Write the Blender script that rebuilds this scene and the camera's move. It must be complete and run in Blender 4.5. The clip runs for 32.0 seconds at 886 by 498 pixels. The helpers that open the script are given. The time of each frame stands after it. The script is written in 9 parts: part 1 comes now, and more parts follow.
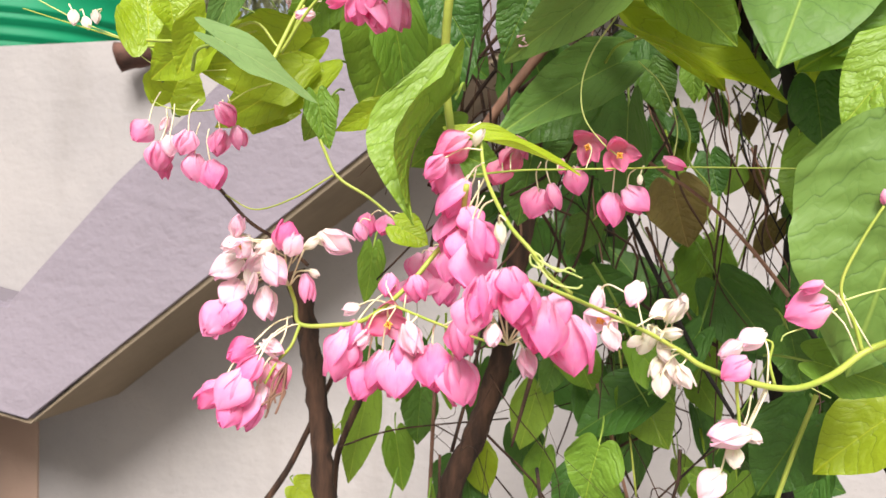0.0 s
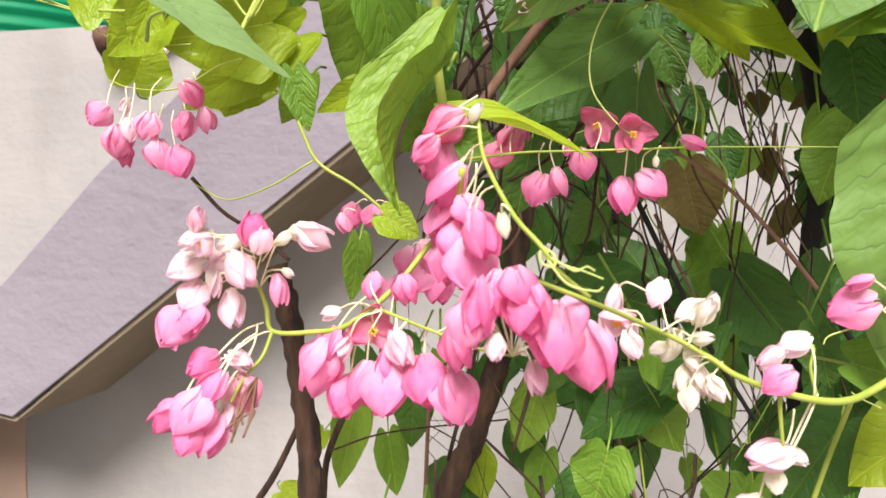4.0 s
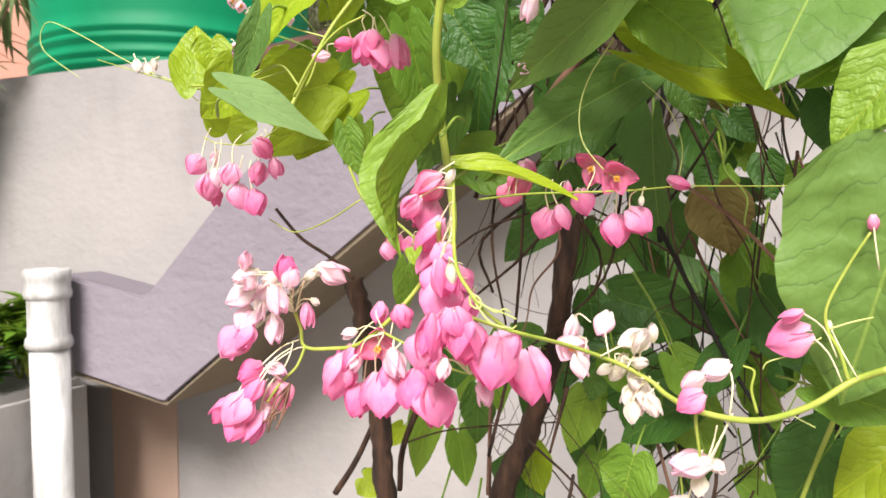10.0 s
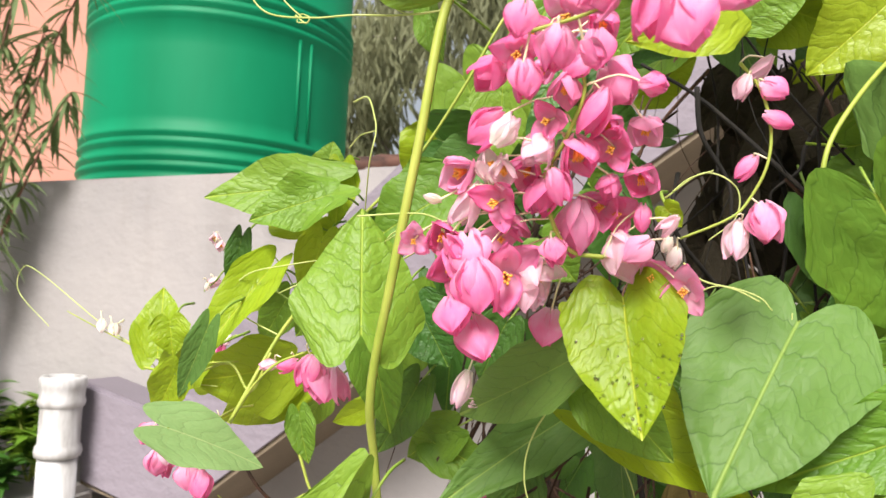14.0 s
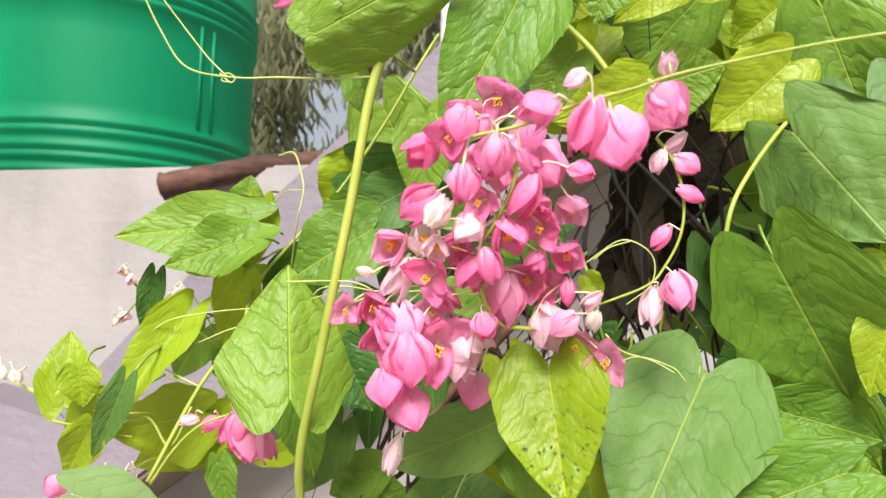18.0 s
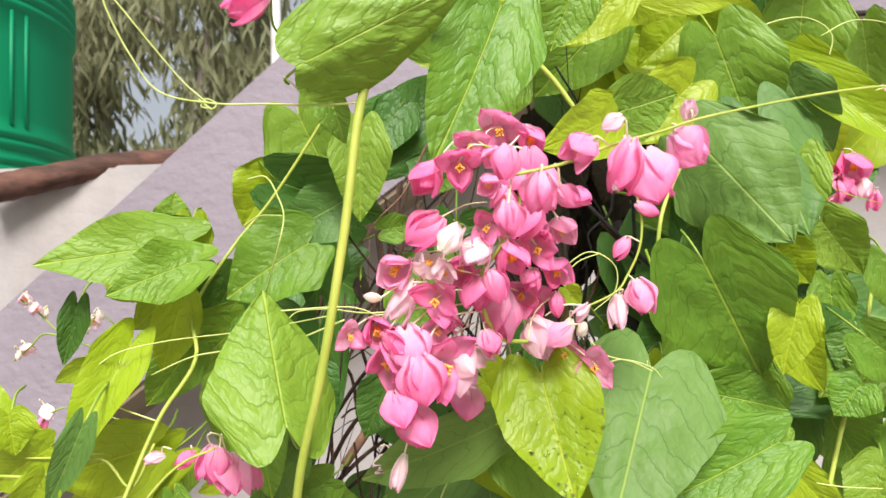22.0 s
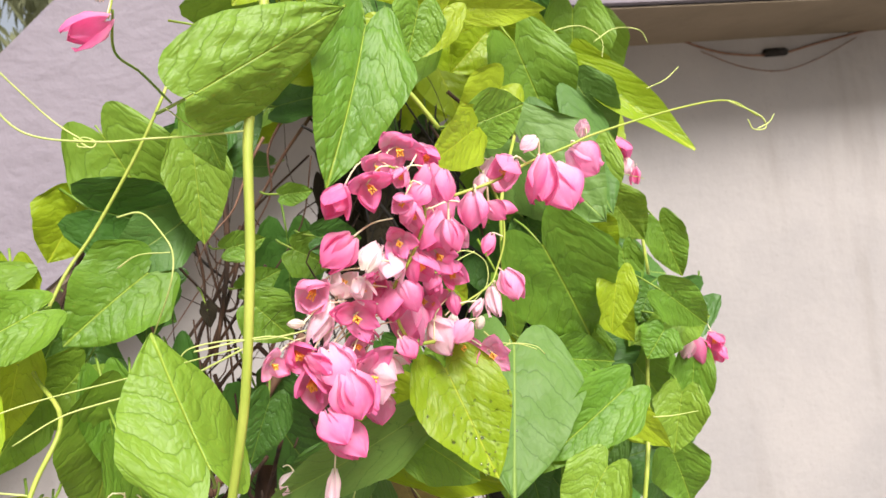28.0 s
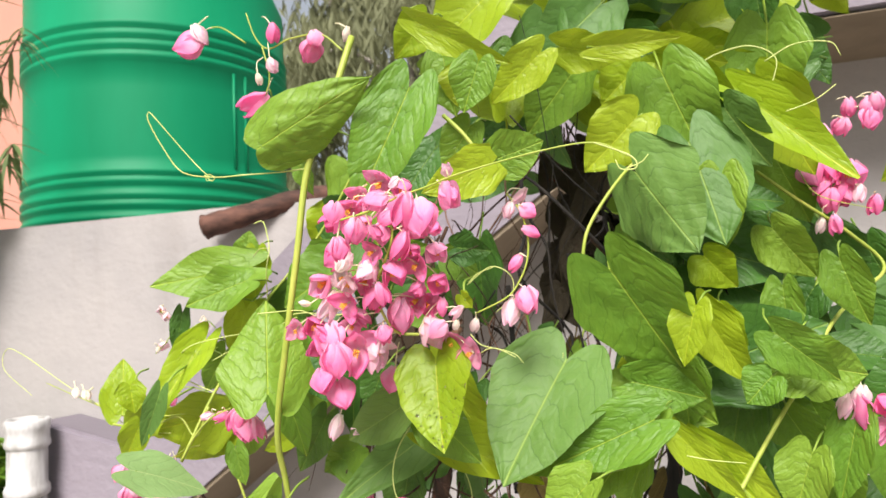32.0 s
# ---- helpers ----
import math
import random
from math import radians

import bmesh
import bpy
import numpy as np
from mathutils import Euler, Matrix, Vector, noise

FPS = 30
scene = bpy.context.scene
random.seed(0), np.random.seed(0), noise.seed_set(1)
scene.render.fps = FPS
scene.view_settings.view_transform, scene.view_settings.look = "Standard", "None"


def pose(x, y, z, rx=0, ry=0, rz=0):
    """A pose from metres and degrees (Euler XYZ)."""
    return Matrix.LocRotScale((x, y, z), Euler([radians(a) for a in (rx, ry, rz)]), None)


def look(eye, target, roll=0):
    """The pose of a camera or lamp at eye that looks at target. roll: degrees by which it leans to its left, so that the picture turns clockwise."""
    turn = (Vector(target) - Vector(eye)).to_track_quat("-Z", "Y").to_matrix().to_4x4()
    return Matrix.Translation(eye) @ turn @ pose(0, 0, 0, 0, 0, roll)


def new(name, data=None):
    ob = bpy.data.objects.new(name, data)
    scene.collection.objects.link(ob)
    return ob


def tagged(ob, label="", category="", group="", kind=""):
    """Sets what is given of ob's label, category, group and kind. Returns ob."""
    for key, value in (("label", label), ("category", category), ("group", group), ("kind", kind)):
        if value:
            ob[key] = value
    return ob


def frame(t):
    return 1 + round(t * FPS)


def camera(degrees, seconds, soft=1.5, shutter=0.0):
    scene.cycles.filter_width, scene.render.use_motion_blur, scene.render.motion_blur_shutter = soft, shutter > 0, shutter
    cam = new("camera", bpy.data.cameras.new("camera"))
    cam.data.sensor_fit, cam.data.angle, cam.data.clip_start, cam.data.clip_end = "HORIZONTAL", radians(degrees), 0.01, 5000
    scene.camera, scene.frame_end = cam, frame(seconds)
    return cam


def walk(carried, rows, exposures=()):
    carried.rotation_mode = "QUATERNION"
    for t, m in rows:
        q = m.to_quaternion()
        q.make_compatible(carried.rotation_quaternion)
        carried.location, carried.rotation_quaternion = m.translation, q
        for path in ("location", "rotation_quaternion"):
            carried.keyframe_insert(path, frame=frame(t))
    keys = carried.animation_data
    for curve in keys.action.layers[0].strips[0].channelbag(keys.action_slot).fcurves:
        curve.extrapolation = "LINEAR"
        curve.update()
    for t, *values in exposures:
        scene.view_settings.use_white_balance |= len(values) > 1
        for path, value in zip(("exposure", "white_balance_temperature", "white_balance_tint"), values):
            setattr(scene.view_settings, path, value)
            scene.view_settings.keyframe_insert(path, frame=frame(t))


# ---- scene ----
cam = camera(63.8, 32.0)
PATH = [
    (0, (0.502, 0.697, 1.777), (0.163, 2.668, 1.762), 0.3),
    (0.5, (0.496, 0.705, 1.775), (0.168, 2.678, 1.751), 0.6),
    (1, (0.499, 0.718, 1.773), (0.18, 2.691, 1.721), 0.3),
    (1.5, (0.498, 0.729, 1.772), (0.177, 2.702, 1.703), 0.3),
    (2, (0.495, 0.728, 1.775), (0.182, 2.703, 1.729), 0.1),
    (2.5, (0.497, 0.731, 1.777), (0.182, 2.706, 1.732), -0.1),
    (3, (0.498, 0.732, 1.778), (0.171, 2.704, 1.718), -0.4),
    (3.5, (0.496, 0.733, 1.779), (0.171, 2.706, 1.723), -0.3),
    (5.5, (0.5, 0.722, 1.779), (0.188, 2.697, 1.737), -0.9),
    (6, (0.501, 0.712, 1.778), (0.175, 2.685, 1.72), -1.0),
    (6.5, (0.5, 0.711, 1.777), (0.178, 2.684, 1.719), -0.8),
    (7, (0.5, 0.702, 1.776), (0.176, 2.675, 1.725), -0.4),
    (7.5, (0.505, 0.695, 1.777), (0.174, 2.667, 1.744), -0.4),
    (8, (0.513, 0.696, 1.778), (0.133, 2.659, 1.739), -0.6),
    (8.5, (0.525, 0.695, 1.779), (0.092, 2.647, 1.74), -0.5),
    (9, (0.535, 0.699, 1.779), (0.03, 2.633, 1.735), -0.5),
    (9.5, (0.548, 0.696, 1.785), (-0.051, 2.604, 1.728), -0.7),
    (10, (0.561, 0.693, 1.796), (-0.114, 2.574, 1.737), -0.9),
    (10.5, (0.562, 0.688, 1.812), (-0.178, 2.546, 1.767), -0.2),
    (11, (0.561, 0.694, 1.828), (-0.21, 2.539, 1.789), 1.0),
    (11.5, (0.567, 0.693, 1.844), (-0.217, 2.534, 1.85), 1.2),
    (12, (0.573, 0.688, 1.859), (-0.205, 2.53, 1.901), 1.7),
    (12.5, (0.58, 0.692, 1.876), (-0.179, 2.54, 1.957), 2.4),
    (13, (0.587, 0.7, 1.893), (-0.172, 2.549, 1.972), 2.2),
    (13.5, (0.593, 0.712, 1.906), (-0.184, 2.552, 2.009), 2.6),
    (14, (0.596, 0.721, 1.918), (-0.177, 2.559, 2.071), 2.3),
    (14.5, (0.594, 0.733, 1.927), (-0.165, 2.575, 2.099), 2.1),
    (16.5, (0.597, 0.707, 1.951), (-0.024, 2.604, 2.078), 2.2),
    (17, (0.597, 0.709, 1.948), (0.005, 2.616, 2.071), 1.9),
    (17.5, (0.595, 0.71, 1.951), (0.029, 2.624, 2.076), 1.7),
    (18, (0.588, 0.712, 1.95), (0.062, 2.639, 2.07), 1.8),
    (18.5, (0.586, 0.711, 1.953), (0.092, 2.645, 2.078), 1.5),
    (19, (0.579, 0.703, 1.951), (0.115, 2.644, 2.082), 1.6),
    (19.5, (0.571, 0.693, 1.953), (0.139, 2.642, 2.081), 1.2),
    (20, (0.556, 0.685, 1.955), (0.165, 2.643, 2.075), 0.8),
    (20.5, (0.546, 0.682, 1.957), (0.207, 2.649, 2.079), 0.4),
    (21, (0.536, 0.684, 1.956), (0.292, 2.666, 2.069), -0.2),
    (21.5, (0.532, 0.687, 1.96), (0.365, 2.677, 2.075), -0.5),
    (22, (0.527, 0.69, 1.962), (0.458, 2.687, 2.054), -1.4),
    (22.5, (0.52, 0.689, 1.962), (0.513, 2.687, 2.039), -2.2),
    (23, (0.519, 0.687, 1.966), (0.603, 2.684, 2.041), -3.5),
    (23.5, (0.512, 0.685, 1.967), (0.648, 2.68, 2.015), -3.9),
    (24, (0.494, 0.695, 1.967), (0.759, 2.676, 2.028), -3.8),
    (24.5, (0.491, 0.694, 1.964), (0.8, 2.67, 1.97), -3.9),
    (26.5, (0.467, 0.7, 1.973), (0.995, 2.629, 1.976), -7.4),
    (27, (0.464, 0.69, 1.973), (1.027, 2.609, 2.0), -7.2),
    (27.5, (0.458, 0.686, 1.974), (1.106, 2.578, 1.973), -7.9),
    (28, (0.462, 0.681, 1.978), (1.087, 2.58, 1.969), -8.6),
    (28.5, (0.486, 0.661, 1.985), (0.925, 2.612, 1.966), -8.3),
    (29, (0.513, 0.643, 1.984), (0.799, 2.622, 1.993), -7.4),
    (29.5, (0.542, 0.634, 1.984), (0.718, 2.626, 1.994), -7.5),
    (30, (0.561, 0.635, 1.984), (0.542, 2.635, 2.03), -7.2),
    (30.5, (0.59, 0.636, 1.982), (0.322, 2.616, 2.064), -6.1),
    (31, (0.599, 0.632, 1.968), (0.264, 2.601, 2.058), -5.2),
    (31.5, (0.618, 0.608, 1.953), (0.225, 2.567, 2.045), -3.4),
    (32, (0.695, 0.612, 1.954), (0.036, 2.495, 2.104), -2.4),
]
cam.data.dof.use_dof, cam.data.dof.focus_distance, cam.data.dof.aperture_fstop = True, 0.33, 24.0
walk(cam, [(t, look(eye, target, roll)) for t, eye, target, roll in PATH])

# ---- world and sun ----
world = bpy.data.worlds.new("sky")
scene.world = world
world.use_nodes = True
wn = world.node_tree
sky = wn.nodes.new("ShaderNodeTexSky")
sky.sky_type, sky.sun_disc = "NISHITA", False
sky.sun_elevation, sky.sun_rotation = radians(46), radians(173)
sky.air_density, sky.dust_density, sky.ozone_density = 1.0, 7.0, 1.0
haze = wn.nodes.new("ShaderNodeMix")
haze.data_type = "RGBA"
haze.inputs[0].default_value, haze.inputs[7].default_value = 0.5, (7.0, 7.2, 7.4, 1)
wn.links.new(sky.outputs[0], haze.inputs[6])
wn.links.new(haze.outputs[2], wn.nodes["Background"].inputs[0])
wn.nodes["Background"].inputs[1].default_value = 0.062
sun = new("sun", bpy.data.lights.new("sun", "SUN"))
sun.data.energy, sun.data.angle, sun.data.color = 4.3, radians(26), (1.0, 0.945, 0.915)
sun.matrix_world = look((0.95, -4.50, 8.0), (0.2, 1.2, 1.8))
scene.view_settings.exposure = 0.85

# ---- materials ----


def mat(name, rough=0.6, metal=0.0, spec=0.5):
    m = bpy.data.materials.new(name)
    m.use_nodes = True
    p = m.node_tree.nodes["Principled BSDF"]
    p.inputs["Roughness"].default_value = rough
    p.inputs["Metallic"].default_value = metal
    p.inputs["Specular IOR Level"].default_value = spec
    return m, m.node_tree, p


def node(nt, kind, **values):
    n = nt.nodes.new("ShaderNode" + kind)
    for k, v in values.items():
        if k == "op":
            n.operation = v
        elif k == "blend":
            n.data_type, n.blend_type = "RGBA", v
        else:
            n.inputs[k.replace("_", " ")].default_value = v
    return n


def mixed(nt, fac, a, b, blend="MIX"):
    """A colour mix of a and b by fac; each a socket or a value."""
    n = nt.nodes.new("ShaderNodeMix")
    n.data_type, n.blend_type = "RGBA", blend
    for slot, v in ((0, fac), (6, a), (7, b)):
        if isinstance(v, bpy.types.NodeSocket):
            nt.links.new(v, n.inputs[slot])
        else:
            n.inputs[slot].default_value = v if slot == 0 else (*v, 1)
    return n.outputs[2]


def maths(nt, op, a, b=0.0, c=0.0):
    n = nt.nodes.new("ShaderNodeMath")
    n.operation = op
    for slot, v in enumerate((a, b, c)):
        if isinstance(v, bpy.types.NodeSocket):
            nt.links.new(v, n.inputs[slot])
        else:
            n.inputs[slot].default_value = v
    return n.outputs[0]


def ranged(nt, v, a, b, c=0.0, d=1.0):
    n = nt.nodes.new("ShaderNodeMapRange")
    nt.links.new(v, n.inputs[0])
    for slot, x in ((1, a), (2, b), (3, c), (4, d)):
        n.inputs[slot].default_value = x
    return n.outputs[0]


def noisy(nt, scale, detail=4.0, rough=0.6, vector=None, stretch=None):
    n = nt.nodes.new("ShaderNodeTexNoise")
    n.inputs["Scale"].default_value, n.inputs["Detail"].default_value, n.inputs["Roughness"].default_value = scale, detail, rough
    if vector is None:
        vector = nt.nodes.new("ShaderNodeTexCoord").outputs["Object"]
    if stretch:
        mp = nt.nodes.new("ShaderNodeMapping")
        mp.inputs["Scale"].default_value = stretch
        nt.links.new(vector, mp.inputs[0])
        vector = mp.outputs[0]
    nt.links.new(vector, n.inputs["Vector"])
    return n.outputs["Fac"]


def bumped(nt, p, height, strength, distance=0.002):
    b = nt.nodes.new("ShaderNodeBump")
    b.inputs["Strength"].default_value, b.inputs["Distance"].default_value = strength, distance
    nt.links.new(height, b.inputs["Height"])
    nt.links.new(b.outputs[0], p.inputs["Normal"])


def plaster(name, base, stain, streak, relief=0.24):
    m, nt, p = mat(name, 0.85, 0, 0.25)
    big, fine = noisy(nt, 2.2, 5), noisy(nt, 60, 4)
    runs = noisy(nt, 6, 4, 0.6, stretch=(1.0, 1.0, 0.18))
    col = mixed(nt, ranged(nt, big, 0.40, 0.72), base, stain)
    col = mixed(nt, ranged(nt, runs, 0.55, 0.80, 0, 0.55), col, streak)
    col = mixed(nt, ranged(nt, noisy(nt, 140, 2), 0.62, 0.78, 0, 0.35), col, streak)
    nt.links.new(col, p.inputs["Base Color"])
    lumps = maths(nt, "ADD", maths(nt, "MULTIPLY", noisy(nt, 14, 3), 1.6), maths(nt, "ADD", fine, maths(nt, "MULTIPLY", noisy(nt, 36, 2, 0.5, stretch=(0.6, 1.0, 1.0)), 1.2)))
    bumped(nt, p, lumps, relief, 0.004)
    return m


def leafy(name, deep, light, yellow, gloss, glow, relief=0.45):
    """A leaf: a thin pale midrib, sunken side veins, a quilted net of small cells, and light shining through."""
    m, nt, p = mat(name, gloss + 0.05, 0, 0.34)
    uv = nt.nodes.new("ShaderNodeUVMap").outputs[0]
    sep = nt.nodes.new("ShaderNodeSeparateXYZ")
    nt.links.new(uv, sep.inputs[0])
    across, along = maths(nt, "ABSOLUTE", sep.outputs[0]), sep.outputs[1]
    rnd = nt.nodes.new("ShaderNodeObjectInfo").outputs["Random"]
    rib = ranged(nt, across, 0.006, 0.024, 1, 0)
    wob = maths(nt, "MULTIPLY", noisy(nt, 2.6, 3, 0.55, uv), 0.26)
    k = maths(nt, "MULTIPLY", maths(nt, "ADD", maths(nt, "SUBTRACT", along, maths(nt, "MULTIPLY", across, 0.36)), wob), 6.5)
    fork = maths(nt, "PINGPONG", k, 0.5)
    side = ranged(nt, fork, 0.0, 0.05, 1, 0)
    cells = nt.nodes.new("ShaderNodeTexVoronoi")
    cells.feature = "DISTANCE_TO_EDGE"
    cells.inputs["Scale"].default_value = 7.5
    mp = nt.nodes.new("ShaderNodeMapping")
    mp.inputs["Scale"].default_value = (1.0, 2.2, 1.0)
    warp = nt.nodes.new("ShaderNodeTexNoise")
    warp.inputs["Scale"].default_value = 4.0
    nt.links.new(uv, warp.inputs["Vector"])
    bent = nt.nodes.new("ShaderNodeMix")
    bent.data_type = "RGBA"
    bent.inputs[0].default_value = 0.16
    nt.links.new(uv, bent.inputs[6])
    nt.links.new(warp.outputs[1], bent.inputs[7])
    nt.links.new(bent.outputs[2], mp.inputs[0])
    nt.links.new(mp.outputs[0], cells.inputs["Vector"])
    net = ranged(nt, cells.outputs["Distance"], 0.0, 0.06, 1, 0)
    blotch = noisy(nt, 1.5, 4, 0.6, uv)
    col = mixed(nt, ranged(nt, blotch, 0.32, 0.72), deep, light)
    col = mixed(nt, ranged(nt, noisy(nt, 16, 3, 0.6, uv), 0.42, 0.70, 0, 0.40), col, deep)
    col = mixed(nt, maths(nt, "MULTIPLY", rnd, 0.38), col, yellow)
    # shade of the sunken veins and cell edges, put into the colour
    groove_shade = tuple(v * 0.5 for v in deep)
    tone = mixed(nt, maths(nt, "MULTIPLY", maths(nt, "MAXIMUM", side, maths(nt, "MULTIPLY", net, 0.26)), 0.50), col, groove_shade)
    tone = mixed(nt, maths(nt, "MULTIPLY", rib, 0.75), tone, yellow)
    spots = ranged(nt, noisy(nt, 9, 3, 0.6, uv), 0.70, 0.74, 0, 0.5)
    tone = mixed(nt, spots, tone, (0.16, 0.12, 0.03))
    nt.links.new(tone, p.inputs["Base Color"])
    dome = maths(nt, "POWER", ranged(nt, cells.outputs["Distance"], 0.0, 0.30), 0.8)
    ladder = nt.nodes.new("ShaderNodeCombineXYZ")
    nt.links.new(maths(nt, "MULTIPLY", sep.outputs[0], 3.2), ladder.inputs[0])
    nt.links.new(maths(nt, "MULTIPLY", k, 1.7), ladder.inputs[1])
    pucker = noisy(nt, 1.25, 1.5, 0.5, ladder.outputs[0])
    groove = maths(nt, "POWER", ranged(nt, fork, 0.0, 0.30), 0.5)
    height = maths(nt, "ADD", maths(nt, "MULTIPLY", dome, 0.16), maths(nt, "SUBTRACT", maths(nt, "MULTIPLY", groove, 0.5), maths(nt, "MULTIPLY", rib, 0.7)))
    height = maths(nt, "ADD", height, maths(nt, "MULTIPLY", pucker, 1.15))
    bumped(nt, p, height, relief * 1.25, 0.0017)
    tr = nt.nodes.new("ShaderNodeBsdfTranslucent")
    nt.links.new(mixed(nt, 0.5, tone, yellow), tr.inputs[0])
    mx = nt.nodes.new("ShaderNodeMixShader")
    mx.inputs[0].default_value = glow
    out = nt.nodes["Material Output"]
    nt.links.new(p.outputs[0], mx.inputs[1])
    nt.links.new(tr.outputs[0], mx.inputs[2])
    nt.links.new(mx.outputs[0], out.inputs[0])
    return m


def petal(name, foot, body, edge):
    m, nt, p = mat(name, 0.42, 0, 0.4)
    uv = nt.nodes.new("ShaderNodeUVMap").outputs[0]
    sep = nt.nodes.new("ShaderNodeSeparateXYZ")
    nt.links.new(uv, sep.inputs[0])
    across, along = maths(nt, "ABSOLUTE", sep.outputs[0]), sep.outputs[1]
    rnd = nt.nodes.new("ShaderNodeObjectInfo").outputs["Random"]
    col = mixed(nt, ranged(nt, along, 0.02, 0.55), foot, body)
    col = mixed(nt, ranged(nt, maths(nt, "MAXIMUM", across, along), 0.78, 1.0, 0, 0.9), col, edge)
    lines = noisy(nt, 5, 3, 0.6, uv, (9, 0.8, 1))
    col = mixed(nt, ranged(nt, lines, 0.42, 0.72, 0, 0.40), col, edge)
    pale = ranged(nt, noisy(nt, 1.7, 3, 0.6, uv), 0.52, 0.75, 0, 0.55)
    col = mixed(nt, pale, col, foot)
    col = mixed(nt, ranged(nt, rnd, 0.45, 1.0, 0, 0.45), col, edge)
    col = mixed(nt, ranged(nt, rnd, 0.0, 0.35, 0.40, 0), col, foot)
    nt.links.new(col, p.inputs["Base Color"])
    bumped(nt, p, lines, 0.4, 0.0006)
    tr = nt.nodes.new("ShaderNodeBsdfTranslucent")
    nt.links.new(col, tr.inputs[0])
    mx = nt.nodes.new("ShaderNodeMixShader")
    mx.inputs[0].default_value = 0.5
    nt.links.new(p.outputs[0], mx.inputs[1])
    nt.links.new(tr.outputs[0], mx.inputs[2])
    nt.links.new(mx.outputs[0], nt.nodes["Material Output"].inputs[0])
    return m


def plain(name, a, b, rough=0.5, scale=30, stretch=None, bump=0.3, metal=0.0):
    m, nt, p = mat(name, rough, metal, 0.4)
    n = noisy(nt, scale, 4, 0.6, stretch=stretch)
    nt.links.new(mixed(nt, ranged(nt, n, 0.35, 0.68), a, b), p.inputs["Base Color"])
    bumped(nt, p, n, bump, 0.002)
    return m


WALL = plaster("pale_plaster", (0.325, 0.307, 0.298), (0.258, 0.247, 0.246), (0.195, 0.176, 0.158), 0.34)
LILAC = plaster("lilac_paint", (0.226, 0.201, 0.232), (0.198, 0.176, 0.204), (0.150, 0.132, 0.150), 0.62)
SALMON = plaster("salmon_paint", (0.50, 0.24, 0.18), (0.45, 0.215, 0.165), (0.38, 0.19, 0.155))
CONCRETE = plaster("grey_concrete", (0.42, 0.40, 0.36), (0.33, 0.31, 0.28), (0.24, 0.22, 0.19))
# unseen ground, given a pale colour to reflect light onto wall and leaves
GROUND = plaster("pale_bounce_ground", (0.30, 0.27, 0.235), (0.25, 0.225, 0.195), (0.20, 0.18, 0.155))
PVC = plain("white_pipe_plastic", (0.58, 0.58, 0.58), (0.25, 0.24, 0.22), 0.45, 22, (1, 1, 0.25), 0.25)
TANK = plain("green_tank_plastic", (0.002, 0.210, 0.092), (0.002, 0.165, 0.070), 0.50, 3, (1, 1, 0.25), 0.12)
TANK.node_tree.nodes["Principled BSDF"].inputs["Specular IOR Level"].default_value = 0.15
PEACH = plaster("faded_peach_paint", (0.44, 0.31, 0.245), (0.39, 0.28, 0.22), (0.32, 0.235, 0.185))
BARK = plain("dark_bark", (0.016, 0.009, 0.006), (0.075, 0.038, 0.022), 0.95, 120, (1, 1, 0.2), 1.0)
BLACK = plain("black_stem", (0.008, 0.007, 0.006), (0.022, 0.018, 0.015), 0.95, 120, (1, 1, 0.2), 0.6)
TWIG = plain("brown_twig", (0.13, 0.065, 0.042), (0.24, 0.13, 0.085), 0.8, 90, (1, 1, 0.3), 0.6)
STICK = plain("weathered_log", (0.035, 0.017, 0.012), (0.12, 0.055, 0.038), 0.85, 40, (0.2, 1, 1), 1.0)
STEM = plain("yellow_green_stem", (0.25, 0.33, 0.04), (0.38, 0.42, 0.08), 0.5, 90, (1, 1, 0.3), 0.3)
SHOOT = plain("green_leaf_stalk", (0.15, 0.26, 0.03), (0.26, 0.34, 0.06), 0.5, 90, (1, 1, 0.3), 0.3)
TENDRIL = plain("pale_tendril", (0.38, 0.46, 0.12), (0.52, 0.56, 0.20), 0.5, 90, None, 0.2)
PEDICEL = plain("cream_stalk", (0.66, 0.62, 0.36), (0.78, 0.68, 0.50), 0.5, 90, None, 0.2)
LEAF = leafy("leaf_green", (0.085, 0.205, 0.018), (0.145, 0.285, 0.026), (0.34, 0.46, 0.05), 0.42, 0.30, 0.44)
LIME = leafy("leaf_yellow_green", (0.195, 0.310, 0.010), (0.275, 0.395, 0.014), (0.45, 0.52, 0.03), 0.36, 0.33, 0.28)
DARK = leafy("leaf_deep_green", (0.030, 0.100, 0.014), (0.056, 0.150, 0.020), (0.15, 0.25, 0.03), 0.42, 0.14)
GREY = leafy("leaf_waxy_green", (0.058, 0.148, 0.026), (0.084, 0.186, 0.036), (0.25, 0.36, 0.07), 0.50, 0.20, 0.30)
# paler green with the sky's reflection on one waxy leaf put into the colour
SHEEN_GREEN = leafy("leaf_sky_sheen_green", (0.19, 0.32, 0.11), (0.25, 0.40, 0.15), (0.38, 0.48, 0.20), 0.40, 0.35, 0.20)
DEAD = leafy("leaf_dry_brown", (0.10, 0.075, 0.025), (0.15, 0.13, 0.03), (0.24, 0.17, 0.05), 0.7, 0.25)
# near-black leaf colour that stands in for deep shade inside the vine
INNER_SHADE = leafy("leaf_inner_shade_black", (0.012, 0.009, 0.005), (0.022, 0.016, 0.008), (0.04, 0.03, 0.012), 0.8, 0.05)
PINK = petal("pink_petal", (0.93, 0.62, 0.78), (0.92, 0.31, 0.58), (0.89, 0.16, 0.42))
PALE = petal("pale_pink_petal", (0.95, 0.93, 0.84), (0.95, 0.78, 0.84), (0.93, 0.50, 0.68))
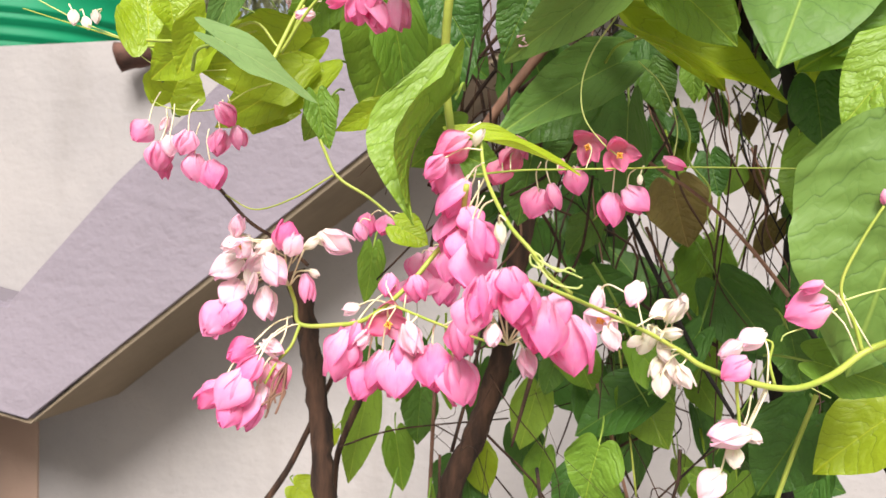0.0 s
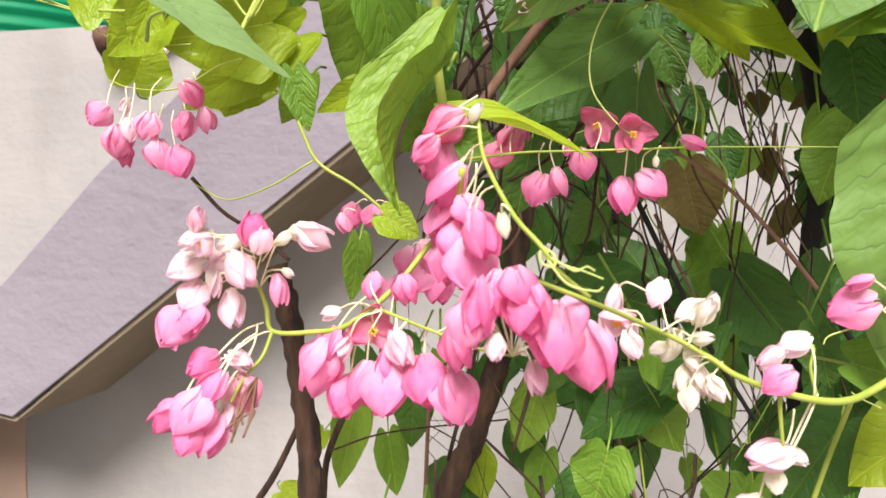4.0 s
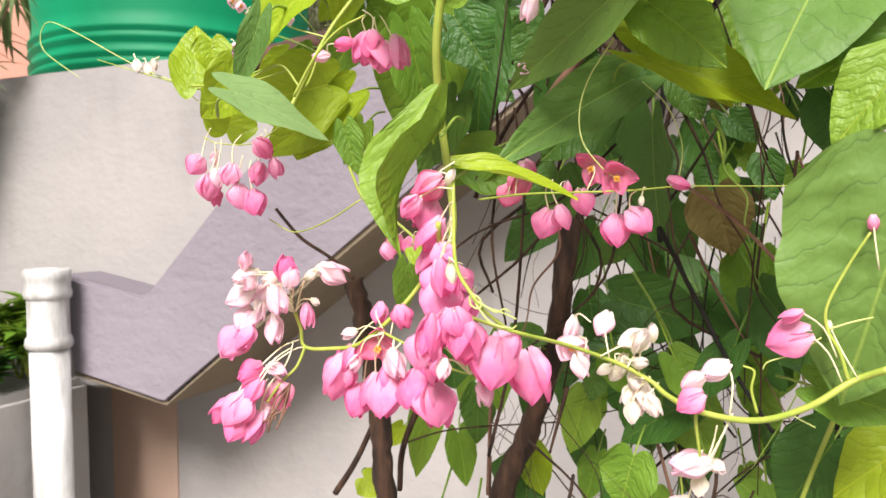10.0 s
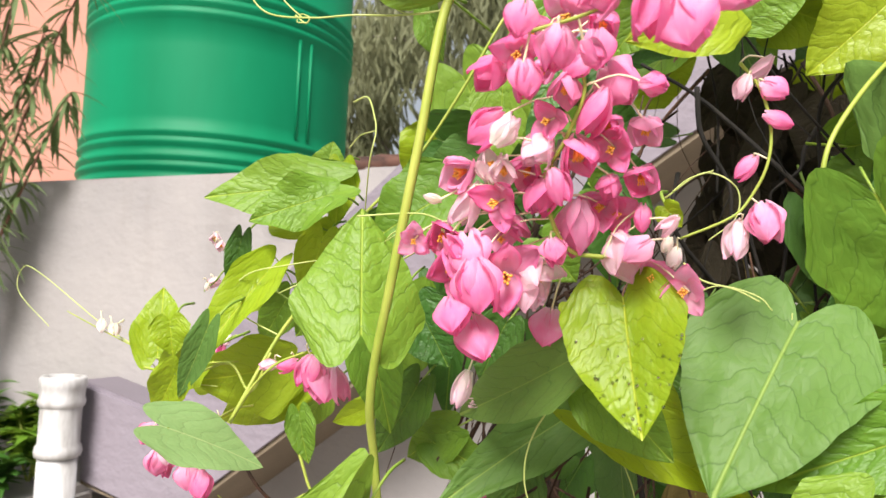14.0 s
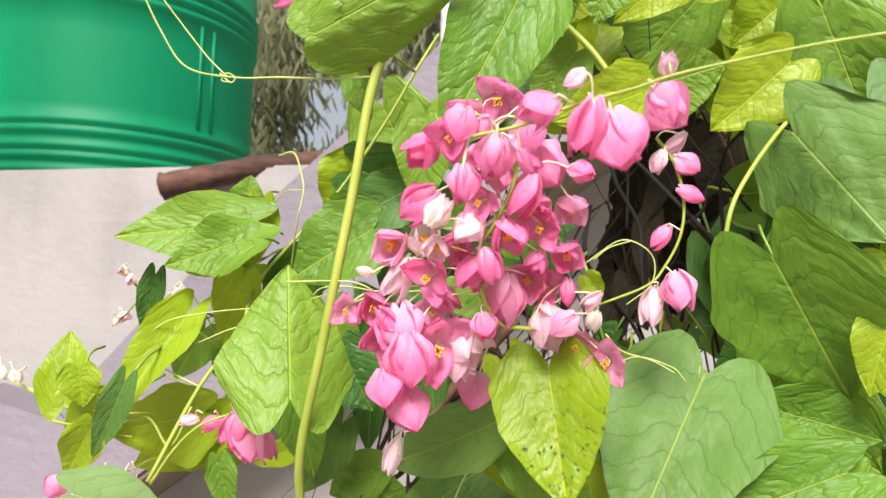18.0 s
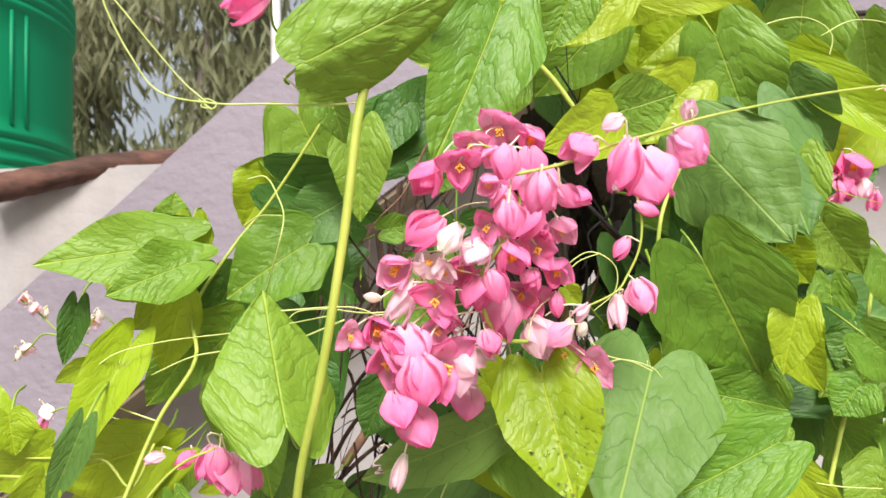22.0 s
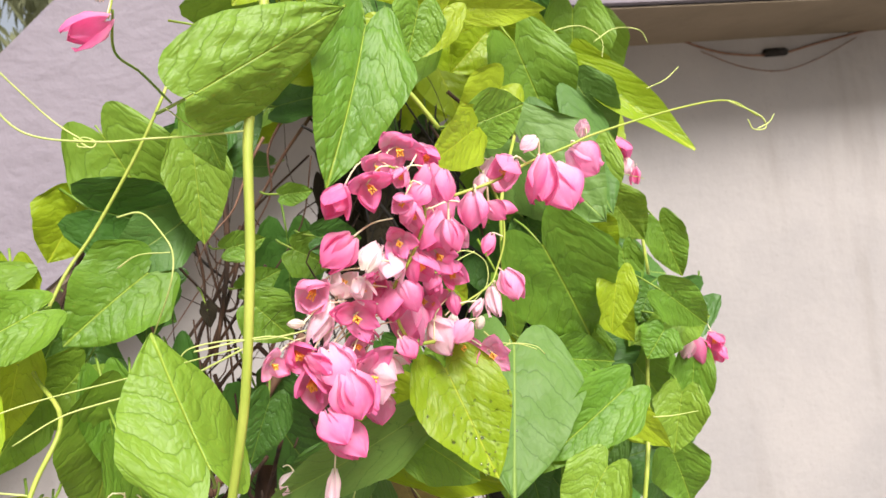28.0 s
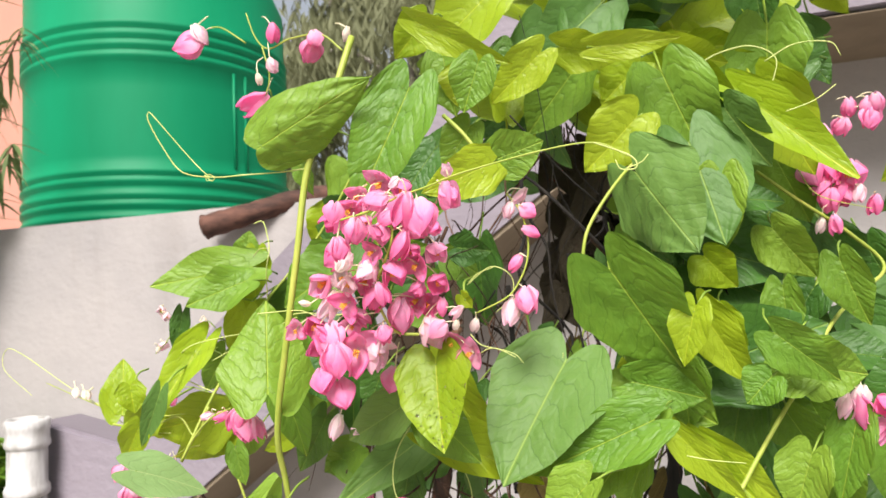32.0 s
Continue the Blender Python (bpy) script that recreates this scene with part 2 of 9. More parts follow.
WHITE = petal("cream_petal", (0.86, 0.86, 0.62), (0.92, 0.88, 0.80), (0.92, 0.74, 0.76))
CORAL = petal("coral_pink_petal", (0.90, 0.52, 0.62), (0.88, 0.27, 0.46), (0.84, 0.15, 0.34))
ANTHER = plain("orange_anther", (0.85, 0.36, 0.05), (0.90, 0.52, 0.08), 0.6, 200, None, 0.2)

# ---- building helpers ----


def smooth_up(me):
    me.polygons.foreach_set("use_smooth", [True] * len(me.polygons))


def part(name, bm, material, parent=None, label="", smooth=True):
    """Links a bmesh as one mesh object, under parent if there is one."""
    me = bpy.data.meshes.new(name)
    bm.to_mesh(me)
    bm.free()
    if smooth:
        smooth_up(me)
    for m in material if isinstance(material, (list, tuple)) else [material]:
        me.materials.append(m)
    ob = new(name, me)
    ob.parent = parent
    if label:
        tagged(ob, label)
    return ob


def thing(name, label, category, at=(0, 0, 0), group="", kind=""):
    ob = new(name)
    ob.location = at
    ob.empty_display_size = 0.02
    return tagged(ob, label, category, group, kind)


def block(lo, hi, bevel=0.006, seg=2):
    bm = bmesh.new()
    bmesh.ops.create_cube(bm, size=1, matrix=Matrix.LocRotScale([(a + b) / 2 for a, b in zip(lo, hi)], None, [b - a for a, b in zip(lo, hi)]))
    if bevel:
        bmesh.ops.bevel(bm, geom=bm.edges[:], offset=bevel, segments=seg, affect="EDGES")
    return bm


def slab(outline, y0, y1, bevel=0.006):
    """An outline in x and z, drawn out from y0 back to y1."""
    bm = bmesh.new()
    f = bm.faces.new([bm.verts.new((x, y0, z)) for x, z in outline])
    ext = bmesh.ops.extrude_face_region(bm, geom=[f])
    bmesh.ops.translate(bm, vec=(0, y1 - y0, 0), verts=[g for g in ext["geom"] if isinstance(g, bmesh.types.BMVert)])
    bmesh.ops.recalc_face_normals(bm, faces=bm.faces[:])
    if bevel:
        bmesh.ops.bevel(bm, geom=[e for e in bm.edges if len(e.link_faces) == 2 and e.calc_face_angle(0) > 0.3], offset=bevel, segments=2, affect="EDGES")
    return bm


def lathe(profile, n=40, bm=None, at=(0, 0, 0)):
    """Turns (radius, z) pairs about a vertical axis."""
    bm = bm or bmesh.new()
    rings = [[bm.verts.new((at[0] + r * math.cos(2 * math.pi * k / n), at[1] + r * math.sin(2 * math.pi * k / n), at[2] + z)) for k in range(n)] for r, z in profile]
    for a, b in zip(rings, rings[1:]):
        for k in range(n):
            bm.faces.new((a[k], a[(k + 1) % n], b[(k + 1) % n], b[k]))
    return bm


def spline(points, n):
    """A smooth line through the points, as n pieces to each span."""
    p = [Vector(q) for q in points]
    p = [2 * p[0] - p[1], *p, 2 * p[-1] - p[-2]]
    out = []
    for a, b, c, d in zip(p, p[1:], p[2:], p[3:]):
        for k in range(n):
            t = k / n
            out.append(0.5 * (2 * b + (c - a) * t + (2 * a - 5 * b + 4 * c - d) * t * t + (3 * b - a - 3 * c + d) * t ** 3))
    return out + [p[-2]]


def tube(bm, line, r0, r1, sides=7, rough=0.0):
    """A tapered tube along a line of places."""
    rings, side = [], Vector((0.3, 1, 0.2))
    for k, c in enumerate(line):
        d = (line[min(k + 1, len(line) - 1)] - line[max(k - 1, 0)]).normalized()
        u = d.cross(side).normalized() if abs(d.dot(side.normalized())) < 0.98 else d.orthogonal().normalized()
        v, r = d.cross(u), r0 + (r1 - r0) * k / (len(line) - 1)
        ring = []
        for s in range(sides):
            q = r * (1 + rough * (random.random() - 0.5))
            ring.append(bm.verts.new(c + q * (u * math.cos(2 * math.pi * s / sides) + v * math.sin(2 * math.pi * s / sides))))
        rings.append(ring)
    for a, b in zip(rings, rings[1:]):
        for s in range(sides):
            bm.faces.new((a[s], a[(s + 1) % sides], b[(s + 1) % sides], b[s]))
    bm.faces.new(rings[0][::-1])
    bm.faces.new(rings[-1])
    return bm


def stalk(name, points, r0, r1, material, parent, label="", n=7, sides=7, rough=0.0):
    return part(name, tube(bmesh.new(), spline(points, n), r0, r1, sides, rough), material, parent, label)


# ---- leaves ----
EYES = Vector((0.54, 0.69, 1.90))


def blade(length, width, cup, arch, wave, fold, quilt, seed, nu=28, nv=18, notch=0.19, bow=0.0):
    """A heart-shaped leaf with its stalk end at the origin, the tip along +y and the upper face towards +z."""
    rnd = random.Random(seed)
    ph, ph2, skew = rnd.random() * 6, rnd.random() * 6, rnd.uniform(-0.05, 0.05)
    bm = bmesh.new()
    uvl = bm.loops.layers.uv.new("UVMap")
    grid, coords = [], {}
    for i in range(nu + 1):
        u = i / nu
        row = []
        for j in range(nv + 1):
            v = 2 * j / nv - 1
            a = abs(v)
            s = max(0.0, (u - 0.2) / 0.8)
            f = (0.84 + 0.16 * math.sin(min(u / 0.24, 1) * math.pi / 2)) * max(0.0, 1 - s ** 2.15) * (1 - 0.10 * s)
            tooth = 1 + 0.010 * math.sin(u * 41 + ph) * (a > 0.99) + 0.022 * math.sin(u * 15 + ph2) * a
            x = a * width / 2 * f * tooth
            y = length * (u - notch * math.sin(math.pi * a ** 0.9) * (1 - u) ** 2.6 + 0.05 * a ** 6 * (1 - u) ** 4)
            k = (u * 1.12 - 0.40 * a + 0.10 * math.sin(u * 7 + v * 4 + ph)) * 5.5
            z = cup * width * 0.5 * (a * f) ** 2 - arch * length * u * u
            z += quilt * width * 0.016 * (math.sin(math.pi * k) ** 2 * min(1, a * 4) * (1 - a ** 5) * f)
            z += quilt * width * 0.020 * noise.noise(Vector((v * 3.4, u * 6.0, seed * 1.7))) * min(1, a * 5)
            z += wave * width * 0.06 * math.sin(u * 9 + ph + (2.1 if v < 0 else 0)) * a * a * f
            z += wave * width * 0.05 * math.sin(u * 3.3 + ph2) * v * f
            th = radians(fold[0] if v < 0 else fold[1])
            xx, zz = x * math.cos(th) - z * 0.3 * math.sin(th), z + x * math.sin(th)
            vert = bm.verts.new(((-xx if v < 0 else xx) + skew * length * u * u + bow * length * math.sin(math.pi * u), y, zz))
            coords[vert] = (v * max(f, 0.05), u)
            row.append(vert)
        grid.append(row)
    for a, b in zip(grid, grid[1:]):
        for j in range(nv):
            fc = bm.faces.new((a[j], a[j + 1], b[j + 1], b[j]))
            for lp in fc.loops:
                lp[uvl].uv = coords[lp.vert]
    bmesh.ops.remove_doubles(bm, verts=grid[-1], dist=1e-6)
    return bm


leaf_count = [0]


def leaf(parent, base, tip, width, material, face=(0, 0, 0), cup=0.10, arch=0.08, wave=1.0, fold=(12, 12), quilt=1.0, stem=None, label="", notch=0.19, bow=0.0):
    """One leaf from its stalk end to its tip; face turns its upper side away from the eye's side by that much."""
    leaf_count[0] += 1
    b, t = Vector(base), Vector(tip)
    d = t - b
    y = d.normalized()
    n = (EYES - (b + t) / 2).normalized() + Vector(face)
    x = y.cross(n).normalized()
    z = x.cross(y)
    bm = blade(d.length, width, cup, arch, wave, fold, quilt, leaf_count[0], notch=notch, bow=bow)
    m = Matrix((x, y, z)).transposed().to_4x4()
    m.translation = b
    ob = part("leaf", bm, material, parent, label)
    ob.matrix_local = m
    s = Vector(stem) if stem else b - y * 0.009 - z * 0.020 + Vector((0, 0.016, 0.002))
    inv = m.inverted()
    line = [Vector((0, 0.004, 0)), inv @ (b * 0.55 + s * 0.45 - y * 0.003), inv @ s]
    stalk("petiole", line, 0.0006, 0.0008, SHOOT, ob, n=4, sides=6)
    return ob


deep_bins = {}


def tangle(lo, hi, count, seed, thick=0.0016):
    """A loose tangle of thin dark dead stems inside a box, as one bmesh."""
    rnd = random.Random(seed)
    bm = bmesh.new()
    for k in range(count):
        a = Vector([rnd.uniform(p, q) for p, q in zip(lo, hi)])
        d = Vector((rnd.gauss(0, 0.5), rnd.gauss(0, 0.25), rnd.choice((-1, 1)) * rnd.uniform(0.3, 1))).normalized() * rnd.uniform(0.06, 0.22)
        j = [Vector((rnd.gauss(0, 0.012), rnd.gauss(0, 0.012), rnd.gauss(0, 0.012))) for _ in range(2)]
        r = thick * rnd.uniform(0.2, 1.0) ** 1.5
        if lo[0] - 0.03 < a.x + d.x < hi[0] + 0.01:
            tube(bm, spline([a, a + d * 0.35 + j[0], a + d * 0.7 + j[1], a + d], 4), r, r * 0.6, 5)
    return bm


def deep_leaf(base, tip, width, material, face=(0, 0, 0)):
    """A leaf deep in the vine, gathered with its like into one mesh."""
    leaf_count[0] += 1
    b, t = Vector(base), Vector(tip)
    y = (t - b).normalized()
    n = (EYES - (b + t) / 2).normalized() + Vector(face)
    x = y.cross(n).normalized()
    m = Matrix((x, y, x.cross(y))).transposed().to_4x4()
    m.translation = b
    bm = blade((t - b).length, width, 0.1, 0.1, 1.2, (14, 14), 0.8, leaf_count[0], 10, 8)
    bm.transform(m)
    s = b - y * 0.02 + Vector((0, 0.02, 0.01))
    tube(bm, [b, (b + s) / 2, s], 0.0008, 0.001, 5)
    me = bpy.data.meshes.new("piece")
    bm.to_mesh(me)
    bm.free()
    home = deep_bins.setdefault(material.name, (material, bmesh.new()))[1]
    home.from_mesh(me)
    bpy.data.meshes.remove(me)


# ---- flowers ----


def tepal(bm, uvl, turn, shape, nu=7, nv=6, slot=0):
    grid, coords = [], {}
    for i in range(nu + 1):
        u = i / nu
        row = []
        for j in range(nv + 1):
            v = 2 * j / nv - 1
            x, y, z = shape(u, v)
            c, s = math.cos(turn), math.sin(turn)
            vert = bm.verts.new((c * x - s * y, s * x + c * y, z))
            coords[vert] = (v, u)
            row.append(vert)
        grid.append(row)
    for a, b in zip(grid, grid[1:]):
        for j in range(nv):
            fc = bm.faces.new((a[j], a[j + 1], b[j + 1], b[j]))
            fc.material_index = slot
            for lp in fc.loops:
                lp[uvl].uv = coords[lp.vert]


def bloom_mesh(kind, material, seed, slim=1.0):
    """A flower one unit long hanging down from its stalk at the origin: closed, ajar, open or bud."""
    rnd = random.Random(seed)
    bm = bmesh.new()
    uvl = bm.loops.layers.uv.new("UVMap")
    lean, cup, wide = {"bud": (-3, 0.30, 0.36), "closed": (3, 0.25, 0.55), "ajar": (20, 0.24, 0.52), "open": (52, 0.20, 0.43)}[kind]

    cup, wide = cup * slim, wide * slim

    def shaped(grow, puff, more):
        skew, ripple, th = rnd.uniform(-0.05, 0.05), rnd.random() * 6, radians(lean + more)

        def shape(u, v):
            h = wide * puff * max(0.0, math.sin(math.pi * min(1.0, 0.10 + 0.90 * u) ** 0.72)) ** 0.8
            x = cup * puff * (1 - 0.85 * v * v) * math.sin(math.pi * min(1, 0.06 + 0.9 * u)) ** 0.8 + 0.03
            z = -grow * u + 0.22 * math.sin(math.pi * min(1, abs(v)) ** 0.8) * (1 - u) ** 3
            x += 0.04 * math.sin(4 * v + ripple) * u + 0.07 * abs(v) ** 3 * u + 0.02 * math.sin(9 * v + 5 * u + ripple)
            y = h * v + skew * u
            return x * math.cos(th) - z * math.sin(th), y, z * math.cos(th) + x * math.sin(th)
        return shape

    if kind == "closed" and seed % 3:
        for turn, puff, grow in ((0.0, 1.0, 1.0), (3.14, 0.98, 0.97), (1.45, 0.62, 0.92), (-1.6, 0.6, 0.9)):
            tepal(bm, uvl, turn + rnd.uniform(-0.15, 0.15), shaped(grow * rnd.uniform(0.97, 1.04), puff, rnd.uniform(-2, 8)), 8, 8)
    else:
        base = rnd.uniform(-0.4, 0.4)
        for k in range(3):
            tepal(bm, uvl, base + k * 2.094 + rnd.uniform(-0.12, 0.12), shaped(rnd.uniform(0.94, 1.04), 1.0, rnd.uniform(-4, 12)), 8, 8)
        if kind != "bud":
            for k in range(2):
                tepal(bm, uvl, base + 1.05 + k * 3.1, shaped(0.90, 0.86, rnd.uniform(-10, -2)), 7, 6)
    slots = [material]
    if kind in ("open", "ajar"):
        slots.append(ANTHER)
        for k in range(8):
            g = k * 0.785
            r = 0.10 if k % 2 else 0.06
            tip = Vector((1.3 * r * math.cos(g), 1.3 * r * math.sin(g), -0.50))
            before = len(bm.faces)
            tube(bm, [Vector((0.4 * r * math.cos(g), 0.4 * r * math.sin(g), -0.10)), tip * 0.7, tip], 0.018, 0.036, 5)
            bm.faces.ensure_lookup_table()
            for f in bm.faces[before:]:
                f.material_index = 1
    me = bpy.data.meshes.new("flower")
    bm.to_mesh(me)
    bm.free()
    smooth_up(me)
    for m in slots:
        me.materials.append(m)
    return me


BLOOMS = {}
for tone, stuff in (("pink", PINK), ("pale", PALE), ("white", WHITE), ("coral", CORAL)):
    for form in ("bud", "closed", "ajar", "open"):
        BLOOMS[tone, form] = [bloom_mesh(form, stuff, len(BLOOMS) * 9 + k, 0.8 if tone in ("pale", "white") and form == "closed" else 1.0) for k in range(6)]
flower_count = [0]


def flower(raceme, at, size, tone="pink", form="closed", way=(0, 0, -1), root=None):
    """One flower centred at a place, its mouth pointing along way, with a thin stalk to root."""
    flower_count[0] += 1
    rnd = random.Random(flower_count[0])
    w = Vector(way).normalized()
    side = w.cross(EYES - Vector(at)).normalized()
    turn = Matrix((side.cross(w), -side, -w)).transposed().to_4x4() @ Matrix.Rotation(rnd.gauss(0, 0.8), 4, "Z")
    foot = Vector(at) - w * size * 0.48
    ob = new("flower" if form != "bud" else "flower_bud", BLOOMS[tone, form][rnd.randrange(6)])
    ob.parent = raceme
    ob.matrix_local = Matrix.Translation(foot) @ turn @ Matrix.Diagonal((size * rnd.uniform(0.86, 1.08), size * rnd.uniform(0.90, 1.14), size * rnd.uniform(0.92, 1.06), 1))
    if root:
        r = Vector(root)
        mid = (foot + r) / 2 + Vector((rnd.uniform(-1, 1), rnd.uniform(-1, 1), 1.0)) * 0.0025
        stalk("pedicel", [r, mid, foot - w * size * 0.05, foot + w * size * 0.06], 0.00032, 0.00045, PEDICEL, raceme, n=3, sides=5)
    return ob


# ---- the walls ----
upper = part("wall_north", slab([(-2.6, 1.40), (-0.60, 1.40), (0.17, 1.99), (0.80, 2.44), (2.9, 2.44), (2.9, 2.74), (0.56, 2.74), (0.30, 2.47), (-0.005, 2.215), (-2.6, 2.215)], 2.10, 2.26), WALL, smooth=False)
tagged(upper, "pale weathered plaster parapet with a level top and a sloping end", "wall", kind="structure")
lower = part("wall_below", slab([(-2.6, 0), (2.9, 0), (2.9, 2.43), (0.81, 2.43), (0.17, 1.972), (-0.575, 1.412), (-2.6, 1.41)], 2.28, 2.40, 0.0), WALL, smooth=False)
tagged(lower, "pale weathered plaster wall set back under the lilac ledge", "wall", kind="structure")
band = part("trim", slab([(-0.87, 1.700), (-0.625, 1.650), (-0.385, 1.893), (0.205, 2.405), (0.56, 2.74), (2.9, 2.74), (2.9, 2.425), (0.809, 2.425), (0.17, 1.967), (-0.575, 1.408), (-0.845, 1.465)], 1.98, 2.10, 0.008), LILAC, smooth=False)
tagged(band, "lilac painted plaster band stepping out from the wall, rising steeply to a ledge", "trim", kind="structure")
# dark brown puts the shade under the ledge, with its stain, into the colour
STAIN_SHADE = plaster("stained_shaded_plaster", (0.21, 0.168, 0.118), (0.15, 0.12, 0.082), (0.10, 0.078, 0.052))
soffit = part("trim_soffit", slab([(-0.845, 1.4590), (-0.575, 1.4040), (0.171, 1.9640), (0.810, 2.4225), (2.895, 2.4225), (2.895, 2.4385), (0.806, 2.4385), (0.168, 1.9860), (-0.572, 1.4260), (-0.845, 1.4780)], 1.988, 2.290, 0.0), STAIN_SHADE, smooth=False)
tagged(soffit, "stained underside of the lilac ledge, its shade put into the colour", "trim", kind="structure")
# added cap in a darker lilac, so the sunlit top face renders less bright
DIMMED = plaster("dimmed_lilac_paint", (0.165, 0.146, 0.166), (0.14, 0.124, 0.138), (0.11, 0.097, 0.104))
ledge = part("trim_top", slab([(-0.866, 1.6997), (-0.632, 1.6519), (-0.632, 1.6530), (-0.866, 1.7008)], 1.990, 2.097, 0.0), DIMMED, smooth=False)
tagged(ledge, "thin cap added on the lilac band, darkened to dim its sunlit top", "trim", kind="structure")
cable = part("cable", tube(bmesh.new(), spline([(1.56, 2.275, 2.450), (1.705, 2.275, 2.438), (1.862, 2.275, 2.388), (2.045, 2.275, 2.372), (2.226, 2.275, 2.398), (2.49, 2.275, 2.436)], 8), 0.0030, 0.0030, 6), TWIG)
tagged(cable, "thin dark cable drooping along the wall", "cable")
wire = part("cable", tube(bmesh.new(), spline([(1.80, 2.277, 2.395), (1.93, 2.277, 2.345), (2.06, 2.277, 2.325), (2.20, 2.277, 2.350), (2.36, 2.277, 2.405)], 8), 0.0012, 0.0012, 6), TWIG)
tagged(wire, "fine brown wire sagging below the cable", "cable")
knot = part("cable_clip", block((2.005, 2.262, 2.366), (2.090, 2.280, 2.388), 0.006), BLACK)
tagged(knot, "small dark clip holding the cable to the wall", "clip")
foot_paint = part("wall_base", block((-1.02, 2.274, 0.0), (-0.795, 2.282, 1.60), 0.0), PEACH, smooth=False)
tagged(foot_paint, "salmon painted strip at the foot of the wall", "wall", kind="structure")
roof = part("roof_slab", block((-2.6, 2.402, 1.96), (2.6, 4.6, 2.08), 0.0), CONCRETE, smooth=False)
tagged(roof, "grey concrete roof slab behind the wall", "roof", kind="structure")
house = part("wall_far", block((-7.0, 3.5, 0.0), (-2.35, 3.7, 6.0), 0.0), SALMON, smooth=False)
tagged(house, "salmon painted house wall behind the tank", "wall", kind="structure")
gbm = bmesh.new()
bmesh.ops.create_grid(gbm, x_segments=20, y_segments=20, size=400)
tagged(part("ground", gbm, GROUND, smooth=False), "unseen ground round the house, made pale to bounce light upward", "ground", kind="structure")

# ---- drain pipe ----
pipe = thing("drain_pipe", "white plastic drain pipe with a socket, standing against the wall", "pipe", (-0.838, 1.915, 0))
part("pipe", lathe([(0.0395, 0.0), (0.0419, 0.0), (0.0419, 1.545), (0.0348, 1.545)], 36), PVC, pipe)
part("collar", lathe([(0.0427, 1.535), (0.0482, 1.538), (0.0506, 1.548), (0.0482, 1.560), (0.0442, 1.566), (0.0438, 1.64), (0.0438, 1.655)], 36), PVC, pipe)
part("socket", lathe([(0.0442, 1.648), (0.0490, 1.652), (0.0506, 1.662), (0.0474, 1.672), (0.0478, 1.690), (0.0502, 1.696), (0.0502, 1.712), (0.0458, 1.718), (0.0395, 1.716), (0.0387, 1.60), (0.0, 1.59)], 36), PVC, pipe)

# ---- water tank ----
tank = thing("water_tank", "green ribbed plastic water tank standing on the roof slab", "water tank", (-1.245, 2.86, 2.08))
R = 0.475
prof = [(0.0, 0.0), (R - 0.03, 0.0), (R - 0.004, 0.02)]
for zc in (0.195, 0.237, 0.269, 0.315, 0.347):
    prof += [(R, zc - 0.014), (R + 0.009, zc - 0.005), (R + 0.009, zc + 0.005), (R, zc + 0.014)]
prof += [(R, 0.40), (R, 0.63)]
for zc in (0.735, 0.772, 0.808, 0.845):
    prof += [(R, zc - 0.016), (R + 0.010, zc - 0.006), (R + 0.010, zc + 0.006), (R, zc + 0.016)]
prof += [(R, 1.05), (R - 0.03, 1.12), (0.30, 1.30), (0.22, 1.32), (0.22, 1.38), (0.0, 1.39)]
part("tank_body", lathe(prof, 96), TANK, tank)
for k, ang in enumerate((-19, -13)):
    bm = block((-0.006, -0.004, 0.37), (0.006, 0.004, 0.715), 0.002)
    rib = part("rib", bm, TANK, tank)
    rib.matrix_local = Matrix.Rotation(radians(ang), 4, "Z") @ pose(R, 0, 0, 0, 0, 90)
lid = lathe([(0.24, 1.36), (0.25, 1.37), (0.25, 1.41), (0.23, 1.43), (0.0, 1.45)], 48)
part("lid", lid, TANK, tank)

# ---- log on the wall ----
log = thing("log", "dark weathered log lying on top of the wall", "log", (-0.2, 2.1, 2.2))
line = [Vector(p) for p in ((-0.215, -0.06, -0.040), (-0.12, -0.03, -0.016), (0.02, 0.03, 0.024), (0.20, 0.11, 0.040), (0.42, 0.22, 0.05))]
part("log_wood", tube(bmesh.new(), spline(line, 8), 0.030, 0.017, 14, 0.18), STICK, log)

# ---- the vine ----
vine = thing("coral_vine", "flowering coral vine with heart-shaped green leaves and pink flower sprays", "climbing plant")
# main stems
stalk("stem", [(0.505, 1.000, 2.120), (0.497, 0.985, 2.075), (0.485, 0.977, 2.036), (0.478, 0.974, 1.985), (0.468, 0.975, 1.930), (0.455, 0.985, 1.880), (0.451, 1.000, 1.845), (0.456, 1.000, 1.800), (0.450, 1.000, 1.772)], 0.0022, 0.0018, STEM, vine)
# sprays low on the vine
spray = part("flower_spray", tube(bmesh.new(), spline([(0.467, 0.950, 1.798), (0.463, 0.960, 1.784), (0.452, 0.969, 1.773), (0.442, 0.963, 1.760), (0.427, 0.961, 1.748), (0.413, 0.963, 1.745), (0.399, 0.964, 1.745), (0.397, 0.964, 1.753), (0.395, 0.963, 1.760)], 7), 0.0011, 0.0008), STEM, vine, "pale and pink flower spray on a yellow-green stalk")
flower(spray, (0.380, 0.949, 1.784), 0.0081, "pale", "closed", (0.32, -0.29, 0.90), (0.387, 0.960, 1.770))
flower(spray, (0.377, 0.951, 1.776), 0.0111, "pale", "closed", (-0.79, -0.51, -0.34), (0.394, 0.964, 1.772))
flower(spray, (0.371, 0.956, 1.767), 0.0117, "pale", "closed", (-0.82, -0.29, -0.50), (0.393, 0.965, 1.770))
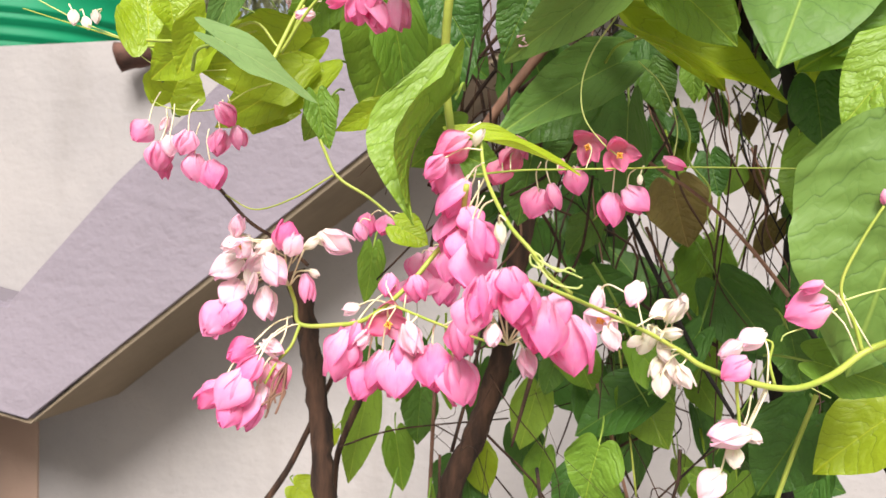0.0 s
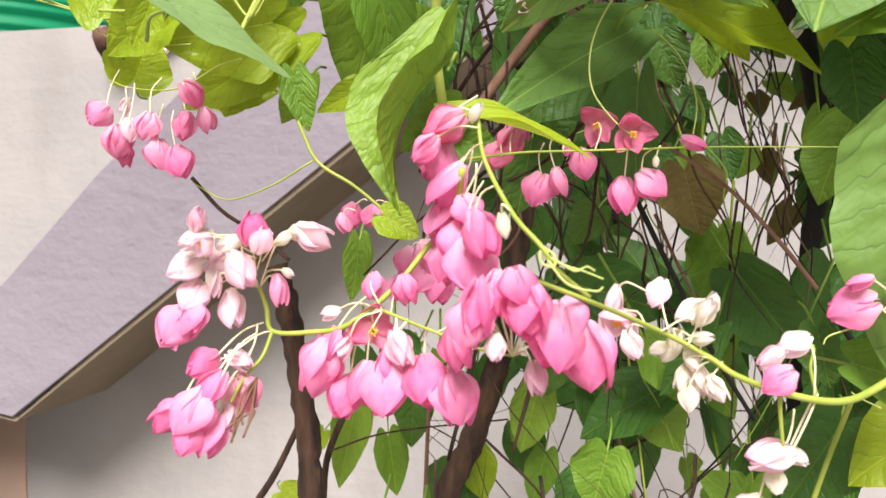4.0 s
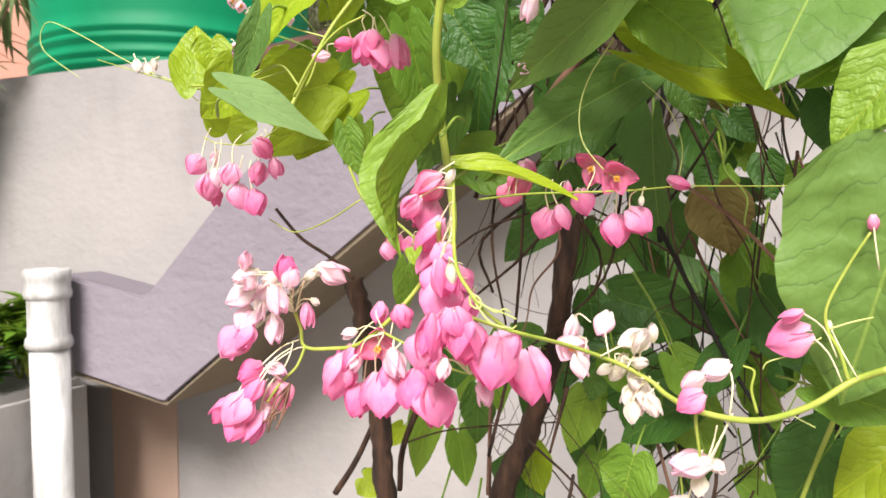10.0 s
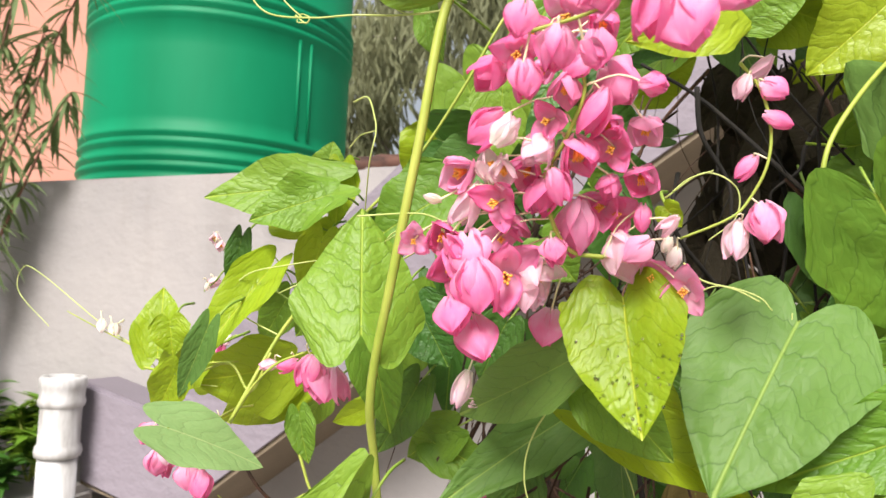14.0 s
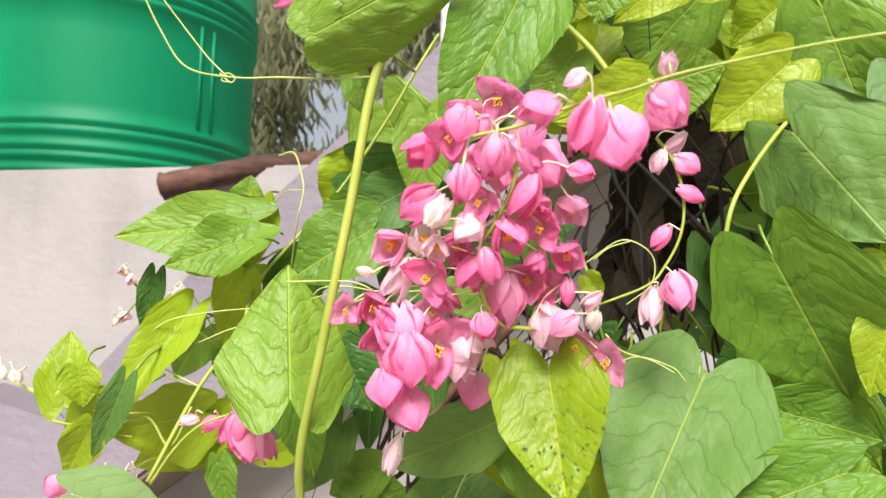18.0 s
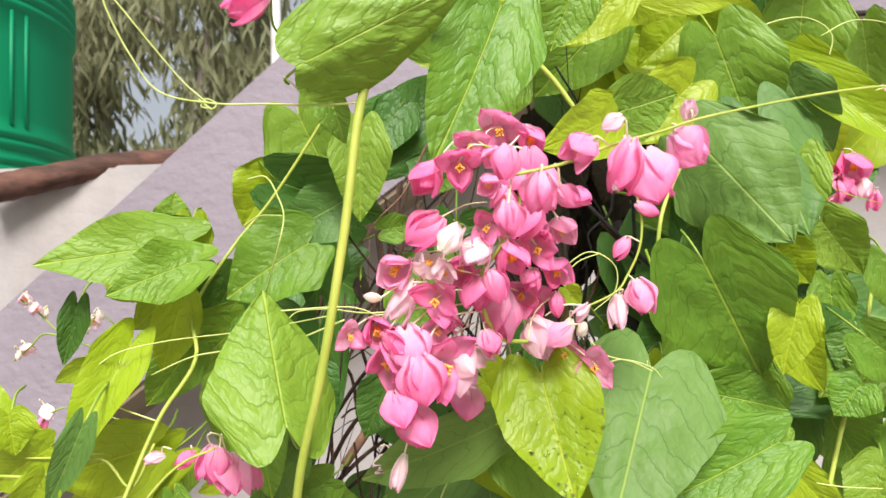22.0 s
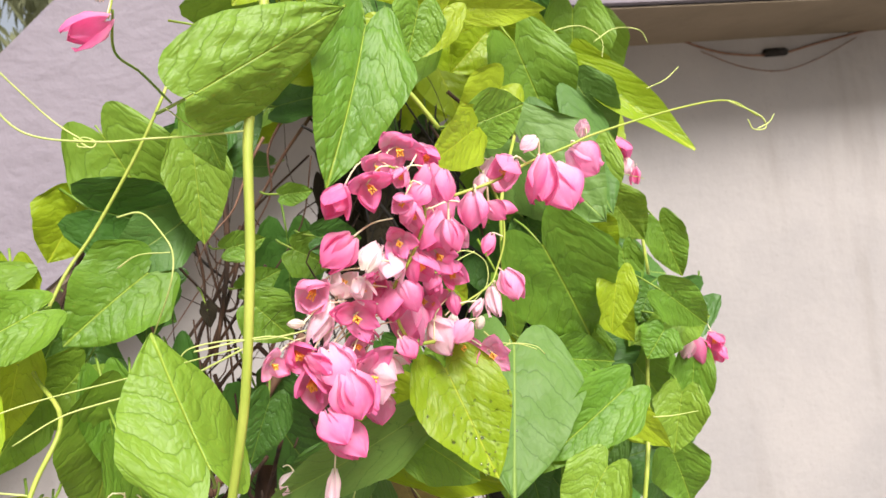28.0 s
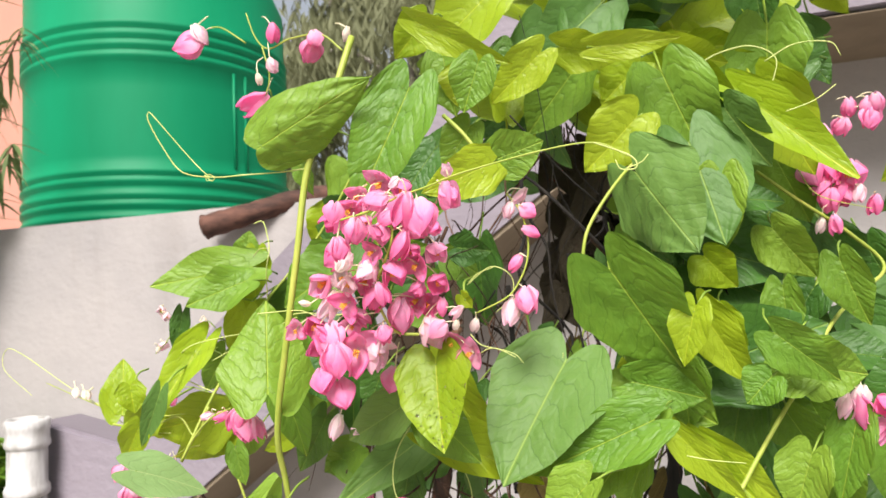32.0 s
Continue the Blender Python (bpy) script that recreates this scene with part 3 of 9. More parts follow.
flower(spray, (0.398, 0.952, 1.781), 0.0106, "pink", "closed", (0.23, -0.11, 0.97), (0.394, 0.963, 1.764))
flower(spray, (0.394, 0.951, 1.766), 0.0117, "pale", "closed", (0.58, -0.19, -0.79), (0.395, 0.963, 1.760))
flower(spray, (0.383, 0.956, 1.768), 0.0105, "pale", "closed", (-0.62, -0.19, -0.76), (0.395, 0.963, 1.760))
flower(spray, (0.373, 0.957, 1.756), 0.0118, "pale", "closed", (-0.24, -0.57, -0.79), (0.391, 0.967, 1.768))
flower(spray, (0.368, 0.954, 1.746), 0.0151, "pink", "closed", (-0.28, -0.63, -0.73), (0.385, 0.966, 1.764))
flower(spray, (0.374, 0.955, 1.749), 0.0113, "pink", "closed", (-0.01, -0.37, -0.93), (0.389, 0.965, 1.767))
flower(spray, (0.387, 0.958, 1.752), 0.0125, "pale", "closed", (0.26, -0.40, -0.88), (0.395, 0.963, 1.760))
flower(spray, (0.416, 0.962, 1.777), 0.0120, "pale", "closed", (0.79, 0.35, -0.50), (0.397, 0.962, 1.773))
flower(spray, (0.404, 0.958, 1.759), 0.0090, "pink", "closed", (0.25, -0.17, -0.95), (0.395, 0.963, 1.760))
flower(spray, (0.403, 0.948, 1.777), 0.0079, "pale", "closed", (0.47, 0.18, 0.87), (0.395, 0.960, 1.765))
flower(spray, (0.388, 0.955, 1.775), 0.0078, "white", "bud", (-0.74, -0.45, -0.50), (0.395, 0.963, 1.760))
flower(spray, (0.406, 0.962, 1.765), 0.0042, "white", "bud", (0.75, 0.44, -0.50), (0.395, 0.963, 1.760))
flower(spray, (0.406, 0.959, 1.777), 0.0062, "white", "bud", (0.88, 0.00, 0.48), (0.395, 0.963, 1.760))
flower(spray, (0.383, 0.955, 1.761), 0.0082, "pale", "closed", (-0.20, 0.03, -0.98), (0.395, 0.963, 1.760))
flower(spray, (0.383, 0.945, 1.775), 0.0071, "pale", "ajar", (-0.50, -0.62, -0.60), (0.393, 0.962, 1.772))
flower(spray, (0.411, 0.961, 1.779), 0.0075, "white", "closed", (0.94, 0.29, 0.17), (0.396, 0.963, 1.769))
flower(spray, (0.382, 0.955, 1.764), 0.0075, "white", "bud", (0.13, -0.29, -0.95), (0.395, 0.963, 1.760))
flower(spray, (0.382, 0.947, 1.736), 0.0095, "pink", "closed", (-0.53, -0.75, -0.40), (0.396, 0.964, 1.748))
flower(spray, (0.394, 0.950, 1.737), 0.0084, "pale", "closed", (0.91, -0.08, -0.41), (0.399, 0.964, 1.745))
flower(spray, (0.390, 0.936, 1.730), 0.0111, "pink", "closed", (-0.52, -0.40, -0.75), (0.398, 0.954, 1.746))
flower(spray, (0.386, 0.932, 1.723), 0.0141, "pink", "closed", (-0.41, -0.29, -0.86), (0.394, 0.949, 1.743))
flower(spray, (0.374, 0.938, 1.721), 0.0113, "pink", "closed", (-0.68, -0.32, -0.65), (0.388, 0.952, 1.738))
flower(spray, (0.395, 0.950, 1.725), 0.0121, "coral", "closed", (0.37, 0.01, -0.93), (0.395, 0.961, 1.748))
flower(spray, (0.390, 0.937, 1.715), 0.0115, "pink", "closed", (-0.19, -0.40, -0.90), (0.395, 0.952, 1.737))
flower(spray, (0.385, 0.931, 1.716), 0.0093, "pink", "closed", (-0.30, -0.50, -0.81), (0.391, 0.947, 1.734))
flower(spray, (0.393, 0.941, 1.720), 0.0089, "pale", "closed", (0.23, -0.52, -0.82), (0.395, 0.956, 1.740))
stalk("side_stalk", [(0.399, 0.964, 1.745), (0.397, 0.960, 1.737), (0.395, 0.951, 1.732), (0.395, 0.940, 1.726)], 0.00072, 0.00050, STEM, spray)
spray = part("flower_spray", tube(bmesh.new(), spline([(0.471, 0.957, 1.816), (0.474, 0.948, 1.801), (0.484, 0.920, 1.784), (0.492, 0.911, 1.775), (0.496, 0.913, 1.769), (0.504, 0.916, 1.762)], 7), 0.0007, 0.0006), STEM, vine, "bright pink flower spray hanging in a dense column")
flower(spray, (0.460, 0.956, 1.812), 0.0118, "coral", "closed", (-0.85, -0.15, -0.50), (0.471, 0.957, 1.816))
flower(spray, (0.455, 0.951, 1.804), 0.0088, "pink", "closed", (-0.63, -0.13, -0.77), (0.472, 0.954, 1.811))
flower(spray, (0.457, 0.961, 1.800), 0.0135, "pink", "closed", (-0.33, -0.07, -0.94), (0.471, 0.959, 1.822))
flower(spray, (0.461, 0.957, 1.792), 0.0144, "pink", "closed", (-0.50, -0.02, -0.86), (0.473, 0.951, 1.806))
flower(spray, (0.459, 0.963, 1.782), 0.0147, "pink", "closed", (-0.25, -0.43, -0.87), (0.469, 0.961, 1.805))
flower(spray, (0.459, 0.969, 1.778), 0.0158, "pink", "closed", (0.00, -0.02, -1.00), (0.466, 0.962, 1.803))
flower(spray, (0.475, 0.935, 1.777), 0.0131, "pink", "closed", (0.43, -0.29, -0.85), (0.479, 0.934, 1.792))
flower(spray, (0.470, 0.944, 1.767), 0.0146, "pink", "closed", (0.04, -0.28, -0.96), (0.474, 0.946, 1.794))
flower(spray, (0.460, 0.962, 1.768), 0.0136, "pink", "closed", (-0.20, -0.32, -0.93), (0.467, 0.961, 1.793))
flower(spray, (0.466, 0.953, 1.773), 0.0141, "pink", "closed", (-0.05, -0.27, -0.96), (0.471, 0.954, 1.800))
flower(spray, (0.471, 0.954, 1.816), 0.0058, "white", "bud", (0.52, -0.24, 0.82), (0.471, 0.956, 1.814))
flower(spray, (0.482, 0.922, 1.780), 0.0061, "white", "bud", (0.19, -0.20, -0.96), (0.484, 0.920, 1.784))
flower(spray, (0.469, 0.951, 1.784), 0.0105, "pink", "closed", (0.36, -0.23, -0.90), (0.474, 0.948, 1.801))
spray = part("flower_spray", tube(bmesh.new(), spline([(0.439, 0.960, 1.753), (0.455, 0.954, 1.748), (0.473, 0.942, 1.744), (0.483, 0.937, 1.743)], 7), 0.0006, 0.0004), STEM, vine, "bright pink flower spray, the flowers hanging in a row")
flower(spray, (0.475, 0.916, 1.758), 0.0136, "pink", "closed", (-0.11, -0.42, -0.90), (0.483, 0.937, 1.743))
flower(spray, (0.489, 0.916, 1.757), 0.0143, "pink", "closed", (0.10, -0.32, -0.94), (0.483, 0.937, 1.743))
flower(spray, (0.481, 0.921, 1.761), 0.0116, "pink", "closed", (0.02, -0.21, -0.98), (0.483, 0.937, 1.743))
flower(spray, (0.495, 0.923, 1.749), 0.0147, "pink", "closed", (-0.17, -0.23, -0.96), (0.483, 0.937, 1.743))
flower(spray, (0.505, 0.942, 1.741), 0.0175, "pink", "closed", (0.17, -0.06, -0.98), (0.483, 0.937, 1.743))
flower(spray, (0.499, 0.928, 1.754), 0.0103, "pink", "closed", (0.34, -0.16, -0.93), (0.483, 0.937, 1.743))
flower(spray, (0.490, 0.932, 1.737), 0.0086, "pale", "closed", (0.27, -0.40, -0.88), (0.483, 0.937, 1.743))
flower(spray, (0.480, 0.917, 1.748), 0.0063, "pale", "closed", (0.03, -0.34, -0.94), (0.483, 0.937, 1.743))
flower(spray, (0.473, 0.916, 1.754), 0.0106, "pink", "closed", (-0.26, 0.04, -0.96), (0.483, 0.937, 1.743))
flower(spray, (0.486, 0.914, 1.764), 0.0089, "pink", "closed", (0.17, 0.07, -0.98), (0.483, 0.933, 1.757))
flower(spray, (0.416, 0.960, 1.733), 0.0161, "pink", "closed", (-0.41, -0.10, -0.91), (0.438, 0.963, 1.761))
flower(spray, (0.436, 0.959, 1.746), 0.0110, "coral", "open", (0.24, -0.94, -0.23), (0.439, 0.960, 1.753))
flower(spray, (0.426, 0.958, 1.740), 0.0081, "pale", "closed", (-0.43, -0.31, -0.85), (0.439, 0.960, 1.753))
flower(spray, (0.447, 0.953, 1.741), 0.0114, "pale", "closed", (0.41, -0.36, -0.84), (0.447, 0.957, 1.750))
flower(spray, (0.466, 0.946, 1.742), 0.0120, "pink", "closed", (0.17, 0.03, -0.99), (0.458, 0.952, 1.747))
flower(spray, (0.454, 0.953, 1.730), 0.0157, "pink", "closed", (0.10, -0.54, -0.84), (0.455, 0.954, 1.748))
flower(spray, (0.464, 0.952, 1.726), 0.0155, "pink", "closed", (0.31, -0.35, -0.88), (0.461, 0.950, 1.747))
flower(spray, (0.441, 0.955, 1.727), 0.0152, "pink", "closed", (0.08, -0.33, -0.94), (0.444, 0.958, 1.751))
flower(spray, (0.431, 0.964, 1.726), 0.0143, "pink", "closed", (-0.11, -0.24, -0.96), (0.439, 0.960, 1.753))
flower(spray, (0.424, 0.964, 1.722), 0.0125, "pink", "closed", (-0.23, -0.42, -0.88), (0.436, 0.966, 1.754))
flower(spray, (0.435, 0.964, 1.760), 0.0083, "pink", "closed", (0.10, -0.40, -0.91), (0.439, 0.960, 1.753))
flower(spray, (0.447, 0.960, 1.759), 0.0092, "pink", "closed", (0.18, -0.02, -0.98), (0.442, 0.959, 1.752))
flower(spray, (0.418, 0.968, 1.751), 0.0065, "pale", "closed", (-0.72, -0.64, -0.28), (0.439, 0.960, 1.753))
flower(spray, (0.441, 0.958, 1.733), 0.0110, "pink", "closed", (0.06, -0.27, -0.96), (0.444, 0.958, 1.751))
flower(spray, (0.421, 0.961, 1.740), 0.0112, "pink", "closed", (-0.25, -0.33, -0.91), (0.439, 0.960, 1.753))
spray = part("flower_spray", tube(bmesh.new(), spline([(0.625, 0.985, 1.743), (0.614, 0.989, 1.737), (0.599, 0.980, 1.729), (0.580, 0.962, 1.727), (0.561, 0.953, 1.731), (0.550, 0.962, 1.734), (0.544, 0.966, 1.738), (0.532, 0.962, 1.745), (0.517, 0.948, 1.753), (0.502, 0.925, 1.761), (0.483, 0.914, 1.769)], 7), 0.0014, 0.0006), STEM, vine, "long arching spray with cream buds at its end")
flower(spray, (0.527, 0.966, 1.758), 0.0089, "pale", "closed", (-0.36, -0.23, -0.90), (0.530, 0.960, 1.746))
flower(spray, (0.537, 0.967, 1.753), 0.0096, "white", "closed", (-0.86, -0.25, -0.44), (0.536, 0.963, 1.743))
flower(spray, (0.541, 0.962, 1.754), 0.0094, "white", "closed", (0.41, -0.37, 0.83), (0.527, 0.957, 1.748))
flower(spray, (0.533, 0.970, 1.742), 0.0084, "white", "bud", (-0.34, 0.02, -0.94), (0.532, 0.962, 1.745))
flower(spray, (0.541, 0.972, 1.729), 0.0119, "white", "closed", (0.13, -0.29, -0.95), (0.544, 0.966, 1.738))
flower(spray, (0.537, 0.969, 1.724), 0.0079, "white", "closed", (-0.01, -0.07, -1.00), (0.544, 0.966, 1.738))
flower(spray, (0.531, 0.970, 1.739), 0.0068, "white", "bud", (-0.65, -0.05, -0.76), (0.536, 0.963, 1.743))
flower(spray, (0.545, 0.964, 1.729), 0.0077, "white", "closed", (0.46, -0.26, -0.85), (0.546, 0.965, 1.737))
flower(spray, (0.514, 0.972, 1.755), 0.0092, "pale", "closed", (-0.18, -0.04, -0.98), (0.523, 0.961, 1.760))
flower(spray, (0.515, 0.968, 1.748), 0.0106, "pale", "ajar", (0.09, -0.75, -0.65), (0.522, 0.953, 1.750))
flower(spray, (0.519, 0.962, 1.742), 0.0088, "pale", "closed", (0.32, -0.31, -0.90), (0.524, 0.955, 1.749))
flower(spray, (0.538, 0.969, 1.737), 0.0071, "white", "bud", (0.25, -0.53, -0.81), (0.540, 0.965, 1.740))
flower(spray, (0.527, 0.966, 1.741), 0.0059, "white", "bud", (-0.86, 0.09, -0.50), (0.532, 0.962, 1.745))
flower(spray, (0.541, 0.964, 1.745), 0.0070, "white", "bud", (0.89, -0.46, 0.04), (0.534, 0.963, 1.744))
flower(spray, (0.545, 0.970, 1.756), 0.0067, "white", "bud", (0.13, -0.24, 0.96), (0.540, 0.965, 1.740))
flower(spray, (0.535, 0.971, 1.731), 0.0072, "white", "closed", (-0.37, -0.26, -0.89), (0.542, 0.965, 1.739))
stalk("side_stalk", [(0.560, 0.953, 1.731), (0.560, 0.953, 1.726), (0.561, 0.954, 1.717), (0.562, 0.955, 1.708)], 0.00072, 0.00043, STEM, spray)
flower(spray, (0.557, 0.955, 1.711), 0.0124, "pale", "closed", (-0.98, -0.03, -0.20), (0.572, 0.958, 1.730))
flower(spray, (0.567, 0.959, 1.710), 0.0064, "white", "closed", (0.70, -0.61, -0.38), (0.571, 0.958, 1.729))
flower(spray, (0.561, 0.960, 1.702), 0.0068, "white", "closed", (-0.11, -0.50, -0.86), (0.567, 0.963, 1.724))
flower(spray, (0.553, 0.963, 1.691), 0.0108, "pale", "closed", (-0.64, 0.05, -0.77), (0.562, 0.962, 1.715))
stalk("side_stalk", [(0.582, 0.989, 1.723), (0.580, 0.989, 1.732), (0.581, 0.989, 1.739), (0.577, 0.989, 1.741)], 0.00065, 0.00043, STEM, spray)
flower(spray, (0.566, 0.962, 1.744), 0.0092, "pale", "closed", (-0.88, -0.24, -0.41), (0.571, 0.958, 1.729))
flower(spray, (0.558, 0.958, 1.740), 0.0085, "pale", "closed", (-0.88, -0.25, -0.41), (0.557, 0.956, 1.732))
flower(spray, (0.558, 0.949, 1.735), 0.0088, "pink", "closed", (-0.75, 0.16, -0.65), (0.561, 0.953, 1.731))
stalk("side_stalk", [(0.613, 0.989, 1.737), (0.610, 0.989, 1.748), (0.606, 0.989, 1.756), (0.606, 0.989, 1.765), (0.613, 0.989, 1.780), (0.620, 0.989, 1.792)], 0.00079, 0.00050, STEM, spray)
flower(spray, (0.592, 0.990, 1.752), 0.0142, "pink", "closed", (-0.92, 0.20, -0.34), (0.611, 0.988, 1.736))
flower(spray, (0.593, 0.984, 1.761), 0.0073, "pink", "closed", (-0.88, -0.03, -0.47), (0.609, 0.988, 1.746))
flower(spray, (0.607, 0.994, 1.756), 0.0046, "white", "bud", (-0.02, -0.07, -1.00), (0.616, 0.988, 1.738))
flower(spray, (0.621, 0.990, 1.795), 0.0053, "pink", "bud", (0.01, 0.01, -1.00), (0.623, 0.990, 1.778))
flower(spray, (0.430, 1.072, 1.756), 0.0162, "pink", "closed", (-0.33, -0.25, -0.91), (0.441, 1.067, 1.768))
flower(spray, (0.435, 1.071, 1.765), 0.0156, "pink", "closed", (0.37, -0.12, -0.92), (0.439, 1.065, 1.776))
flower(spray, (0.424, 1.073, 1.762), 0.0147, "pink", "closed", (-0.21, -0.03, -0.98), (0.434, 1.066, 1.773))
flower(spray, (0.439, 1.073, 1.750), 0.0156, "pink", "closed", (-0.06, -0.30, -0.95), (0.445, 1.067, 1.763))
flower(spray, (0.418, 1.072, 1.750), 0.0131, "pink", "closed", (-0.29, -0.32, -0.90), (0.427, 1.067, 1.761))
flower(spray, (0.395, 1.073, 1.786), 0.0111, "pink", "closed", (-0.13, -0.33, -0.94), (0.404, 1.069, 1.794))
flower(spray, (0.405, 1.072, 1.786), 0.0105, "pink", "closed", (-0.26, -0.45, -0.85), (0.415, 1.068, 1.793))
flower(spray, (0.394, 1.065, 1.782), 0.0094, "pink", "closed", (0.21, -0.16, -0.96), (0.401, 1.060, 1.789))
spray = part("flower_spray", tube(bmesh.new(), spline([(0.457, 1.038, 1.810), (0.480, 1.037, 1.812), (0.502, 1.035, 1.812), (0.530, 1.034, 1.812), (0.553, 1.050, 1.814), (0.579, 1.046, 1.813), (0.608, 1.044, 1.812)], 7), 0.0006, 0.0003), STEM, vine, "coral pink open flowers on a thin level stalk")
flower(spray, (0.512, 1.042, 1.823), 0.0109, "coral", "open", (-0.14, -0.89, -0.44), (0.511, 1.035, 1.812))
flower(spray, (0.526, 1.028, 1.817), 0.0112, "coral", "open", (0.05, -0.90, -0.43), (0.525, 1.034, 1.812))
flower(spray, (0.474, 1.050, 1.817), 0.0125, "coral", "closed", (-0.48, -0.16, -0.86), (0.476, 1.037, 1.812))
flower(spray, (0.479, 1.054, 1.823), 0.0116, "pink", "closed", (0.34, 0.01, -0.94), (0.474, 1.043, 1.825))
flower(spray, (0.486, 1.058, 1.796), 0.0142, "pink", "closed", (-0.34, -0.02, -0.94), (0.490, 1.047, 1.817))
flower(spray, (0.496, 1.053, 1.799), 0.0120, "pink", "closed", (0.17, 0.23, -0.96), (0.494, 1.041, 1.819))
flower(spray, (0.507, 1.054, 1.807), 0.0120, "pink", "closed", (0.17, 0.27, -0.95), (0.507, 1.035, 1.812))
flower(spray, (0.523, 1.045, 1.792), 0.0144, "pink", "closed", (-0.09, -0.03, -1.00), (0.525, 1.040, 1.818))
flower(spray, (0.535, 1.043, 1.797), 0.0128, "pink", "closed", (0.65, 0.08, -0.76), (0.534, 1.037, 1.812))
flower(spray, (0.553, 1.048, 1.815), 0.0097, "pink", "bud", (0.87, 0.03, -0.48), (0.549, 1.047, 1.814))
flower(spray, (0.500, 1.047, 1.814), 0.0068, "pink", "bud", (-0.00, 0.12, -0.99), (0.498, 1.035, 1.812))
flower(spray, (0.469, 1.049, 1.811), 0.0120, "coral", "closed", (-0.29, -0.32, -0.90), (0.472, 1.037, 1.811))
flower(spray, (0.536, 1.039, 1.807), 0.0040, "white", "bud", (-0.01, -0.15, -0.99), (0.538, 1.039, 1.813))
spray = part("flower_spray", tube(bmesh.new(), spline([(0.352, 1.044, 1.859), (0.340, 1.044, 1.856), (0.327, 1.044, 1.849), (0.314, 1.044, 1.846), (0.295, 1.044, 1.848), (0.285, 1.044, 1.852)], 7), 0.0005, 0.0003), STEM, vine, "small pink flower cluster on a thin curling stalk")
flower(spray, (0.278, 1.044, 1.835), 0.0119, "pink", "closed", (-0.46, -0.44, -0.77), (0.287, 1.049, 1.858))
flower(spray, (0.291, 1.041, 1.821), 0.0133, "pink", "closed", (-0.11, 0.17, -0.98), (0.294, 1.043, 1.847))
flower(spray, (0.307, 1.040, 1.827), 0.0127, "pink", "closed", (-0.28, 0.15, -0.95), (0.312, 1.044, 1.852))
flower(spray, (0.310, 1.043, 1.815), 0.0122, "pink", "closed", (-0.05, 0.08, -1.00), (0.312, 1.045, 1.840))
flower(spray, (0.320, 1.044, 1.811), 0.0137, "pink", "closed", (0.23, -0.08, -0.97), (0.316, 1.047, 1.837))
flower(spray, (0.325, 1.040, 1.828), 0.0115, "pink", "closed", (-0.02, -0.30, -0.95), (0.324, 1.047, 1.852))
flower(spray, (0.334, 1.046, 1.831), 0.0107, "pink", "closed", (0.16, 0.43, -0.89), (0.328, 1.044, 1.854))
flower(spray, (0.330, 1.039, 1.842), 0.0110, "pink", "closed", (0.43, 0.55, -0.72), (0.327, 1.044, 1.849))
flower(spray, (0.292, 1.045, 1.839), 0.0077, "pale", "closed", (-0.35, -0.08, -0.93), (0.295, 1.044, 1.848))
flower(spray, (0.298, 1.039, 1.826), 0.0101, "pale", "closed", (-0.00, 0.00, -1.00), (0.298, 1.044, 1.850))
flower(spray, (0.289, 1.049, 1.816), 0.0094, "pink", "closed", (-0.13, 0.22, -0.97), (0.292, 1.048, 1.839))
spray = part("flower_spray", tube(bmesh.new(), spline([(0.379, 0.992, 1.860), (0.392, 0.990, 1.877), (0.404, 0.990, 1.888), (0.418, 0.991, 1.894)], 7), 0.0008, 0.0005), STEM, vine, "pink flower cluster on a yellow-green stalk")
flower(spray, (0.408, 1.008, 1.882), 0.0149, "pink", "closed", (-0.25, -0.25, -0.94), (0.412, 1.004, 1.898))
flower(spray, (0.419, 1.006, 1.878), 0.0156, "pink", "closed", (0.21, -0.38, -0.90), (0.416, 1.005, 1.897))
flower(spray, (0.429, 1.005, 1.878), 0.0140, "pink", "closed", (0.39, -0.01, -0.92), (0.421, 1.001, 1.896))
flower(spray, (0.399, 1.005, 1.886), 0.0091, "pink", "bud", (-0.71, -0.62, -0.34), (0.404, 1.001, 1.892))
flower(spray, (0.380, 1.016, 1.884), 0.0081, "pale", "closed", (-0.85, -0.49, -0.17), (0.390, 1.013, 1.889))
flower(spray, (0.415, 1.004, 1.883), 0.0118, "pink", "closed", (0.10, -0.17, -0.98), (0.413, 0.999, 1.899))
flower(spray, (0.483, 1.038, 1.875), 0.0120, "pale", "closed", (-0.72, -0.62, -0.30), (0.482, 1.040, 1.883))
# the large spray
spray = part("flower_spray", tube(bmesh.new(), spline([(0.550, 0.980, 1.937), (0.539, 0.975, 1.939), (0.533, 0.970, 1.950), (0.532, 0.964, 1.964), (0.540, 0.959, 1.976), (0.547, 0.955, 1.993), (0.540, 0.952, 2.008), (0.534, 0.951, 2.012)], 7), 0.0009, 0.0006), STEM, vine, "large dense spray of bright pink flowers")
flower(spray, (0.540, 0.954, 2.017), 0.0120, "pink", "open", (-0.07, -0.84, -0.54), (0.535, 0.951, 2.011))
flower(spray, (0.525, 0.947, 2.003), 0.0122, "pink", "open", (0.07, -0.85, -0.52), (0.534, 0.951, 2.012))
flower(spray, (0.512, 0.955, 2.000), 0.0129, "pink", "ajar", (-0.52, -0.33, -0.79), (0.533, 0.956, 2.019))
flower(spray, (0.552, 0.958, 2.014), 0.0112, "pink", "ajar", (0.29, -0.42, -0.86), (0.540, 0.952, 2.008))
flower(spray, (0.536, 0.945, 2.006), 0.0080, "pink", "ajar", (-0.50, -0.43, -0.76), (0.538, 0.952, 2.009))
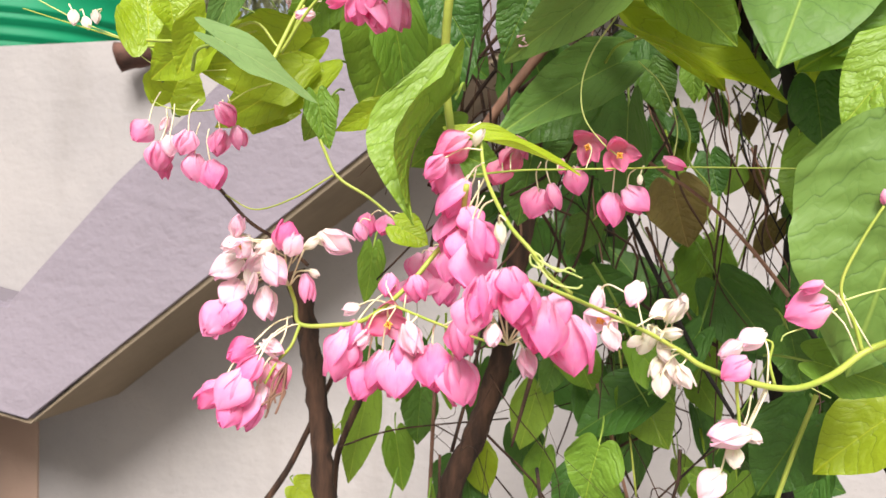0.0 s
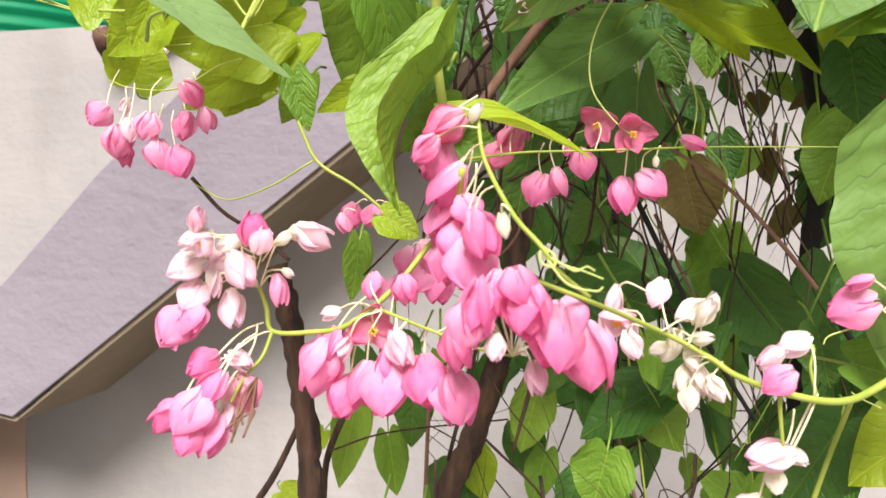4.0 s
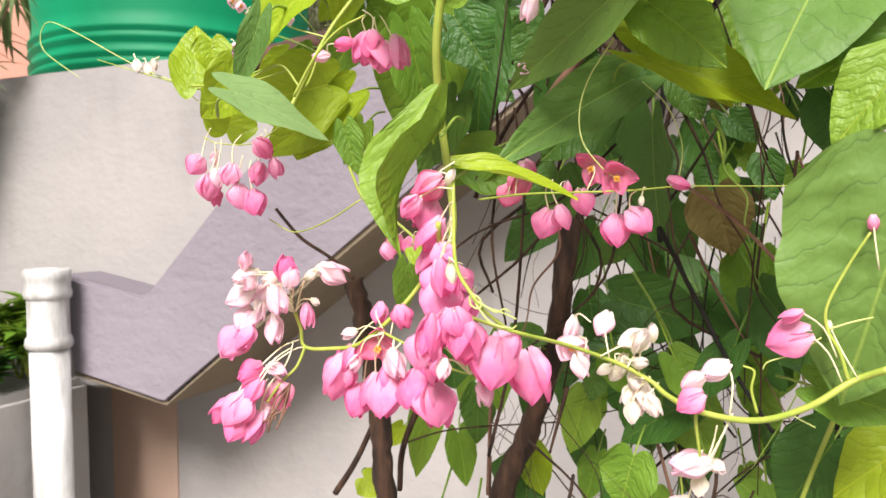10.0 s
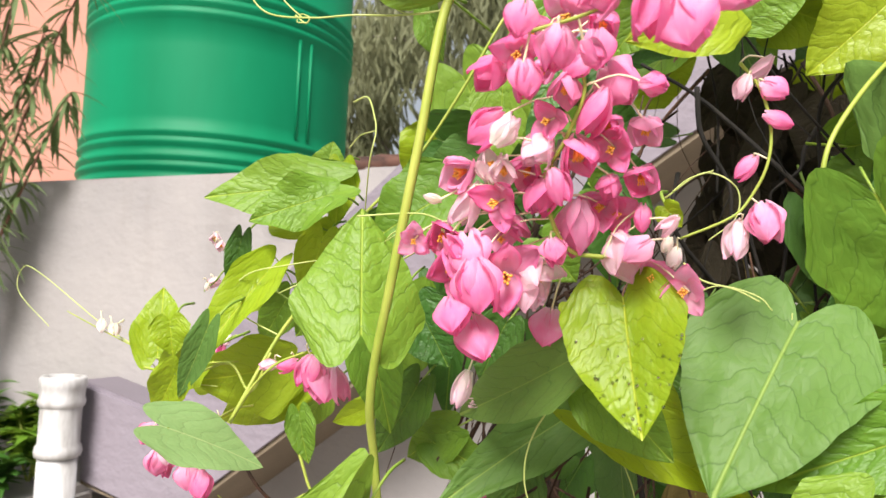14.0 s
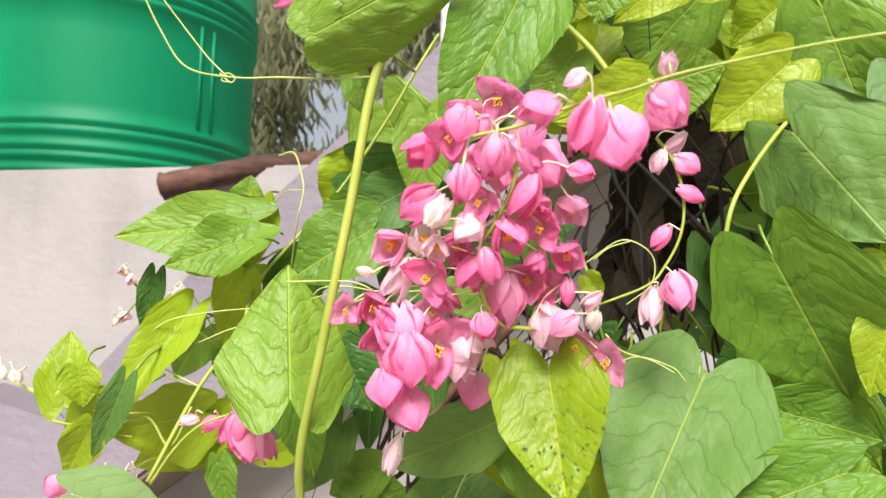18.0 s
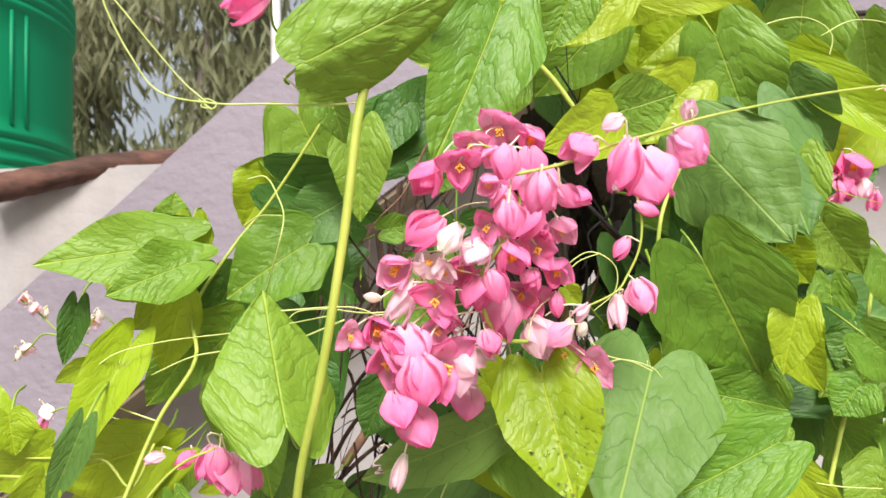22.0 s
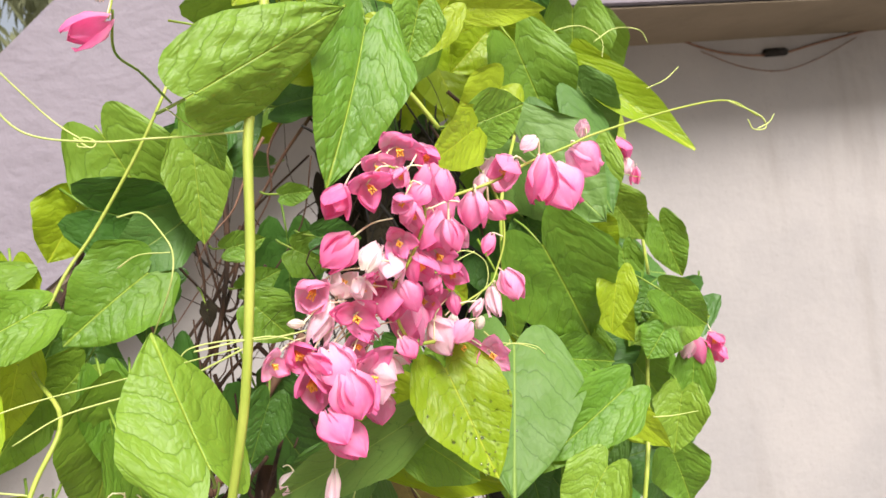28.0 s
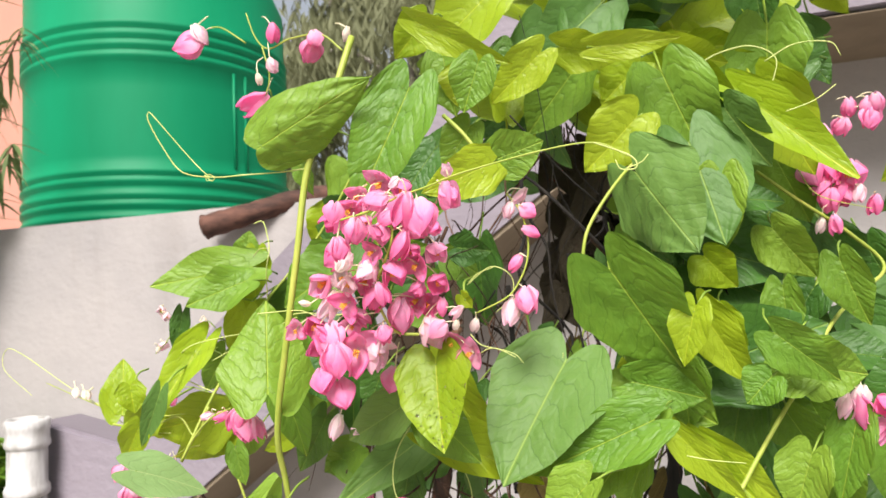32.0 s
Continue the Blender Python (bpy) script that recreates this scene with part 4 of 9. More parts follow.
flower(spray, (0.529, 0.950, 2.011), 0.0090, "pink", "open", (-0.03, -0.85, -0.52), (0.534, 0.951, 2.012))
flower(spray, (0.551, 0.955, 2.004), 0.0114, "pink", "closed", (0.01, 0.31, -0.95), (0.539, 0.952, 2.009))
flower(spray, (0.558, 0.964, 1.995), 0.0165, "pink", "closed", (0.58, -0.30, -0.76), (0.544, 0.954, 2.001))
flower(spray, (0.570, 0.957, 1.992), 0.0087, "pink", "closed", (0.88, -0.35, -0.33), (0.547, 0.955, 1.993))
flower(spray, (0.541, 0.952, 1.990), 0.0117, "pink", "ajar", (-0.03, -0.34, -0.94), (0.545, 0.954, 1.998))
flower(spray, (0.549, 0.960, 1.984), 0.0149, "pink", "closed", (-0.44, 0.13, -0.89), (0.547, 0.955, 1.993))
flower(spray, (0.534, 0.953, 1.981), 0.0106, "pink", "open", (-0.16, -0.92, -0.36), (0.542, 0.958, 1.982))
flower(spray, (0.565, 0.973, 1.980), 0.0120, "pink", "ajar", (0.14, -0.62, -0.78), (0.550, 0.968, 1.995))
flower(spray, (0.510, 0.961, 1.981), 0.0146, "pink", "closed", (-0.77, 0.02, -0.64), (0.535, 0.961, 1.992))
flower(spray, (0.522, 0.949, 1.979), 0.0113, "pale", "closed", (0.57, 0.07, 0.82), (0.537, 0.961, 1.972))
flower(spray, (0.512, 0.964, 1.970), 0.0124, "pale", "ajar", (0.30, -0.60, 0.74), (0.532, 0.964, 1.964))
flower(spray, (0.498, 0.963, 1.966), 0.0144, "pink", "ajar", (-0.41, -0.83, -0.39), (0.521, 0.972, 1.974))
flower(spray, (0.530, 0.959, 1.972), 0.0121, "pale", "ajar", (-0.45, -0.32, -0.83), (0.540, 0.959, 1.976))
flower(spray, (0.544, 0.962, 1.969), 0.0146, "pink", "ajar", (0.24, -0.25, -0.94), (0.540, 0.959, 1.976))
flower(spray, (0.554, 0.966, 1.973), 0.0110, "pink", "open", (-0.07, -0.91, -0.41), (0.541, 0.958, 1.979))
flower(spray, (0.563, 0.979, 1.964), 0.0122, "pink", "ajar", (0.19, -0.76, -0.62), (0.547, 0.975, 1.978))
flower(spray, (0.530, 0.967, 1.957), 0.0146, "pink", "closed", (-0.24, -0.20, -0.95), (0.532, 0.964, 1.964))
flower(spray, (0.501, 0.968, 1.954), 0.0157, "pale", "closed", (-0.50, 0.05, -0.87), (0.524, 0.968, 1.970))
flower(spray, (0.514, 0.959, 1.954), 0.0133, "pink", "open", (-0.09, -0.96, -0.27), (0.532, 0.967, 1.957))
flower(spray, (0.540, 0.977, 1.946), 0.0173, "pink", "closed", (-0.10, -0.01, -1.00), (0.533, 0.968, 1.955))
flower(spray, (0.552, 0.975, 1.961), 0.0091, "pink", "ajar", (-0.29, -0.33, -0.90), (0.536, 0.962, 1.970))
flower(spray, (0.554, 0.983, 1.953), 0.0108, "pink", "open", (0.27, -0.93, -0.24), (0.536, 0.980, 1.960))
flower(spray, (0.563, 0.984, 1.951), 0.0092, "pink", "bud", (0.09, -0.15, -0.98), (0.550, 0.980, 1.937))
flower(spray, (0.519, 0.974, 1.947), 0.0111, "pink", "closed", (0.65, -0.09, -0.76), (0.533, 0.970, 1.950))
flower(spray, (0.481, 0.965, 1.941), 0.0089, "pink", "open", (0.34, -0.89, -0.30), (0.498, 0.974, 1.950))
flower(spray, (0.491, 0.969, 1.942), 0.0128, "pink", "ajar", (0.27, -0.76, -0.60), (0.508, 0.977, 1.954))
flower(spray, (0.505, 0.967, 1.934), 0.0183, "pink", "closed", (0.30, -0.18, -0.94), (0.518, 0.973, 1.957))
flower(spray, (0.494, 0.972, 1.929), 0.0163, "pink", "ajar", (-0.32, -0.70, -0.64), (0.514, 0.980, 1.948))
flower(spray, (0.518, 0.966, 1.928), 0.0163, "pink", "open", (0.34, -0.92, -0.20), (0.529, 0.983, 1.945))
flower(spray, (0.509, 0.963, 1.923), 0.0179, "pink", "closed", (0.20, -0.02, -0.98), (0.519, 0.969, 1.951))
flower(spray, (0.500, 0.961, 1.913), 0.0133, "pink", "closed", (0.28, -0.43, -0.86), (0.512, 0.971, 1.936))
flower(spray, (0.506, 0.972, 1.904), 0.0169, "pink", "closed", (0.40, -0.23, -0.89), (0.515, 0.977, 1.931))
flower(spray, (0.527, 0.978, 1.928), 0.0147, "pale", "ajar", (0.68, -0.38, -0.62), (0.539, 0.975, 1.939))
flower(spray, (0.523, 0.978, 1.922), 0.0127, "pale", "closed", (0.06, 0.02, -1.00), (0.539, 0.975, 1.939))
flower(spray, (0.557, 0.984, 1.937), 0.0155, "pale", "ajar", (0.35, -0.38, -0.86), (0.550, 0.980, 1.937))
flower(spray, (0.566, 0.988, 1.930), 0.0116, "pink", "open", (0.10, -0.96, -0.26), (0.550, 0.980, 1.937))
flower(spray, (0.577, 0.982, 1.925), 0.0113, "pink", "open", (-0.28, -0.94, -0.19), (0.562, 0.990, 1.938))
flower(spray, (0.572, 0.980, 1.948), 0.0082, "pale", "closed", (-0.66, -0.35, -0.66), (0.558, 0.984, 1.947))
flower(spray, (0.490, 0.960, 1.957), 0.0060, "white", "bud", (-0.92, -0.33, 0.23), (0.512, 0.965, 1.962))
flower(spray, (0.572, 0.979, 1.941), 0.0056, "white", "bud", (-0.39, 0.12, -0.91), (0.550, 0.980, 1.937))
flower(spray, (0.535, 0.968, 1.937), 0.0096, "pink", "closed", (0.31, -0.32, -0.90), (0.536, 0.972, 1.945))
flower(spray, (0.524, 0.966, 1.966), 0.0113, "pink", "ajar", (-0.16, -0.74, -0.65), (0.536, 0.962, 1.970))
flower(spray, (0.548, 0.980, 1.955), 0.0101, "pink", "open", (-0.22, -0.94, -0.26), (0.532, 0.967, 1.957))
flower(spray, (0.538, 0.961, 1.959), 0.0112, "pink", "closed", (0.44, 0.11, -0.89), (0.533, 0.963, 1.966))
flower(spray, (0.518, 0.959, 1.965), 0.0092, "pale", "ajar", (0.16, -0.55, -0.82), (0.535, 0.962, 1.968))
flower(spray, (0.562, 0.977, 1.939), 0.0097, "pink", "closed", (-0.74, -0.07, -0.67), (0.550, 0.980, 1.937))
flower(spray, (0.535, 0.945, 1.996), 0.0087, "pink", "ajar", (-0.48, -0.62, -0.62), (0.542, 0.953, 2.003))
flower(spray, (0.544, 0.953, 1.999), 0.0091, "pink", "closed", (-0.61, 0.25, -0.75), (0.542, 0.953, 2.003))
flower(spray, (0.553, 0.966, 1.981), 0.0092, "pink", "ajar", (-0.17, -0.65, -0.74), (0.545, 0.956, 1.987))
flower(spray, (0.515, 0.968, 1.942), 0.0106, "pink", "open", (0.34, -0.91, -0.25), (0.533, 0.970, 1.950))
flower(spray, (0.499, 0.966, 1.938), 0.0117, "pink", "closed", (0.73, -0.14, -0.67), (0.512, 0.971, 1.953))
flower(spray, (0.497, 0.979, 1.885), 0.0121, "pale", "closed", (-0.29, -0.29, -0.91), (0.509, 0.982, 1.908))
flower(spray, (0.525, 0.999, 1.909), 0.0132, "pink", "closed", (-0.15, -0.23, -0.96), (0.532, 0.994, 1.932))
spray = part("flower_spray", tube(bmesh.new(), spline([(0.542, 0.906, 1.994), (0.557, 0.906, 1.997), (0.571, 0.906, 2.002), (0.587, 0.906, 2.006), (0.601, 0.906, 2.010), (0.637, 0.906, 2.016), (0.660, 0.906, 2.017), (0.673, 0.906, 2.010)], 7), 0.0006, 0.0003), STEM, vine, "pink flowers on a shoot that ends in a thin tendril")
flower(spray, (0.561, 0.904, 2.000), 0.0104, "pink", "ajar", (-0.77, -0.37, -0.52), (0.571, 0.906, 2.002))
flower(spray, (0.575, 0.904, 1.994), 0.0148, "pink", "closed", (-0.19, -0.00, -0.98), (0.576, 0.906, 2.003))
flower(spray, (0.583, 0.905, 1.991), 0.0144, "pink", "closed", (0.24, -0.11, -0.97), (0.579, 0.906, 2.004))
flower(spray, (0.596, 0.908, 2.000), 0.0123, "pink", "closed", (0.57, -0.30, -0.77), (0.592, 0.906, 2.007))
flower(spray, (0.571, 0.903, 2.008), 0.0060, "pale", "closed", (-0.77, 0.39, -0.50), (0.576, 0.906, 2.003))
flower(spray, (0.595, 0.906, 2.013), 0.0063, "pale", "closed", (0.01, -0.60, 0.80), (0.596, 0.906, 2.009))
flower(spray, (0.549, 0.906, 1.987), 0.0112, "pink", "closed", (-0.14, 0.11, -0.98), (0.550, 0.906, 1.996))
flower(spray, (0.559, 0.909, 1.987), 0.0074, "pink", "closed", (0.77, -0.12, -0.63), (0.554, 0.906, 1.997))
flower(spray, (0.539, 0.905, 1.997), 0.0091, "pink", "closed", (-0.20, -0.04, -0.98), (0.542, 0.906, 1.994))
flower(spray, (0.540, 0.908, 1.980), 0.0098, "pink", "closed", (0.06, 0.17, -0.98), (0.541, 0.907, 2.001))
spray = part("flower_spray", tube(bmesh.new(), spline([(0.595, 1.014, 2.016), (0.602, 1.015, 2.006), (0.606, 1.015, 1.991), (0.605, 1.015, 1.976), (0.599, 1.015, 1.963), (0.592, 1.012, 1.955), (0.574, 1.012, 1.947)], 7), 0.0007, 0.0005), STEM, vine, "loose spray of small pink and white buds on a curling stalk")
flower(spray, (0.605, 1.013, 1.952), 0.0148, "pink", "closed", (0.16, -0.39, -0.91), (0.599, 1.015, 1.963))
flower(spray, (0.594, 1.014, 1.946), 0.0144, "pale", "closed", (-0.15, -0.46, -0.87), (0.593, 1.012, 1.956))
flower(spray, (0.597, 1.018, 1.975), 0.0103, "pink", "bud", (-0.61, -0.28, -0.74), (0.605, 1.015, 1.978))
flower(spray, (0.609, 1.014, 1.992), 0.0096, "pink", "bud", (0.87, 0.07, -0.49), (0.605, 1.015, 1.994))
flower(spray, (0.608, 1.014, 2.004), 0.0098, "pink", "closed", (0.77, 0.06, -0.64), (0.602, 1.015, 2.006))
flower(spray, (0.602, 1.016, 2.013), 0.0104, "pale", "closed", (-0.64, -0.00, -0.77), (0.595, 1.014, 2.016))
flower(spray, (0.596, 1.013, 2.005), 0.0088, "pale", "closed", (-0.36, 0.16, -0.92), (0.599, 1.014, 2.011))
flower(spray, (0.571, 1.016, 1.939), 0.0081, "pale", "bud", (-0.41, 0.01, -0.91), (0.574, 1.012, 1.947))
spray = part("flower_spray", tube(bmesh.new(), spline([(0.494, 1.009, 2.116), (0.479, 1.009, 2.129), (0.456, 1.009, 2.130), (0.440, 1.009, 2.126), (0.430, 1.009, 2.135), (0.423, 1.009, 2.153)], 7), 0.0007, 0.0004), STEM, vine, "pink flowers on a thin stalk at the top of the vine")
flower(spray, (0.378, 1.006, 2.137), 0.0186, "pink", "closed", (-0.91, -0.14, -0.39), (0.397, 1.010, 2.148))
flower(spray, (0.389, 1.005, 2.141), 0.0140, "pale", "closed", (0.39, 0.28, -0.88), (0.395, 1.006, 2.155))
flower(spray, (0.427, 1.007, 2.089), 0.0198, "pink", "closed", (-0.78, -0.35, -0.51), (0.439, 1.014, 2.108))
flower(spray, (0.468, 1.015, 2.121), 0.0144, "pink", "closed", (-0.47, 0.31, -0.83), (0.471, 1.009, 2.129))
flower(spray, (0.445, 1.007, 2.134), 0.0110, "pink", "closed", (0.03, 0.24, -0.97), (0.436, 1.008, 2.148))
flower(spray, (0.445, 1.006, 2.112), 0.0093, "pale", "closed", (0.30, 0.30, -0.91), (0.440, 1.008, 2.130))
flower(spray, (0.435, 1.005, 2.104), 0.0073, "white", "bud", (-0.02, 0.52, -0.85), (0.437, 1.007, 2.120))
flower(spray, (0.476, 1.008, 2.125), 0.0109, "pink", "closed", (0.19, 0.13, -0.97), (0.475, 1.009, 2.129))
flower(spray, (0.497, 1.009, 2.126), 0.0078, "white", "bud", (-0.45, 0.21, -0.87), (0.489, 1.010, 2.135))
stalk("side_stalk", [(0.435, 1.009, 2.128), (0.440, 1.009, 2.108), (0.437, 1.009, 2.095)], 0.00058, 0.00036, STEM, spray)
stalk("side_stalk", [(0.422, 1.009, 2.133), (0.402, 1.009, 2.147), (0.387, 1.009, 2.147)], 0.00058, 0.00036, STEM, spray)
spray = part("flower_spray", tube(bmesh.new(), spline([(0.760, 1.200, 2.076), (0.773, 1.200, 2.045), (0.786, 1.200, 2.022), (0.820, 1.200, 2.009)], 7), 0.0005, 0.0003), STEM, vine, "small pink flower clusters behind the leaves")
flower(spray, (0.774, 1.218, 2.064), 0.0166, "pink", "closed", (-0.43, -0.12, -0.90), (0.773, 1.213, 2.080))
flower(spray, (0.772, 1.220, 2.073), 0.0136, "pale", "closed", (-0.16, -0.19, -0.97), (0.768, 1.215, 2.086))
flower(spray, (0.786, 1.218, 2.041), 0.0187, "pink", "closed", (0.47, 0.12, -0.88), (0.775, 1.212, 2.058))
flower(spray, (0.791, 1.223, 2.031), 0.0166, "pink", "closed", (-0.12, -0.25, -0.96), (0.787, 1.220, 2.048))
flower(spray, (0.797, 1.221, 2.018), 0.0165, "pink", "closed", (-0.15, 0.10, -0.98), (0.794, 1.214, 2.034))
flower(spray, (0.815, 1.221, 2.088), 0.0141, "pink", "bud", (0.11, 0.32, -0.94), (0.806, 1.217, 2.096))
flower(spray, (0.826, 1.218, 2.087), 0.0140, "pink", "bud", (-0.25, 0.32, -0.91), (0.819, 1.215, 2.095))
flower(spray, (0.827, 1.223, 2.012), 0.0149, "pink", "closed", (-0.26, -0.17, -0.95), (0.827, 1.217, 2.023))
flower(spray, (0.779, 1.219, 2.049), 0.0136, "pale", "closed", (0.15, 0.12, -0.98), (0.773, 1.212, 2.063))
flower(spray, (0.809, 1.219, 2.022), 0.0127, "pink", "closed", (0.37, 0.07, -0.93), (0.799, 1.215, 2.035))
flower(spray, (0.789, 1.223, 2.000), 0.0113, "pale", "closed", (-0.29, 0.32, -0.90), (0.794, 1.216, 2.016))
flower(spray, (0.760, 1.220, 2.099), 0.0126, "pink", "bud", (0.27, -0.05, -0.96), (0.758, 1.216, 2.102))
flower(spray, (0.695, 1.223, 2.136), 0.0117, "pale", "closed", (-0.27, 0.36, -0.89), (0.704, 1.220, 2.140))
flower(spray, (0.742, 1.215, 1.982), 0.0135, "white", "closed", (0.41, 0.06, -0.91), (0.746, 1.214, 1.999))
flower(spray, (0.766, 1.220, 1.923), 0.0135, "white", "closed", (-0.43, -0.21, -0.88), (0.773, 1.222, 1.943))
flower(spray, (0.646, 1.222, 1.908), 0.0132, "white", "closed", (-0.38, -0.34, -0.86), (0.656, 1.225, 1.925))
flower(spray, (0.766, 1.218, 2.075), 0.0213, "pink", "closed", (-0.20, 0.08, -0.98), (0.765, 1.208, 2.092))
flower(spray, (0.775, 1.220, 2.068), 0.0189, "pink", "closed", (0.37, 0.15, -0.92), (0.765, 1.212, 2.086))
flower(spray, (0.784, 1.216, 2.061), 0.0204, "pink", "ajar", (0.32, -0.26, -0.91), (0.772, 1.215, 2.080))
flower(spray, (0.794, 1.221, 2.068), 0.0165, "pink", "closed", (-0.02, 0.29, -0.96), (0.785, 1.214, 2.083))
flower(spray, (0.799, 1.222, 2.044), 0.0209, "pink", "closed", (-0.05, -0.22, -0.97), (0.791, 1.220, 2.063))
flower(spray, (0.810, 1.217, 2.037), 0.0201, "pink", "ajar", (-0.33, -0.46, -0.82), (0.804, 1.220, 2.053))
flower(spray, (0.805, 1.222, 2.021), 0.0185, "pink", "closed", (0.01, -0.23, -0.97), (0.797, 1.219, 2.038))
flower(spray, (0.815, 1.215, 2.021), 0.0138, "pale", "closed", (-0.21, -0.21, -0.95), (0.813, 1.209, 2.028))
flower(spray, (0.692, 1.222, 2.143), 0.0151, "pink", "bud", (-0.20, 0.40, -0.89), (0.701, 1.218, 2.146))
flower(spray, (0.719, 1.218, 2.130), 0.0149, "pale", "closed", (0.22, -0.07, -0.97), (0.724, 1.218, 2.134))
flower(spray, (0.735, 1.215, 2.108), 0.0147, "pink", "closed", (0.07, 0.03, -1.00), (0.741, 1.213, 2.112))
flower(spray, (0.742, 1.217, 2.117), 0.0131, "pink", "closed", (0.22, 0.37, -0.90), (0.745, 1.212, 2.118))
flower(spray, (0.809, 1.223, 2.075), 0.0127, "pink", "closed", (-0.30, 0.39, -0.87), (0.802, 1.217, 2.082))
flower(spray, (0.827, 1.216, 2.078), 0.0153, "pink", "closed", (-0.19, -0.13, -0.97), (0.818, 1.216, 2.088))
flower(spray, (0.832, 1.215, 2.088), 0.0145, "pink", "bud", (0.09, 0.37, -0.92), (0.821, 1.212, 2.096))
flower(spray, (0.799, 1.217, 1.999), 0.0140, "pink", "closed", (-0.00, -0.31, -0.95), (0.801, 1.214, 2.018))
flower(spray, (0.790, 1.120, 1.874), 0.0185, "pink", "closed", (0.27, -0.26, -0.93), (0.789, 1.130, 1.896))
flower(spray, (0.800, 1.115, 1.879), 0.0152, "pink", "ajar", (-0.53, -0.71, -0.46), (0.806, 1.129, 1.895))
flower(spray, (0.779, 1.121, 1.877), 0.0148, "pale", "closed", (-0.23, 0.02, -0.97), (0.783, 1.128, 1.897))
flower(spray, (0.797, 1.125, 1.862), 0.0151, "pink", "closed", (-0.32, -0.45, -0.83), (0.801, 1.135, 1.882))
flower(spray, (0.789, 1.124, 1.883), 0.0129, "pale", "closed", (-0.12, 0.08, -0.99), (0.792, 1.130, 1.902))
flower(spray, (0.807, 1.120, 1.868), 0.0122, "pink", "closed", (0.08, -0.50, -0.86), (0.807, 1.130, 1.886))
spray = part("flower_spray", tube(bmesh.new(), spline([(0.284, 1.041, 1.880), (0.256, 1.041, 1.889), (0.234, 1.041, 1.896), (0.210, 1.041, 1.904)], 7), 0.0005, 0.0003), STEM, vine, "thin shoot ending in tiny cream buds")
flower(spray, (0.243, 1.038, 1.896), 0.0072, "white", "closed", (0.15, -0.17, -0.97), (0.238, 1.042, 1.905))
flower(spray, (0.248, 1.042, 1.894), 0.0067, "white", "closed", (0.40, -0.13, -0.91), (0.242, 1.044, 1.902))
flower(spray, (0.258, 1.036, 1.895), 0.0060, "white", "closed", (0.17, 0.10, -0.98), (0.256, 1.041, 1.899))
flower(spray, (0.254, 1.119, 1.957), 0.0077, "pale", "ajar", (0.16, -0.69, -0.70), (0.252, 1.119, 1.960))
flower(spray, (0.264, 1.115, 1.951), 0.0070, "pale", "ajar", (0.35, -0.22, -0.91), (0.261, 1.113, 1.955))
flower(spray, (0.264, 1.123, 1.948), 0.0059, "white", "bud", (-0.30, -0.24, -0.92), (0.264, 1.121, 1.951))
flower(spray, (0.254, 1.122, 1.926), 0.0078, "pale", "ajar", (0.45, -0.55, -0.70), (0.251, 1.121, 1.931))
flower(spray, (0.251, 1.118, 1.923), 0.0058, "white", "bud", (-0.08, -0.22, -0.97), (0.250, 1.115, 1.928))
flower(spray, (0.293, 1.126, 1.942), 0.0084, "pale", "ajar", (0.26, -0.55, -0.79), (0.290, 1.126, 1.946))
flower(spray, (0.304, 1.114, 1.946), 0.0064, "white", "bud", (0.34, -0.21, -0.92), (0.301, 1.112, 1.949))
flower(spray, (0.293, 1.119, 1.938), 0.0065, "white", "bud", (0.15, 0.03, -0.99), (0.291, 1.116, 1.942))
flower(spray, (0.268, 1.120, 1.887), 0.0098, "pale", "closed", (0.39, -0.25, -0.89), (0.265, 1.117, 1.896))
flower(spray, (0.264, 1.120, 1.879), 0.0111, "pink", "closed", (-0.00, -0.50, -0.86), (0.264, 1.119, 1.889))
flower(spray, (0.335, 1.115, 1.924), 0.0082, "pale", "closed", (0.23, 0.19, -0.96), (0.331, 1.111, 1.930))
# leaves in front
leaf(vine, (0.459, 0.981, 1.839), (0.445, 0.970, 1.783), 0.046, LEAF, fold=(112, 4), quilt=1.6, arch=-0.05, cup=-0.08, bow=0.17, notch=0.30, wave=0.7)
leaf(vine, (0.636, 1.000, 1.856), (0.607, 1.000, 1.826), 0.036, LEAF, face=(0, 0, 0.6), quilt=1.4)
leaf(vine, (0.618, 1.054, 1.916), (0.586, 1.002, 1.854), 0.076, GREY, quilt=0.9, fold=(6, 10), wave=0.5)
lime_leaf = leaf(vine, (0.556, 0.989, 1.923), (0.565, 0.965, 1.877), 0.046, LIME, quilt=1.2)
DROP = mat("rain_water", 0.02)[0]
dp = DROP.node_tree.nodes["Principled BSDF"]
dp.inputs["Transmission Weight"].default_value, dp.inputs["IOR"].default_value = 1.0, 1.33
bm, rnd = bmesh.new(), random.Random(4)
for v in rnd.sample([v for v in lime_leaf.data.vertices if 0.018 < v.co.y < 0.05], 60):
    r = rnd.uniform(0.00025, 0.00075)
    bmesh.ops.create_icosphere(bm, subdivisions=2, radius=r, matrix=Matrix.Translation(v.co + v.normal * r * 0.2 + Vector((rnd.gauss(0, 0.001), rnd.gauss(0, 0.001), 0))) @ Matrix.Diagonal((1, 1, 0.6, 1)))
tagged(part("water_drops", bm, DROP, lime_leaf, "small clear rain drops on the leaf"), kind="stuff")
leaf(vine, (0.368, 1.090, 1.988), (0.302, 1.050, 1.976), 0.046, LEAF, fold=(10, 10), wave=1.6, face=(0, 0, 0.6))
leaf(vine, (0.383, 1.060, 1.976), (0.348, 1.035, 1.960), 0.036, LEAF, fold=(15, 5), wave=2.6, face=(0, 0, 0.4))
